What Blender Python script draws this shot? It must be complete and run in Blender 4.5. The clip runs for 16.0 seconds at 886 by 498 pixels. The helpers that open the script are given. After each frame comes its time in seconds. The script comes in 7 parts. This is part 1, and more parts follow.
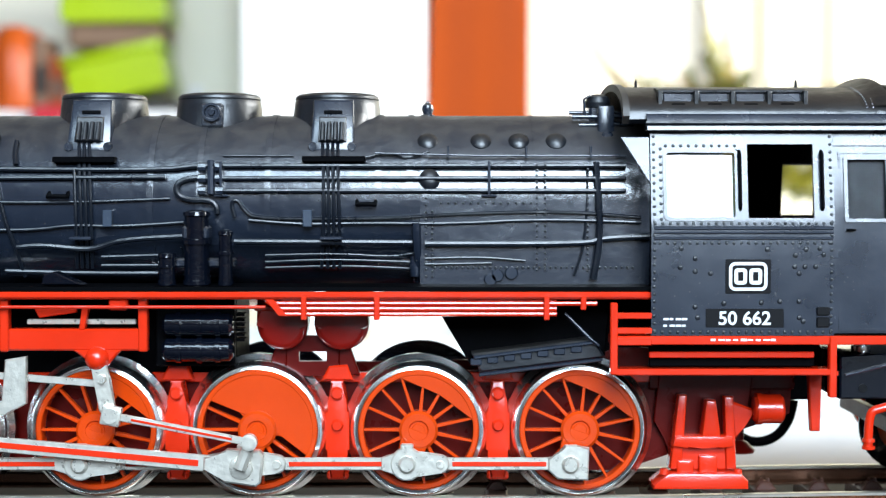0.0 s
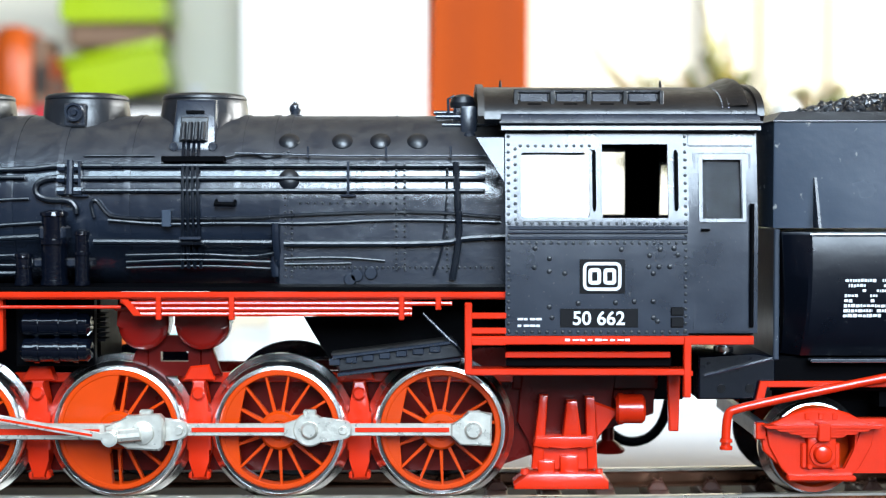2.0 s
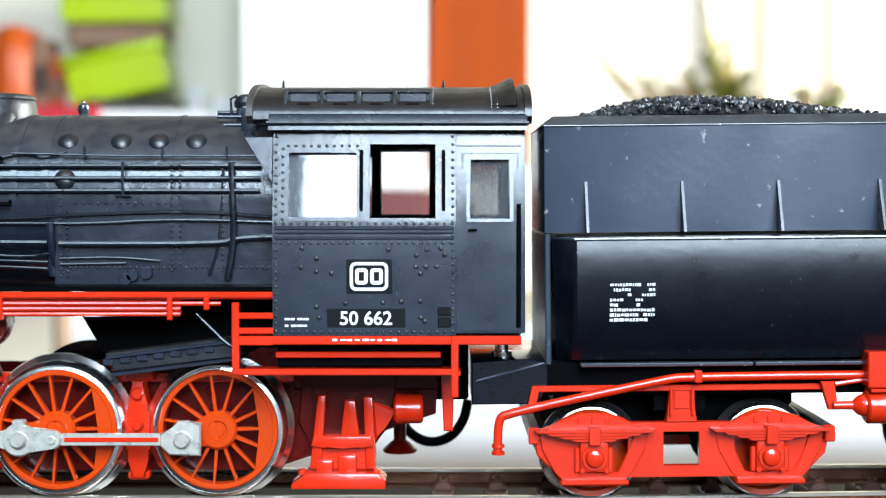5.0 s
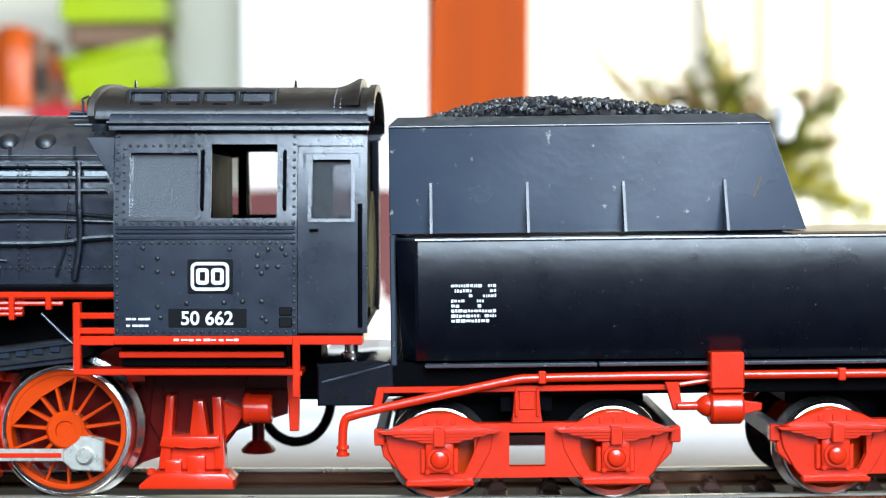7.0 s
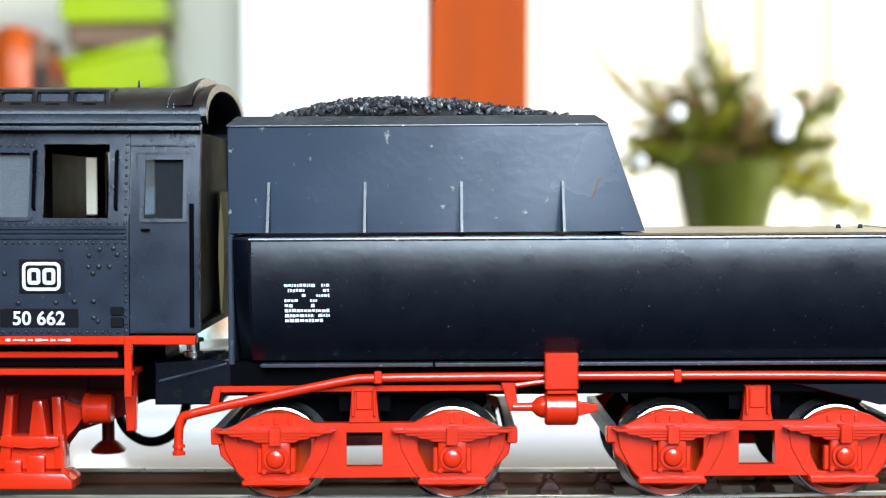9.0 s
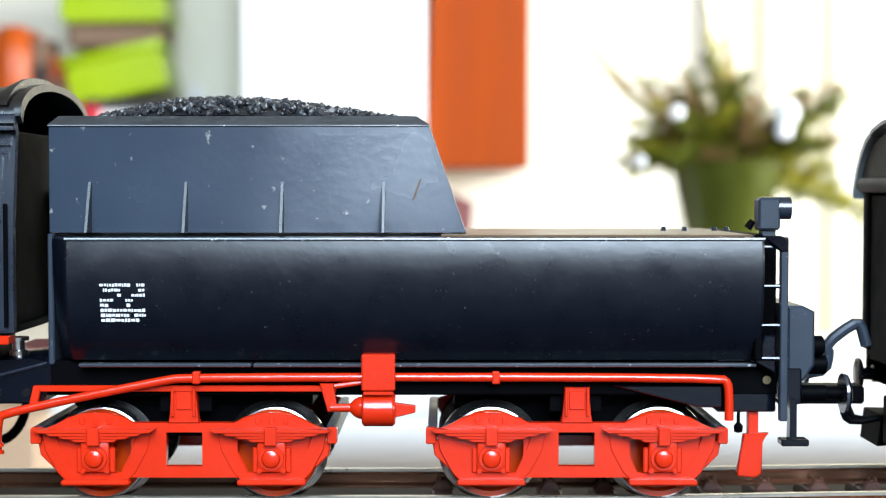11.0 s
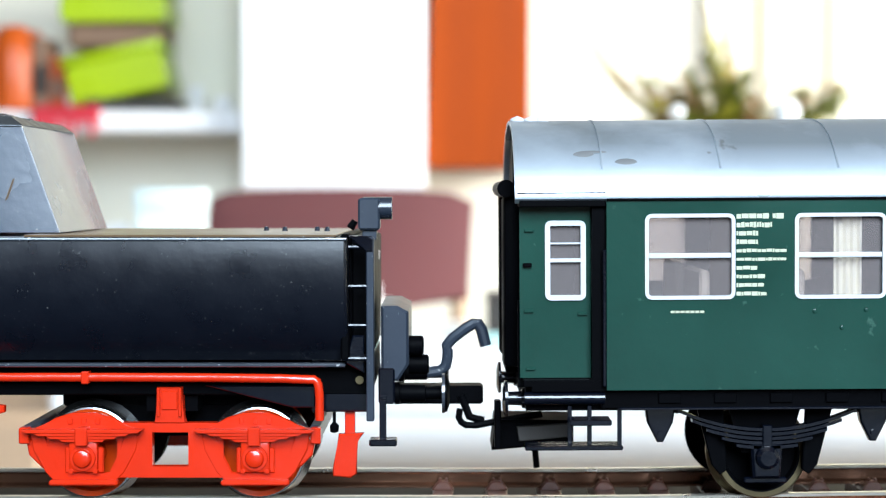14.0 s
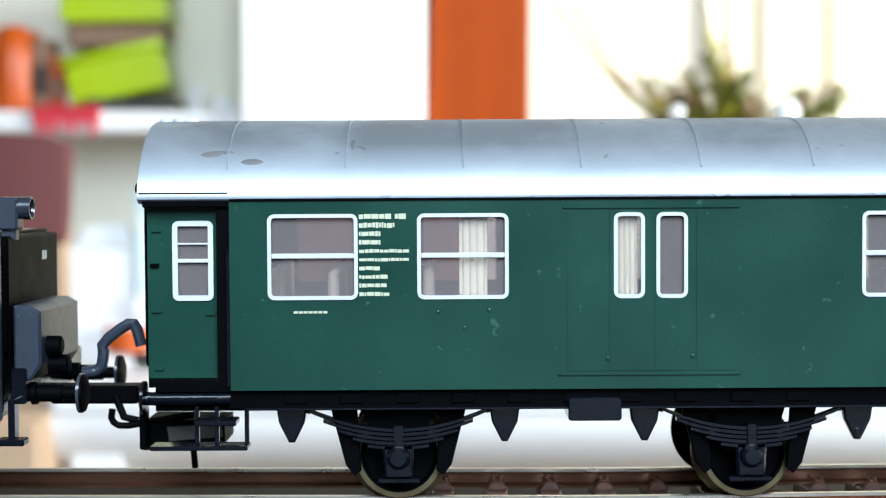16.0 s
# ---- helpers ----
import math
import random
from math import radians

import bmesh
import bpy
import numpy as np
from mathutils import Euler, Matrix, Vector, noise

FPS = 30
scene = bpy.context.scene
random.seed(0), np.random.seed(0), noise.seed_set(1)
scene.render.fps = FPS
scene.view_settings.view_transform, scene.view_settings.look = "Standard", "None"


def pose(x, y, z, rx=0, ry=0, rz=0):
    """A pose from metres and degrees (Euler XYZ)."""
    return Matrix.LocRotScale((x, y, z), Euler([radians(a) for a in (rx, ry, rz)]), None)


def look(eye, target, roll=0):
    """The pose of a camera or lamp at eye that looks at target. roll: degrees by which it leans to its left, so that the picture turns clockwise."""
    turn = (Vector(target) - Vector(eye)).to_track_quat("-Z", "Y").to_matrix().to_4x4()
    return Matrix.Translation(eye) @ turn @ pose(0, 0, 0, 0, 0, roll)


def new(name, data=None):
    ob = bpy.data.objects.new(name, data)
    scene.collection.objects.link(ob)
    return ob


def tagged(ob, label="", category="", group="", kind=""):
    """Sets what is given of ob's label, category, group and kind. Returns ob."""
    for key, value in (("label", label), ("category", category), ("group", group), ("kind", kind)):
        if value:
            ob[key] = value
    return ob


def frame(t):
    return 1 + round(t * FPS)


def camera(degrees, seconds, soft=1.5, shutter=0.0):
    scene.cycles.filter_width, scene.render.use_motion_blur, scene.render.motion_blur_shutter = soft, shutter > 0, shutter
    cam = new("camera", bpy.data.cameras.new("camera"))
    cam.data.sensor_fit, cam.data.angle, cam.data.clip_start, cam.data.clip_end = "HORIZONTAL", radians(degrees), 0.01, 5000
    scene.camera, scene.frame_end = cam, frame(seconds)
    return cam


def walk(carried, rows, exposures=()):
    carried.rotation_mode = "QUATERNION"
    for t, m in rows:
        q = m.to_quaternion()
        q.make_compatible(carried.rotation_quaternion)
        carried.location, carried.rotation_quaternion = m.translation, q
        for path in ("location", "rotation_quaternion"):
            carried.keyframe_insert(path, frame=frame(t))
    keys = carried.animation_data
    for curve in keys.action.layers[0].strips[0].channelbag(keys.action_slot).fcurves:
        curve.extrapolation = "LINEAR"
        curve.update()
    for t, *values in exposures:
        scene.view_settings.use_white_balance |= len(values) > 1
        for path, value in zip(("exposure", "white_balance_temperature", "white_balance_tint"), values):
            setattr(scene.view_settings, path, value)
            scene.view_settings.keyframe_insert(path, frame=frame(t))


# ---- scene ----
# A model train in 1:87 runs along a track on a table; the camera stands still beside it.
import itertools

cam = camera(34.0, 16.0, 1.2)
EYE = pose(0, -0.181, 0.036, 90 - 2.144, 0, 0)
walk(cam, [(0.0, EYE), (16.0, EYE)], [(0.0, 0.0), (12.0, 0.0), (14.5, 0.0), (15.0, -0.05), (15.5, -0.12), (16.0, -0.2)])
cam.data.dof.use_dof = True
cam.data.dof.focus_distance = 0.168
cam.data.dof.aperture_fstop = 31.0

# Way of the train to the left, in mm, at these seconds
WAY = [
    (0, 0.00), (0.5, 4.09), (1, 8.39), (1.5, 12.42), (2, 16.50), (2.5, 21.16),
    (3, 25.38), (3.5, 29.59), (4, 33.90), (6.5, 56.37), (7, 60.84), (7.5, 65.31),
    (8, 69.52), (8.5, 74.31), (9, 79.89), (11.5, 106.45), (12, 113.63), (12.5, 122.82),
    (13, 133.04), (13.5, 138.85), (14, 148.36), (14.5, 158.89), (15, 169.17), (15.5, 179.57),
    (16, 191.26)]

# ---- light ----
world = bpy.data.worlds.new("World")
scene.world = world
world.use_nodes = True
sky = world.node_tree.nodes.new("ShaderNodeTexSky")
sky.sky_type, sky.sun_disc = "NISHITA", False
sky.sun_elevation, sky.sun_rotation = radians(35), radians(150)
world.node_tree.links.new(sky.outputs[0], world.node_tree.nodes["Background"].inputs[0])
world.node_tree.nodes["Background"].inputs[1].default_value = 0.1


def area_lamp(name, m, wide, high, watts, colour):
    lamp = bpy.data.lights.new(name, "AREA")
    lamp.shape, lamp.size, lamp.size_y = "RECTANGLE", wide, high
    lamp.energy, lamp.color = watts, colour
    ob = new(name, lamp)
    ob.matrix_world = m
    return ob


area_lamp("window_daylight", look((0.30, -1.68, 1.17), (0.30, 0.0, 1.17)), 0.96, 1.46, 138, (0.68, 0.84, 1.0))
# Added fill lamp, out of view, that brightens the boiler's left part.
area_lamp("high_window_daylight", look((-0.68, -1.68, 1.5), (-0.68, 0.0, 1.5)), 0.84, 0.8, 30, (0.62, 0.83, 1.0))
# Unseen fill lamp on the right, added to light the background.
area_lamp("side_window_daylight", look((2.98, 1.0, 0.75), (0.0, 1.6, 0.3)), 2.2, 1.3, 335, (0.93, 0.96, 0.95))


# ---- materials ----
def material(name, colour, rough=0.5, metal=0.0, vary=0.15, size=300.0, bump=0.0, bump_size=900.0, specks=0.0, speck_colour=(0.3, 0.3, 0.28), rough_vary=0.1, coat=0.0, grain=None, per_piece=0.0, specular=0.5, dust=0.0, dust_colour=(0.032, 0.025, 0.018)):
    """dust: how much dust, or painted shade on the silver roof, covers upward faces."""
    m = bpy.data.materials.new(name)
    m.use_nodes = True
    n, l = m.node_tree.nodes, m.node_tree.links
    b = n["Principled BSDF"]
    b.inputs["Roughness"].default_value, b.inputs["Metallic"].default_value = rough, metal
    b.inputs["Coat Weight"].default_value = coat
    b.inputs["Specular IOR Level"].default_value = specular
    co = n.new("ShaderNodeTexCoord")
    mp = n.new("ShaderNodeMapping")
    mp.inputs["Scale"].default_value = grain or (1, 1, 1)
    l.new(co.outputs["Object"], mp.inputs[0])

    def noisy(scale, detail=4.0):
        t = n.new("ShaderNodeTexNoise")
        t.inputs["Scale"].default_value, t.inputs["Detail"].default_value = scale, detail
        l.new(mp.outputs[0], t.inputs["Vector"])
        return t.outputs["Fac"]

    def mixed(fac, a, c):
        x = n.new("ShaderNodeMix")
        x.data_type = "RGBA"
        for sock, v in ((0, fac), (6, a), (7, c)):
            if isinstance(v, bpy.types.NodeSocket):
                l.new(v, x.inputs[sock])
            else:
                x.inputs[sock].default_value = v if sock == 0 else (*v, 1)
        return x.outputs[2]

    low, high = [tuple(min(1, c * k) for c in colour) for k in (1 - vary, 1 + vary)]
    big, fine = noisy(size), noisy(size * 7, 6.0)
    tone = mixed(fine, mixed(big, low, high), colour)
    if per_piece:
        info = n.new("ShaderNodeObjectInfo")
        tone2 = n.new("ShaderNodeHueSaturation")
        ramp = n.new("ShaderNodeMapRange")
        ramp.inputs[3].default_value, ramp.inputs[4].default_value = 1 - per_piece, 1 + per_piece
        l.new(info.outputs["Random"], ramp.inputs[0])
        l.new(ramp.outputs[0], tone2.inputs["Value"])
        l.new(tone, tone2.inputs["Color"])
        tone = tone2.outputs[0]
    if specks:
        cut = n.new("ShaderNodeMapRange")
        cut.inputs[1].default_value, cut.inputs[2].default_value = 0.70 - specks * 0.1, 0.76 - specks * 0.1
        l.new(noisy(size * 9, 3.0), cut.inputs[0])
        tone = mixed(cut.outputs[0], tone, speck_colour)
    settled = None
    if dust:
        geo, split = n.new("ShaderNodeNewGeometry"), n.new("ShaderNodeSeparateXYZ")
        l.new(geo.outputs["Normal"], split.inputs[0])
        up, patch, both = n.new("ShaderNodeMapRange"), n.new("ShaderNodeMapRange"), n.new("ShaderNodeMath")
        up.inputs[1].default_value, up.inputs[2].default_value, up.inputs[4].default_value = 0.4, 0.8, dust
        patch.inputs[1].default_value, patch.inputs[2].default_value, patch.inputs[3].default_value = 0.3, 0.6, 0.45
        both.operation = "MULTIPLY"
        l.new(split.outputs["Z"], up.inputs[0])
        l.new(noisy(size * 1.7, 8.0), patch.inputs[0])
        l.new(up.outputs[0], both.inputs[0])
        l.new(patch.outputs[0], both.inputs[1])
        settled = both.outputs[0]
        tone = mixed(settled, tone, dust_colour)
    l.new(tone, b.inputs["Base Color"])
    rr = n.new("ShaderNodeMapRange")
    rr.inputs[3].default_value, rr.inputs[4].default_value = max(0.02, rough - rough_vary), min(1, rough + rough_vary)
    l.new(big, rr.inputs[0])
    if settled:
        dull = n.new("ShaderNodeMix")
        dull.inputs[3].default_value = 0.75
        l.new(settled, dull.inputs[0])
        l.new(rr.outputs[0], dull.inputs[2])
        l.new(dull.outputs[0], b.inputs["Roughness"])
    else:
        l.new(rr.outputs[0], b.inputs["Roughness"])
    if bump:
        bp = n.new("ShaderNodeBump")
        bp.inputs["Strength"].default_value, bp.inputs["Distance"].default_value = bump, 0.0002
        l.new(noisy(bump_size, 5.0), bp.inputs["Height"])
        l.new(bp.outputs[0], b.inputs["Normal"])
    return m


def pane_material(name, dirt, tint=(1, 1, 1), gloss=0.03, ior=1.75, film=(0.36, 0.39, 0.43), size=500):
    m = bpy.data.materials.new(name)
    m.use_nodes = True
    n, l = m.node_tree.nodes, m.node_tree.links
    out = n["Material Output"]
    clear, shine, haze = n.new("ShaderNodeBsdfTransparent"), n.new("ShaderNodeBsdfGlossy"), n.new("ShaderNodeBsdfDiffuse")
    clear.inputs[0].default_value = (*tint, 1)
    shine.inputs["Roughness"].default_value = gloss
    haze.inputs[0].default_value = (*film, 1)
    fres, a, c = n.new("ShaderNodeFresnel"), n.new("ShaderNodeMixShader"), n.new("ShaderNodeMixShader")
    fres.inputs[0].default_value = ior
    spots = n.new("ShaderNodeTexNoise")
    spots.inputs["Scale"].default_value = size
    amount = n.new("ShaderNodeMapRange")
    amount.inputs[3].default_value, amount.inputs[4].default_value = dirt * 0.1, dirt * 1.9
    l.new(spots.outputs["Fac"], amount.inputs[0])
    l.new(amount.outputs[0], c.inputs[0])
    l.new(clear.outputs[0], c.inputs[1])
    l.new(haze.outputs[0], c.inputs[2])
    l.new(fres.outputs[0], a.inputs[0])
    l.new(c.outputs[0], a.inputs[1])
    l.new(shine.outputs[0], a.inputs[2])
    l.new(a.outputs[0], out.inputs[0])
    return m


BLACK = material("black_boiler_paint", (0.0085, 0.0125, 0.0215), 0.24, vary=0.5, rough_vary=0.08, bump=0.3, specks=0.1, speck_colour=(0.06, 0.06, 0.06), specular=1.0, dust=0.65)
PIPE = material("black_pipe_paint", (0.0045, 0.0065, 0.0105), 0.3, vary=0.5, size=200, rough_vary=0.14, bump=0.4, specular=0.6)
BLACK_DOME = material("dull_black_dome_paint", (0.0045, 0.006, 0.009), 0.36, vary=0.4, rough_vary=0.1, bump=0.3, specks=0.15, speck_colour=(0.07, 0.065, 0.06), specular=0.6, dust=0.5)
WORN = material("chipped_black_edge", (0.03, 0.035, 0.045), 0.16, vary=0.5, size=160, specks=0.4, speck_colour=(0.34, 0.35, 0.36), specular=1.0)
BLACK_CAB = material("black_cab_paint", (0.0135, 0.0185, 0.0290), 0.24, vary=0.6, size=220, rough_vary=0.08, bump=0.12, specks=0.05, speck_colour=(0.06, 0.06, 0.06), specular=0.68)
BLACK_ROOF = material("black_cab_roof_paint", (0.0035, 0.0042, 0.0060), 0.3, vary=0.4, rough_vary=0.1, bump=0.3, specks=0.1, speck_colour=(0.06, 0.055, 0.05), specular=0.5, dust=0.6, dust_colour=(0.02, 0.013, 0.007))
BLACK_TUB = material("black_tender_paint", (0.0022, 0.0034, 0.0070), 0.3, vary=0.3, bump=0.12, specks=0.06, speck_colour=(0.06, 0.06, 0.06), specular=0.5)
GREY_BUNKER = material("dark_grey_bunker_plastic", (0.028, 0.040, 0.060), 0.24, vary=0.35, size=90, specular=0.85, bump=0.12, specks=0.12, speck_colour=(0.2, 0.2, 0.19))
GREY_IRON = material("slate_grey_plastic", (0.020, 0.027, 0.040), 0.4, vary=0.3, specular=0.35, bump=0.12, specks=0.05)
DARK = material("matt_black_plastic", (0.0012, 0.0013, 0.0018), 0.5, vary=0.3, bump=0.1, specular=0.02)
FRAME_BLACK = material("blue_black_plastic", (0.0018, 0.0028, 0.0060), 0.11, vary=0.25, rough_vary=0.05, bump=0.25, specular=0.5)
# Brown holds the room's reflection on the deck; also colours the bunker scratch.
BRASSY_DECK = material("brown_deck_reflection_and_scratch", (0.10, 0.06, 0.03), 0.35, vary=0.4, bump=0.1, specks=0.2)
RED = material("red_plastic", (0.54, 0.0205, 0.0035), 0.2, vary=0.3, size=160, bump=0.4, bump_size=420, rough_vary=0.1, specular=0.6)
# The next two are the red plastic with shade put into its colour.
RED_IN_SHADE = material("shade_darkened_red_plastic", (0.075, 0.002, 0.001), 0.3, vary=0.25, bump=0.15, specular=0.2)
RED_MID = material("shaded_red_casting", (0.24, 0.008, 0.005), 0.22, vary=0.25, bump=0.2, specular=0.5)
WHEEL_RED = material("orange_red_wheel_plastic", (0.49, 0.040, 0.002), 0.2, vary=0.2, bump=0.2, bump_size=420, specular=0.5)
STEEL = material("bright_nickel_steel", (0.95, 0.95, 0.93), 0.21, 1.0, vary=0.1, rough_vary=0.06)
ROD_STEEL = material("cast_rod_metal", (0.62, 0.60, 0.53), 0.3, 0.6, vary=0.5, size=900, bump=0.35, bump_size=1500)
RAIL = material("rail_metal", (0.55, 0.50, 0.43), 0.3, 0.85, vary=0.2)
# The brown sleepers' reflection is put into this metal's colour.
RAIL_SIDE = material("polished_brown_rail_side", (0.15, 0.07, 0.04), 0.22, 0.75, vary=0.7, size=500, bump=0.3, specular=0.5, grain=(0.15, 1, 3))
BRASS = material("dull_brass_tyre", (0.15, 0.12, 0.065), 0.35, 0.8, vary=0.2)
CANVAS = material("tan_canvas", (0.26, 0.20, 0.09), 0.8, vary=0.2)
GREEN = material("bottle_green_coach_paint", (0.0075, 0.040, 0.029), 0.2, vary=0.8, size=70, rough_vary=0.08, bump=0.15, specks=0.14, speck_colour=(0.03, 0.08, 0.06), specular=0.35)
# The roof's dust colour paints its top darker than the bright eave.
ROOF_SILVER = material("weathered_silver_top_shaded", (0.44, 0.50, 0.56), 0.3, 0.6, vary=0.5, size=38, bump=0.12, rough_vary=0.15, specks=0.12, speck_colour=(0.2, 0.2, 0.2), dust=0.85, dust_colour=(0.11, 0.12, 0.125))
STAIN = material("dark_roof_stain", (0.10, 0.10, 0.10), 0.6, vary=0.3)
ROOF_END = material("brown_grey_end_paint", (0.035, 0.03, 0.026), 0.55, vary=0.3, bump=0.2)
WHITE_TRIM = material("white_window_frame_plastic", (0.50, 0.52, 0.54), 0.4, vary=0.12)
PRINT = material("white_print", (0.62, 0.63, 0.64), 0.6, vary=0.1, size=2500)
CREAM_PRINT = material("cream_print", (0.44, 0.46, 0.33), 0.6, vary=0.25, size=2500)
PLATE = material("black_plate", (0.003, 0.003, 0.004), 0.45, vary=0.2, specular=0.15)
COAL = material("black_coal", (0.016, 0.017, 0.020), 0.38, vary=0.4, size=800, bump=0.4, bump_size=1400, rough_vary=0.2)
PANE = pane_material("cab_window_glazing", 0.13, ior=1.7)
CLEAR_PANE = pane_material("clean_cab_glazing", 0.01, ior=1.2)
DIRTY_PANE = pane_material("smoky_door_glazing", 0.03, (0.4, 0.42, 0.46), 0.1, 1.12)
COACH_PANE = pane_material("coach_glazing", 0.2, (0.8, 0.78, 0.8), 0.05, 1.4, (0.36, 0.31, 0.30), 130)
SEAT = material("tan_compartment_plastic", (0.42, 0.34, 0.26), 0.6)
SLEEPER = material("brown_sleeper_plastic", (0.085, 0.030, 0.018), 0.35, specular=0.5, vary=0.4, bump=0.5, bump_size=700, grain=(4, 1, 4), per_piece=0.3)
BED = material("dark_brown_board", (0.006, 0.003, 0.002), 0.6, vary=0.5, size=60, bump=0.5, bump_size=300, specks=0.1, speck_colour=(0.05, 0.028, 0.022), specular=0.06)
WALL = material("cream_wall_paint", (0.85, 0.81, 0.68), 0.7, vary=0.03, size=3, bump=0.1)
# Dark tones for walls and ceiling out of view, to deepen black reflections.
UNSEEN_DARK = material("dark_unseen_wall", (0.06, 0.04, 0.03), 0.5, vary=0.3, size=4, grain=(6, 6, 1))
CEILING = material("dark_unseen_ceiling", (0.10, 0.07, 0.05), 0.6, vary=0.3, size=3, grain=(1, 8, 1))
FLOOR = material("grey_brown_floor", (0.17, 0.14, 0.11), 0.45, vary=0.25, size=4, bump=0.1, grain=(1, 8, 1))
WHITE_PAINT = material("white_furniture_lacquer", (0.84, 0.84, 0.84), 0.35, vary=0.02, size=5)
ORANGE_WOOD = material("orange_brown_wood", (0.30, 0.045, 0.001), 0.6, vary=0.3, size=5, bump=0.1, grain=(6, 6, 0.6), specular=0.15)
PALE_WOOD = material("pale_wood", (0.50, 0.34, 0.22), 0.45, vary=0.2, size=8, grain=(1, 1, 8))
MAROON = material("maroon_chair_fabric", (0.13, 0.035, 0.035), 0.75, vary=0.15, size=30, bump=0.5, bump_size=900)
LIME = material("lime_green_plastic", (0.36, 0.51, 0.004), 0.3, vary=0.08, size=10)
ORANGE = material("orange_plastic", (0.50, 0.08, 0.005), 0.4, vary=0.1, size=10)
BROWN = material("brown_card", (0.22, 0.13, 0.08), 0.6, vary=0.3, size=20)
CHARCOAL = material("dark_plastic", (0.03, 0.025, 0.02), 0.5, vary=0.3, size=20)
SCARLET = material("scarlet_cloth", (0.60, 0.03, 0.05), 0.7, vary=0.15, size=30)
PAPER = material("white_paper", (0.84, 0.84, 0.83), 0.6, vary=0.03, size=20)
TEAL = material("pale_teal_plastic", (0.42, 0.68, 0.66), 0.4, vary=0.1, size=15)
YELLOW = material("golden_yellow_glaze", (0.46, 0.29, 0.004), 0.3, vary=0.3, size=15)
PALE_BLUE = material("pale_blue_card", (0.70, 0.82, 0.83), 0.5, vary=0.05, size=15)
LEAF = material("olive_green_needles", (0.085, 0.095, 0.008), 0.5, vary=0.6, size=25, per_piece=0.4, specular=0.2)
LEAF_PALE = material("yellow_green_leaves", (0.27, 0.24, 0.02), 0.5, vary=0.4, size=25, specular=0.2)
LEAF_BROWN = material("dry_brown_leaves", (0.24, 0.13, 0.05), 0.6, vary=0.4, size=25, specular=0.2)
TWIG = material("pale_brown_twig", (0.32, 0.24, 0.09), 0.6, vary=0.3, size=30, specular=0.2)
VASE = material("mottled_olive_glass", (0.045, 0.052, 0.006), 0.2, vary=0.9, size=22, specular=0.4)
CURTAIN = material("sheer_cream_curtain", (0.82, 0.76, 0.58), 0.8, vary=0.06, size=8)

# ---- building helpers; lengths in mm ----
ORIGIN = {}


def thing(name, x=0.0, y=0.0, z=0.0):
    ob = new(name)
    ob.location = (x * 0.001, y * 0.001, z * 0.001)
    ob.empty_display_size = 0.01
    ORIGIN[ob.name] = Vector((x, y, z))
    return ob


def part(name, bm, mat, parent=None, label="", at=None, angle=32, kind=""):
    """One mesh from a bmesh in mm; at: its own origin, else its parent's."""
    base = ORIGIN[parent.name] if parent else Vector((0, 0, 0))
    here = Vector(at) if at else base
    bmesh.ops.recalc_face_normals(bm, faces=bm.faces)
    edge = math.cos(radians(angle))
    for f in bm.faces:
        f.smooth = True
    for e in bm.edges:
        if len(e.link_faces) != 2 or e.link_faces[0].normal.dot(e.link_faces[1].normal) < edge:
            e.smooth = False
    for v in bm.verts:
        v.co = (v.co - here) * 0.001
    mesh = bpy.data.meshes.new(name)
    bm.to_mesh(mesh)
    bm.free()
    mesh.materials.append(mat)
    ob = new(name, mesh)
    ob.parent = parent
    ob.location = (here - base) * 0.001
    ORIGIN[ob.name] = here
    return tagged(ob, label, kind=kind)


def B():
    return bmesh.new()


def box(x0, x1, y0, y1, z0, z1, bevel=0.0, bm=None, seg=1):
    bm = bm or B()
    vs = [bm.verts.new((x, y, z)) for x in (x0, x1) for y in (y0, y1) for z in (z0, z1)]
    fs = [bm.faces.new([vs[i] for i in q]) for q in ((0, 1, 3, 2), (4, 6, 7, 5), (0, 4, 5, 1), (2, 3, 7, 6), (0, 2, 6, 4), (1, 5, 7, 3))]
    if bevel:
        es = {e for f in fs for e in f.edges}
        bmesh.ops.bevel(bm, geom=list(es), offset=bevel, segments=seg, affect="EDGES", profile=0.5)
    return bm


def prism(poly, y0, y1, bevel=0.0, bm=None, axis="y", seg=1):
    """A polygon of (x, z) from y0 to y1; axis x: of (y, z) from x0 to x1; axis z: of (x, y)."""
    bm = bm or B()

    def place(p, d):
        return {"y": (p[0], d, p[1]), "x": (d, p[0], p[1]), "z": (p[0], p[1], d)}[axis]

    a = [bm.verts.new(place(p, y0)) for p in poly]
    b = [bm.verts.new(place(p, y1)) for p in poly]
    n = len(poly)
    fs = [bm.faces.new(a), bm.faces.new(b[::-1])]
    fs += [bm.faces.new((a[i], b[i], b[(i + 1) % n], a[(i + 1) % n])) for i in range(n)]
    if bevel:
        es = {e for f in fs[:2] for e in f.edges}
        bmesh.ops.bevel(bm, geom=list(es), offset=bevel, segments=seg, affect="EDGES", profile=0.5)
    return bm


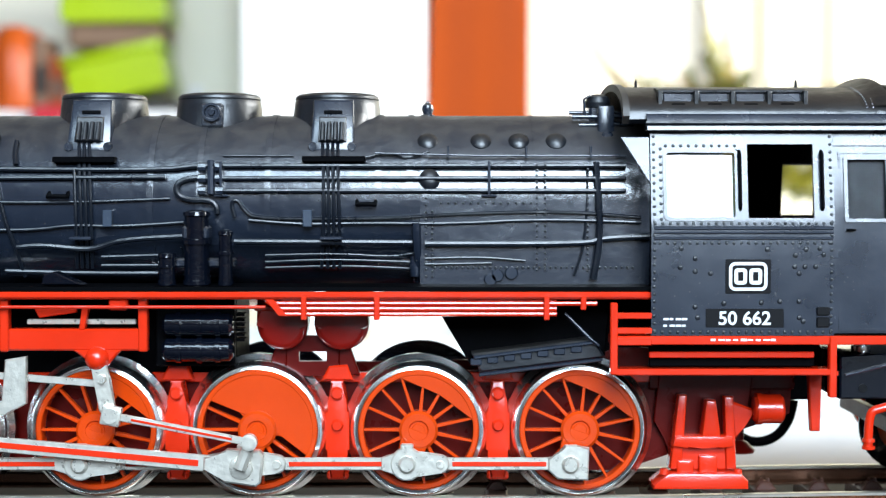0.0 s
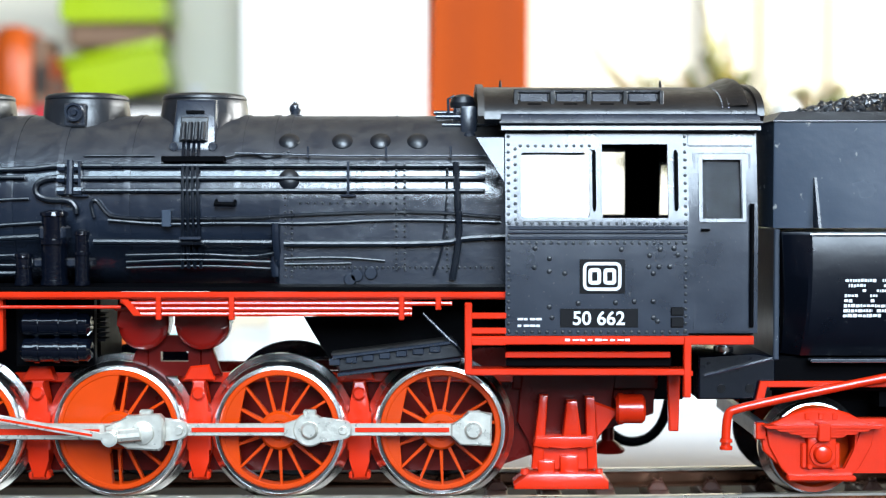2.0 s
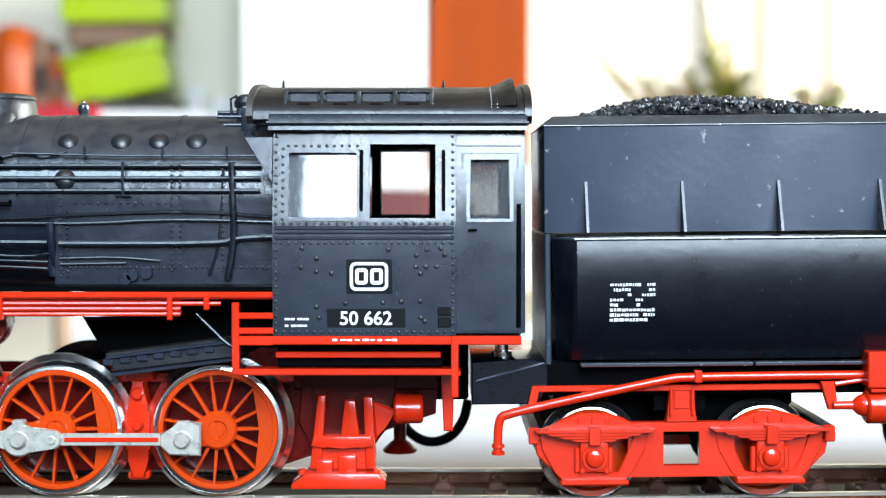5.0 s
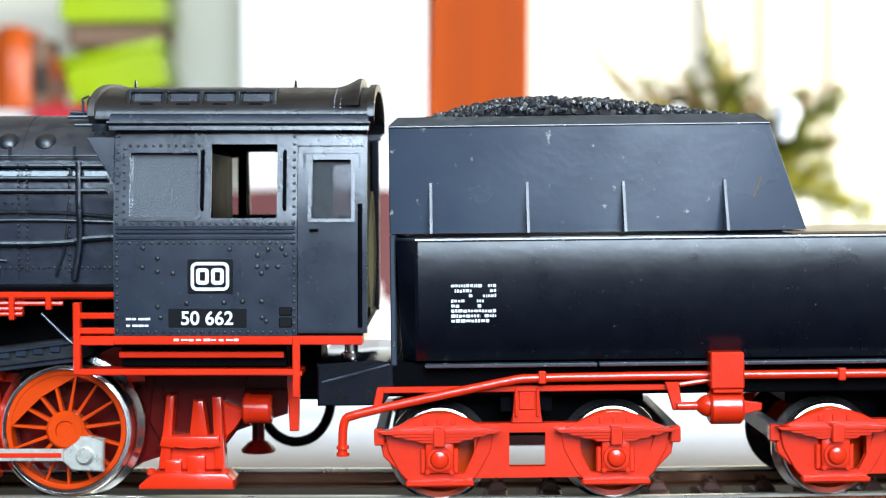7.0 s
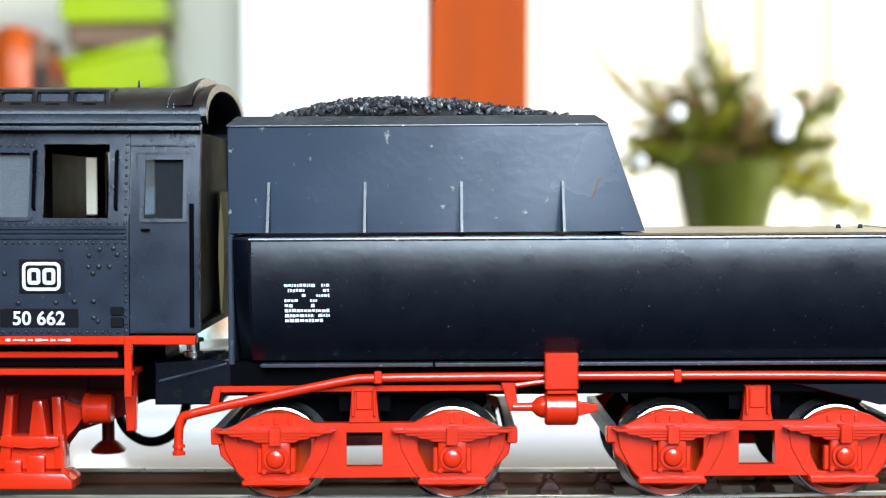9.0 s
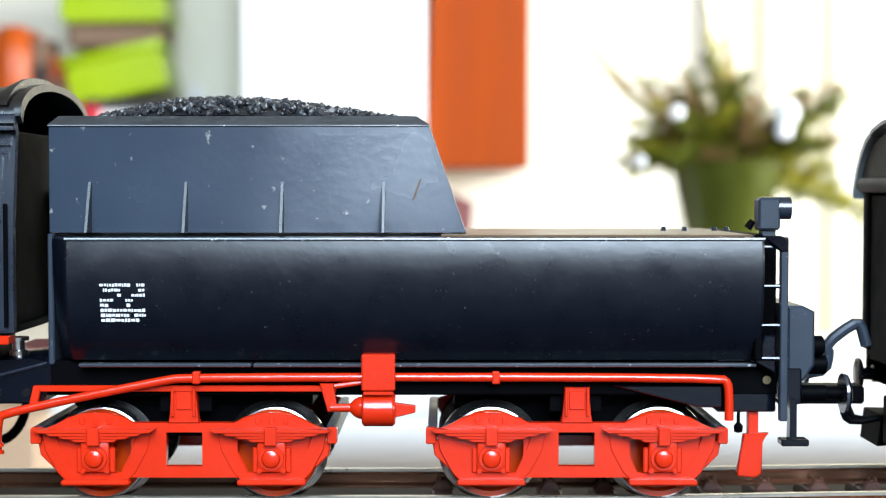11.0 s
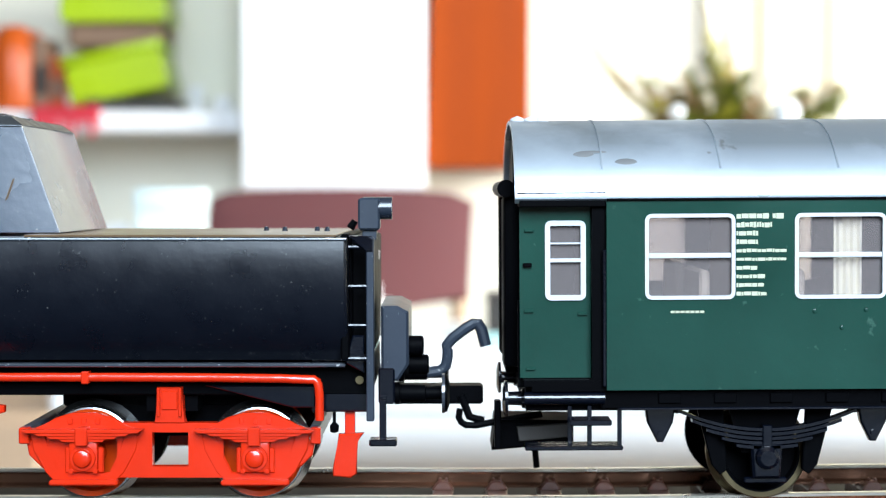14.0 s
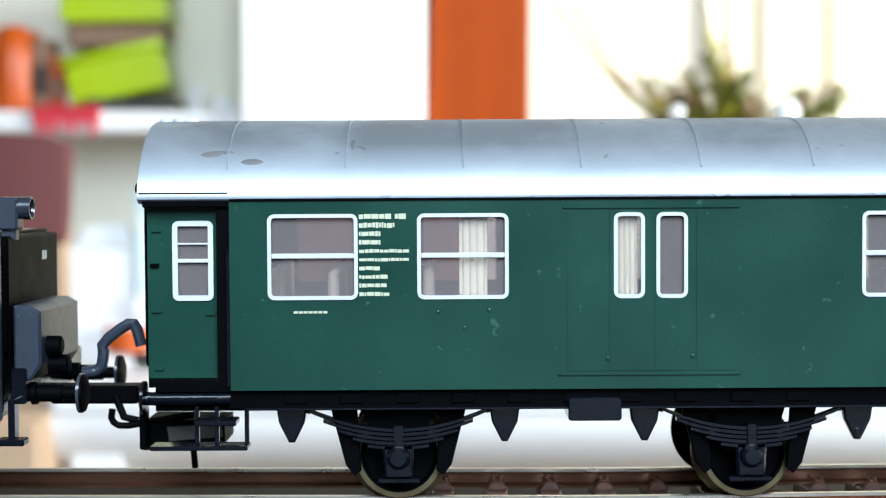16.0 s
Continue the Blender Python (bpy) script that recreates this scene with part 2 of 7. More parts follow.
def rod(p, q, r, r2=None, seg=14, bm=None, cap=True):
    bm = bm or B()
    p, q = Vector(p), Vector(q)
    turn = (q - p).to_track_quat("Z", "Y").to_matrix()
    r2 = r if r2 is None else r2
    rings = []
    for c, rr in ((p, r), (q, r2)):
        rings.append([bm.verts.new(c + turn @ Vector((rr * math.cos(a), rr * math.sin(a), 0))) for a in (2 * math.pi * i / seg for i in range(seg))])
    for i in range(seg):
        bm.faces.new((rings[0][i], rings[0][(i + 1) % seg], rings[1][(i + 1) % seg], rings[1][i]))
    if cap:
        bm.faces.new(rings[0][::-1])
        bm.faces.new(rings[1])
    return bm


def pipe(points, r, bm=None, seg=8, rounds=0):
    """A round bar bent along the points; rounds: times that the corners are cut round."""
    bm = bm or B()
    ps = [Vector(p) for p in points]
    for _ in range(rounds):
        ps = [ps[0]] + [q for a, b in zip(ps, ps[1:]) for q in (a.lerp(b, 0.25), a.lerp(b, 0.75))] + [ps[-1]]
    ring, side = [], None
    for i, p in enumerate(ps):
        d = (ps[min(i + 1, len(ps) - 1)] - ps[max(i - 1, 0)]).normalized()
        side = (side - d * side.dot(d)).normalized() if side else d.orthogonal().normalized()
        up = d.cross(side)
        ring.append([bm.verts.new(p + r * (math.cos(a) * side + math.sin(a) * up)) for a in (2 * math.pi * k / seg for k in range(seg))])
    for a, b in zip(ring, ring[1:]):
        for k in range(seg):
            bm.faces.new((a[k], a[(k + 1) % seg], b[(k + 1) % seg], b[k]))
    bm.faces.new(ring[0][::-1])
    bm.faces.new(ring[-1])
    return bm


def turned(profile, centre, axis="y", seg=40, bm=None, start=0.0, end=2 * math.pi):
    """A profile of (distance along the axis, radius) turned round the axis through the centre."""
    bm = bm or B()
    c, full = Vector(centre), abs(end - start) > 6.28
    count = seg if full else seg + 1
    rows = []
    for d, r in profile:
        row = []
        for i in range(count):
            a = start + (end - start) * i / seg
            u, v = r * math.cos(a), r * math.sin(a)
            row.append(bm.verts.new(c + Vector({"y": (u, d, v), "x": (d, u, v), "z": (u, v, d)}[axis])))
        rows.append(row)
    for a, b in zip(rows, rows[1:]):
        for i in range(seg):
            j = (i + 1) % count
            bm.faces.new((a[i], a[j], b[j], b[i]))
    for row, rad in ((rows[0], profile[0][1]), (rows[-1], profile[-1][1])):
        if rad > 1e-4 and full and len(row) > 2 and not (profile[0] == profile[-1]):
            bm.faces.new(row)
    bmesh.ops.remove_doubles(bm, verts=bm.verts, dist=1e-4)
    return bm


def sheet(xs, zs, holes, y0, y1, bm=None, skew=None):
    """A wall from y0 to y1 over the grid lines xs and zs; holes: cells (i, j) left open. skew(x, z) moves y."""
    bm = bm or B()
    skew = skew or (lambda x, z: 0.0)
    nx, nz = len(xs) - 1, len(zs) - 1
    solid = {(i, j) for i in range(nx) for j in range(nz)} - set(holes)
    keep = {}

    def v(i, j, s):
        k = (i, j, s)
        if k not in keep:
            keep[k] = bm.verts.new((xs[i], (y1 if s else y0) + skew(xs[i], zs[j]), zs[j]))
        return keep[k]

    for i, j in sorted(solid):
        for s in (0, 1):
            bm.faces.new([v(a, b, s) for a, b in ((i, j), (i + 1, j), (i + 1, j + 1), (i, j + 1))])
        for di, dj, (a, b), (c, d) in ((-1, 0, (0, 0), (0, 1)), (1, 0, (1, 0), (1, 1)), (0, -1, (0, 0), (1, 0)), (0, 1, (0, 1), (1, 1))):
            if (i + di, j + dj) not in solid:
                bm.faces.new((v(i + a, j + b, 0), v(i + c, j + d, 0), v(i + c, j + d, 1), v(i + a, j + b, 1)))
    return bm


def round_rect(x0, x1, z0, z1, r, n=4):
    pts = []
    for cx, cz, a0 in ((x1 - r, z1 - r, 0), (x0 + r, z1 - r, 90), (x0 + r, z0 + r, 180), (x1 - r, z0 + r, 270)):
        pts += [(cx + r * math.cos(radians(a0 + 90 * i / n)), cz + r * math.sin(radians(a0 + 90 * i / n))) for i in range(n + 1)]
    return pts


def frame_ring(x0, x1, z0, z1, wide, r, y0, y1, bm=None, skew=None):
    """A rounded window frame: outer edge given, wide: its width."""
    bm = bm or B()
    skew = skew or (lambda x, z: 0.0)
    outer = round_rect(x0, x1, z0, z1, r)
    inner = round_rect(x0 + wide, x1 - wide, z0 + wide, z1 - wide, max(0.05, r - wide))
    n = len(outer)
    loops = [[bm.verts.new((x, y + skew(x, z), z)) for x, z in pts] for pts, y in ((outer, y1), (outer, y0), (inner, y0), (inner, y1))]
    for a, b in zip(loops, loops[1:] + loops[:1]):
        for i in range(n):
            bm.faces.new((a[i], a[(i + 1) % n], b[(i + 1) % n], b[i]))
    return bm


def studs(places, r, bm=None):
    """Rivet heads: (x, y, z) with the cap towards -y."""
    bm = bm or B()
    for x, y, z in places:
        tip = bm.verts.new((x, y - r * 0.7, z))
        ring = [bm.verts.new((x + r * math.cos(a), y, z + r * math.sin(a))) for a in (math.pi / 3 * i for i in range(6))]
        mid = [bm.verts.new((x + 0.75 * r * math.cos(a), y - 0.5 * r, z + 0.75 * r * math.sin(a))) for a in (math.pi / 3 * i for i in range(6))]
        for i in range(6):
            j = (i + 1) % 6
            bm.faces.new((ring[i], ring[j], mid[j], mid[i]))
            bm.faces.new((mid[i], mid[j], tip))
    return bm


def line(a, b, step):
    n = max(1, round((Vector(b) - Vector(a)).length / step))
    return [tuple(Vector(a).lerp(Vector(b), i / n)) for i in range(n + 1)]


def words(text, x, z, y, high, mat, parent, name="lettering", wide=None, bold=0.0):
    curve = bpy.data.curves.new(name, "FONT")
    curve.body, curve.size, curve.extrude, curve.offset = text, 1.0, 0.0, bold
    curve.align_x, curve.align_y = "CENTER", "CENTER"
    ob = bpy.data.objects.new(name, curve)
    scene.collection.objects.link(ob)
    mesh = bpy.data.meshes.new_from_object(ob.evaluated_get(bpy.context.evaluated_depsgraph_get()))
    bpy.data.objects.remove(ob)
    co = np.array([v.co[:] for v in mesh.vertices])
    lo, hi = co.min(0), co.max(0)
    sz = high / (hi[1] - lo[1])
    sx = wide / (hi[0] - lo[0]) if wide else sz
    base = ORIGIN[parent.name]
    for v in mesh.vertices:
        p = Vector((x + (v.co.x - (lo[0] + hi[0]) / 2) * sx, y, z + (v.co.y - (lo[1] + hi[1]) / 2) * sz))
        v.co = (p - base) * 0.001
    mesh.materials.append(mat)
    made = new(name, mesh)
    made.parent = parent
    ORIGIN[made.name] = base
    return made


# ---- room ----
def room():
    x0, x1, y0, y1, z0, z1 = -2200, 3000, -1700, 3000, -970, 1980
    # West and south walls and the ceiling are unseen, kept dark for reflections.
    for name, bm, mat in (
        ("floor", box(x0, x1, y0, y1, z0 - 60, z0), FLOOR),
        ("ceiling", box(x0, x1, y0, y1, z1, z1 + 60), CEILING),
        ("wall_north", box(x0, x1, y1, y1 + 80, z0, z1), WALL),
        ("wall_west", box(x0 - 80, x0, y0, y1, z0, z1), UNSEEN_DARK),
        ("wall_south", sheet([x0, -1105, -255, -185, 785, x1], [z0, 430, 1095, 1910, z1], [(1, 2), (3, 1), (3, 2)], y0 - 80, y0), UNSEEN_DARK),
    ):
        tagged(part(name, bm, mat), kind="structure")
    east = sheet([y0, -200, 2200, y1], [z0, 80, 1420, z1], [(1, 1)], x1, x1 + 80)
    for v in east.verts:
        v.co = (v.co.y, v.co.x, v.co.z)
    tagged(part("wall_east", east, WALL), kind="structure")


room()


# ---- behind the train: a living room with a dining table ----
def wall_units():
    unit = tagged(thing("wall_shelf", -654.27, 2850, 162.57), "white wall shelf with an open niche and clutter on it", "shelf")
    part("shelf_board", box(-1012.98, -402.28, 2700, 2995, 162.57, 202.8, 2), WHITE_PAINT, unit)
    part("side_panel", box(-403.32, -385.39, 2880, 2995, -25.75, 487.71, 2), WHITE_PAINT, unit)
    part("lower_board", box(-1016.32, -403.61, 2700, 2995, -81.98, -53.86, 2), WHITE_PAINT, unit)
    cup = tagged(thing("wall_cupboard", -202.56, 2800, 47.02), "white lacquered wall cupboard with a plain door", "cupboard")
    part("body", box(-372.1, -35.23, 2672, 2995, 47.02, 545.18, 3), WHITE_PAINT, cup)
    part("door", box(-391.91, -35.23, 2650, 2670, 47.02, 545.18, 3), WHITE_PAINT, cup)
    part("bottom_rail", box(-392.71, -35.3, 2652, 2990, 40.41, 45.92), PALE_WOOD, cup)
    panel = tagged(thing("wooden_cabinet", 73.68, 2800, 88.51), "narrow orange-brown wooden wall cabinet", "cabinet")
    part("body", box(-22.31, 171.81, 2712, 2995, 89.63, 552.38, 3), ORANGE_WOOD, panel)
    part("door", prism([(-35.78, 89.63), (169.94, 89.63), (171.18, 530.31), (-17.79, 530.31)], 2690, 2710, 3), ORANGE_WOOD, panel)


def crate(x, y, z, wide, high, deep, tilt):
    """A lime plastic box with rounded corners, a rim and a lid."""
    ob = tagged(thing("storage_box", x, y, z), "lime green plastic storage box with a lid", "box", "boxes on the shelf")
    body = prism(round_rect(x - wide / 2, x + wide / 2, z, z + high * 0.8, 14), y, y + deep, 3)
    part("body", body, LIME, ob)
    part("lid", box(x - wide / 2 - 6, x + wide / 2 + 6, y - 5, y + deep + 5, z + high * 0.8 + 1, z + high, 6, seg=2), LIME, ob)
    ob.rotation_euler = (0, radians(tilt), 0)
    return ob


def shelf_clutter():
    z = 203.92
    crate(-649.25, 2740, 234.55, 184 * 1.07, 92 * 1.07, 170, -12)
    tagged(part("flat_case", box(-758.07, -569.69, 2760, 2900, 333.78, 381.49, 6), BROWN), "brown flat case between two green boxes", "case")
    crate(-663.89, 2740, 383.65, 196 * 1.07, 70, 170, -1)
    tagged(part("black_tray", box(-717.53, -542.11, 2730, 2900, z + 1, 229.36, 3), CHARCOAL), "dark tray under a green box", "tray")
    can = tagged(thing("orange_jug", -879.05, 2800, z), "orange plastic jug standing on the shelf", "jug")
    part("body", turned([(0, 48), (10, 52), (120, 52), (160, 40), (175, 24), (176, 0)], (-879.05, 2800, z + 1), "z", 24), ORANGE, can)
    part("spout", rod((-849.05, 2800, z + 130), (-829.54, 2800, z + 165), 9), ORANGE, can)
    for i, (px, h, mat, lab) in enumerate(((58, 150, BROWN, "brown carton"), (88, 112, ORANGE, "orange carton"), (118, 48, PAPER, "small white cup"))):
        x = (px - 784) * 1.124
        ob = tagged(thing("carton" if i < 2 else "cup", x, 2790, z), lab + " standing on the white shelf", "carton" if i < 2 else "cup")
        if i < 2:
            part("box", box(x - 17, x + 17, 2770, 2850, z + 1, z + h, 2), mat, ob)
            part("label", box(x - 12, x + 12, 2766, 2769, z + h * 0.25, z + h * 0.6), CHARCOAL if i == 0 else BROWN, ob)
        else:
            part("bowl", turned([(0, 14), (2, 17), (44, 19), (44, 17), (5, 15), (4, 0)], (x, 2780, z + 1), "z", 20), mat, ob)
    for px, w, h in ((335, 34, 52), (385, 44, 30)):
        x = -502 + (px - 335) * 1.07
        ob = tagged(thing("pot", x, 2780, z), "small white pot on the shelf", "pot", "pots on the shelf")
        part("body", turned([(0, w * 0.38), (h * 0.1, w * 0.5), (h * 0.9, w * 0.46), (h, w * 0.4), (h, w * 0.34), (4, w * 0.3), (3, 0)], (x, 2780, z + 1), "z", 20), PAPER, ob)
    for a, b in ((60, 120), (128, 172)):
        cx, w = ((a + b) / 2 - 784) * 1.118, (b - a) * 1.1
        bow = tagged(thing("red_ribbon", cx, 2700, z), "red cloth ribbon hanging over the shelf edge", "ribbon")
        for k in range(7):
            u = k / 6
            part("tassel", rod((cx - w / 2 + w * u, 2690, z - 2), (cx - w / 2 + w * u + random.uniform(-9, 9), 2688, z - 42 + random.uniform(-16, 16)), 7, 4, 8), SCARLET, bow)
        part("band", box(cx - w / 2, cx + w / 2, 2686, 2760, z + 1, z + 9, 3), SCARLET, bow)


def chair(left, right, top):
    """An upholstered dining chair seen from behind its backrest."""
    ob = tagged(thing("dining_chair", (left + right) / 2, 2250, -970), "maroon upholstered dining chair with a rounded back", "chair", "chairs at the table")
    w = right - left
    n = 12
    arc = [(left + w * i / n, top - 10 * (2 * i / n - 1) ** 2 - (14 if i in (0, n) else 0)) for i in range(n + 1)]
    low = top - 205
    poly = arc[::-1] + [(left + 8, low + 20), (left + w * 0.3, low + 4), (left + w * 0.5, low), (left + w * 0.7, low + 4), (right - 8, low + 20)]
    part("backrest", prism(poly, 2220, 2262, 8, seg=2), MAROON, ob)
    part("seat", box(left, right, 2265, 2680, -540, -470, 18, seg=2), MAROON, ob)
    for x, y in itertools.product((left + 22, right - 22), (2250, 2650)):
        part("leg", rod((x, y, -970), (x, y, -540 if y > 2400 else low + 40), 14, 17), PALE_WOOD, ob)


def dining_table():
    t = -190.98
    ob = tagged(thing("dining_table", 400, 1850, -970), "white dining table with papers and a vase on it", "table")
    part("tabletop", box(-460.02, 999.13, 1500, 2180, t - 30, t, 6), WHITE_PAINT, ob)
    curve = [(1506 + 300 * (1 - math.cos(u)), -223 - 118 * math.sin(u)) for u in (math.pi / 2 * i / 12 for i in range(13))]
    part("front_apron", prism([(1506, t - 31)] + curve + [(1806, t - 31)], -458.75, 999.46, axis="x"), WHITE_PAINT, ob, "white apron with a rounded lower edge")
    for x, y in itertools.product((-444.2, 900), (1540, 2100)):
        part("leg", box(x, x + 60, y - 5, y + 55, -970, t - 31, 4), WHITE_PAINT, ob)
    side = tagged(thing("sideboard", -549.95, 1700, -970), "pale wooden sideboard next to the white table", "sideboard")
    part("body", box(-836.65, -458.72, 1492, 1900, -970, -216.39, 4), PALE_WOOD, side)
    part("door", box(-830.13, -466.54, 1476, 1490, -900, -226.21, 3), PALE_WOOD, side)
    heap = tagged(thing("paper_heap", -127.08, 1820, t), "heap of white papers lying on the white table", "papers")
    rnd = random.Random(4)
    for k in range(26):
        x, y = rnd.uniform(-235, -12), 1700 + 260 * rnd.random()
        h = rnd.uniform(20, 100) * (1 - abs(x - -127.08) / 150)
        w = rnd.uniform(35, 75)
        part("envelope", box(x - w, x + w, y - w * 0.6, y + w * 0.6, t + 1, t + 8 + max(4, h), 3), PAPER, heap)
    bag = tagged(thing("paper_bag", -450.86, 1760, t), "white paper bag with a folded top on the table", "bag")
    part("body", prism([(-491.04, t + 1), (-410.69, t + 1), (-406.52, -34.42), (-492.57, -34.42)], 1730, 1790, 3), PAPER, bag)
    part("folded_top", prism([(-489.61, -33.68), (-408.01, -33.68), (-422.56, -1.04), (-477.47, -6.23)], 1745, 1775, 3), PAPER, bag)
    for name, lab, cat, mat, b in (
        ("yellow_jar", "golden yellow glazed jar with a round belly", "jar", YELLOW, (938, 1004, 466, 575)),
        ("teal_folder", "pale teal folder lying on the table edge", "folder", TEAL, (640, 780, 668, 688)),
        ("orange_bowl", "orange bowl among papers on the table", "bowl", ORANGE, (185, 270, 575, 625)),
        ("black_case", "black case on the white table", "case", CHARCOAL, (860, 930, 520, 590)),
        ("white_carton", "white and pale blue carton on the table", "carton", PALE_BLUE, (238, 356, 335, 520)),
                ("tan_envelope", "tan envelope leaning on the papers", "envelope", PALE_WOOD, (600, 665, 575, 612)),
    ):
        mid = (1720 + 181) / 2564.0
        a, c = (b[0] - 784) * mid, (b[1] - 784) * mid
        up, dn = 36 - (b[2] - 345) * mid, 36 - (b[3] - 345) * mid
        if name == "orange_bowl":
            bm = turned([(0, 18), (4, 30), (34, (c - a) / 2), (34, (c - a) / 2 - 4), (8, 20), (7, 0)], ((a + c) / 2, 1720, dn), "z", 24)
        elif name == "yellow_jar":
            h, w = up - dn, (c - a) / 2
            bm = turned([(0, 0), (0, w * 0.6), (h * 0.1, w * 0.92), (h * 0.28, w), (h * 0.45, w * 0.95), (h * 0.6, w * 0.78), (h * 0.85, w * 0.74), (h, w * 0.85), (h, w * 0.75), (h * 0.85, w * 0.66), (h * 0.7, 0)], ((a + c) / 2, 1755, dn), "z", 24)
        elif name == "teal_folder":
            bm = box(a, c, 1720, 1790, dn, up, 4, seg=2)
        else:
            whole = tagged(thing(name, (a + c) / 2, 1755, max(dn, t)), lab, cat)
            split = dn + (up - dn) * 0.78
            part("body", box(a + 2, c - 2, 1722, 1788, max(dn, t + 1), split, 2), mat, whole)
            part("lid", box(a, c, 1720, 1790, split + 0.3, up, 3, seg=2), mat, whole)
            bm = None
        lift = t + 1 - min(v.co.z for v in bm.verts) if name == "teal_folder" else 0
        for v in bm.verts if bm else ():
            v.co.z += lift
        if not lift and dn > t:
            pile = tagged(thing("book_pile", (a + c) / 2, 1755, t), "pile of white books on the table", "books", "books on the table")
            count = max(1, round((dn - t) / 22))
            for k in range(count):
                part("book", box(a - 4 + 3 * (k % 2), c + 4 - 2 * (k % 3), 1722 - 3 * (k % 2), 1786, t + 0.5 + (dn - t - 1) * k / count, t + (dn - t - 1) * (k + 1) / count, 1), (PAPER, TEAL, PAPER)[k % 3], pile)
        if bm:
            tagged(part(name, bm, mat), lab, cat)


def flower_vase():
    """An arrangement of conifer twigs in a green glass vase."""
    y, t = 1720, -190.98
    x = 371.44
    k = 1901 / 2564.0
    ob = tagged(thing("vase", x, y, t), "olive green glass vase filled with conifer twigs", "vase")
    z_at = lambda py: 36 - (py - 345) * k
    part("bowl", turned([(t + 1, 30 * k), (t + 6, 52 * k), (z_at(440), 66 * k), (z_at(330), 90 * k), (z_at(285), 96 * k), (z_at(285), 92 * k), (z_at(330), 84 * k), (z_at(440), 60 * k), (t + 10, 0)], (x, y, 0), "z", 32), VASE, ob)
    rnd = random.Random(11)
    tips = ((1265, 90), (1240, 150), (1300, 130), (1330, 170), (1220, 190), (1190, 215), (1150, 245), (1110, 262), (1085, 285), (1375, 225), (1440, 185), (1485, 170), (1420, 245), (1450, 265), (1330, 250), (1250, 230), (1200, 260), (1280, 200), (1290, 260), (1240, 280), (1350, 290), (1170, 285), (1460, 300), (1520, 370))
    tips += tuple((a + rnd.uniform(-32, 32), b + rnd.uniform(-14, 26)) for a, b in tips)
    wisps = tuple((rnd.uniform(1090, 1500), rnd.uniform(110, 285)) for _ in range(34)) + ((1250, 60), (1240, 100), (1270, 80), (1505, 330), (1530, 385), (1545, 400), (1490, 345), (1470, 150), (1490, 185))
    for n, (tx, ty) in enumerate(tips + wisps):
        thin = n >= len(tips)
        tip = Vector(((tx - 784) * k, y + rnd.uniform(-60, 60), z_at(ty)))
        root = Vector((x + rnd.uniform(-50, 50), y, z_at(300)))
        bend = root.lerp(tip, 0.5) + Vector((rnd.uniform(-8, 8), 0, rnd.uniform(2, 22)))
        bm = pipe([root, bend, tip], 1.3, rounds=1, seg=6)
        for j in range(70 if thin else 190):
            u = rnd.uniform(0.1, 1.0)
            p = root.lerp(bend, u * 2) if u < 0.5 else bend.lerp(tip, u * 2 - 1)
            d = (Vector((rnd.gauss(0, 1), rnd.gauss(0, 1), rnd.gauss(0.2, 1))).normalized() + (tip - root).normalized() * 0.7).normalized()
            side = d.orthogonal().normalized() * rnd.uniform(1.2, 3.0)
            ln = rnd.uniform(12, 30) * (1.25 - 0.6 * u)
            bm.faces.new([bm.verts.new(q) for q in (p, p + d * ln * 0.5 + side, p + d * ln, p + d * ln * 0.5 - side)])
        part("conifer_twig", bm, (LEAF, LEAF, LEAF_PALE, LEAF, LEAF_BROWN)[n % 5], ob)
    for pts in (((975, 0), (1030, 70), (1075, 130), (1130, 185)), ((1010, 5), (1050, 60), (1110, 160), (1160, 200)), ((1245, 5), (1262, 40), (1250, 95)), ((1400, 20), (1385, 110), (1350, 190))):
        part("bare_branch", pipe([((px - 784) * k, y + 20, z_at(py)) for px, py in pts] + [(x, y + 8, z_at(300))], 3.2 if pts[0][0] < 1100 else 1.8, rounds=2), TWIG, ob)
    for px, py, r in ((1367, 205, 18), (1364, 236, 12), (1182, 205, 10), (1120, 290, 8)):
        part("white_blossom", turned([(-r, 0), (-r * 0.7, r * 0.7), (0, r), (r * 0.7, r * 0.7), (r, 0)], ((px - 784) * k, y - 70, z_at(py)), "z", 12), PAPER, ob)


def curtain():
    ob = tagged(thing("net_curtain", 772.85, 2900, 53.99), "sheer cream net curtain hanging in soft folds", "curtain")
    bm, n = B(), 140
    a, b = 571.86, 1813.68
    rows = []
    for z in (-960, 1480):
        rows.append([bm.verts.new((a + (b - a) * i / n, 2965 + 9 * math.sin(i * 0.75) + 8 * math.sin(i * 0.31), z)) for i in range(n + 1)])
    rows2 = [[bm.verts.new((v.co.x, v.co.y + 3, v.co.z)) for v in r] for r in rows]
    for r in (rows, rows2):
        for i in range(n):
            bm.faces.new((r[0][i], r[0][i + 1], r[1][i + 1], r[1][i]))
    part("cloth", bm, CURTAIN, ob)
    part("rail", rod((a, 2965, 1495), (b, 2965, 1495), 12), PALE_WOOD, ob)


wall_units()
shelf_clutter()
chair(-398.56, 50.52, 47.22)
chair(-1040.72, -618.45, 141.48)
dining_table()
flower_vase()
curtain()


# ---- the railway ----
def rise(x):
    """The track climbs a little to the right."""
    u = min(1.0, max(0.0, (x - 15.0) / 45.0))
    return 0.55 * u * u * (3 - 2 * u)


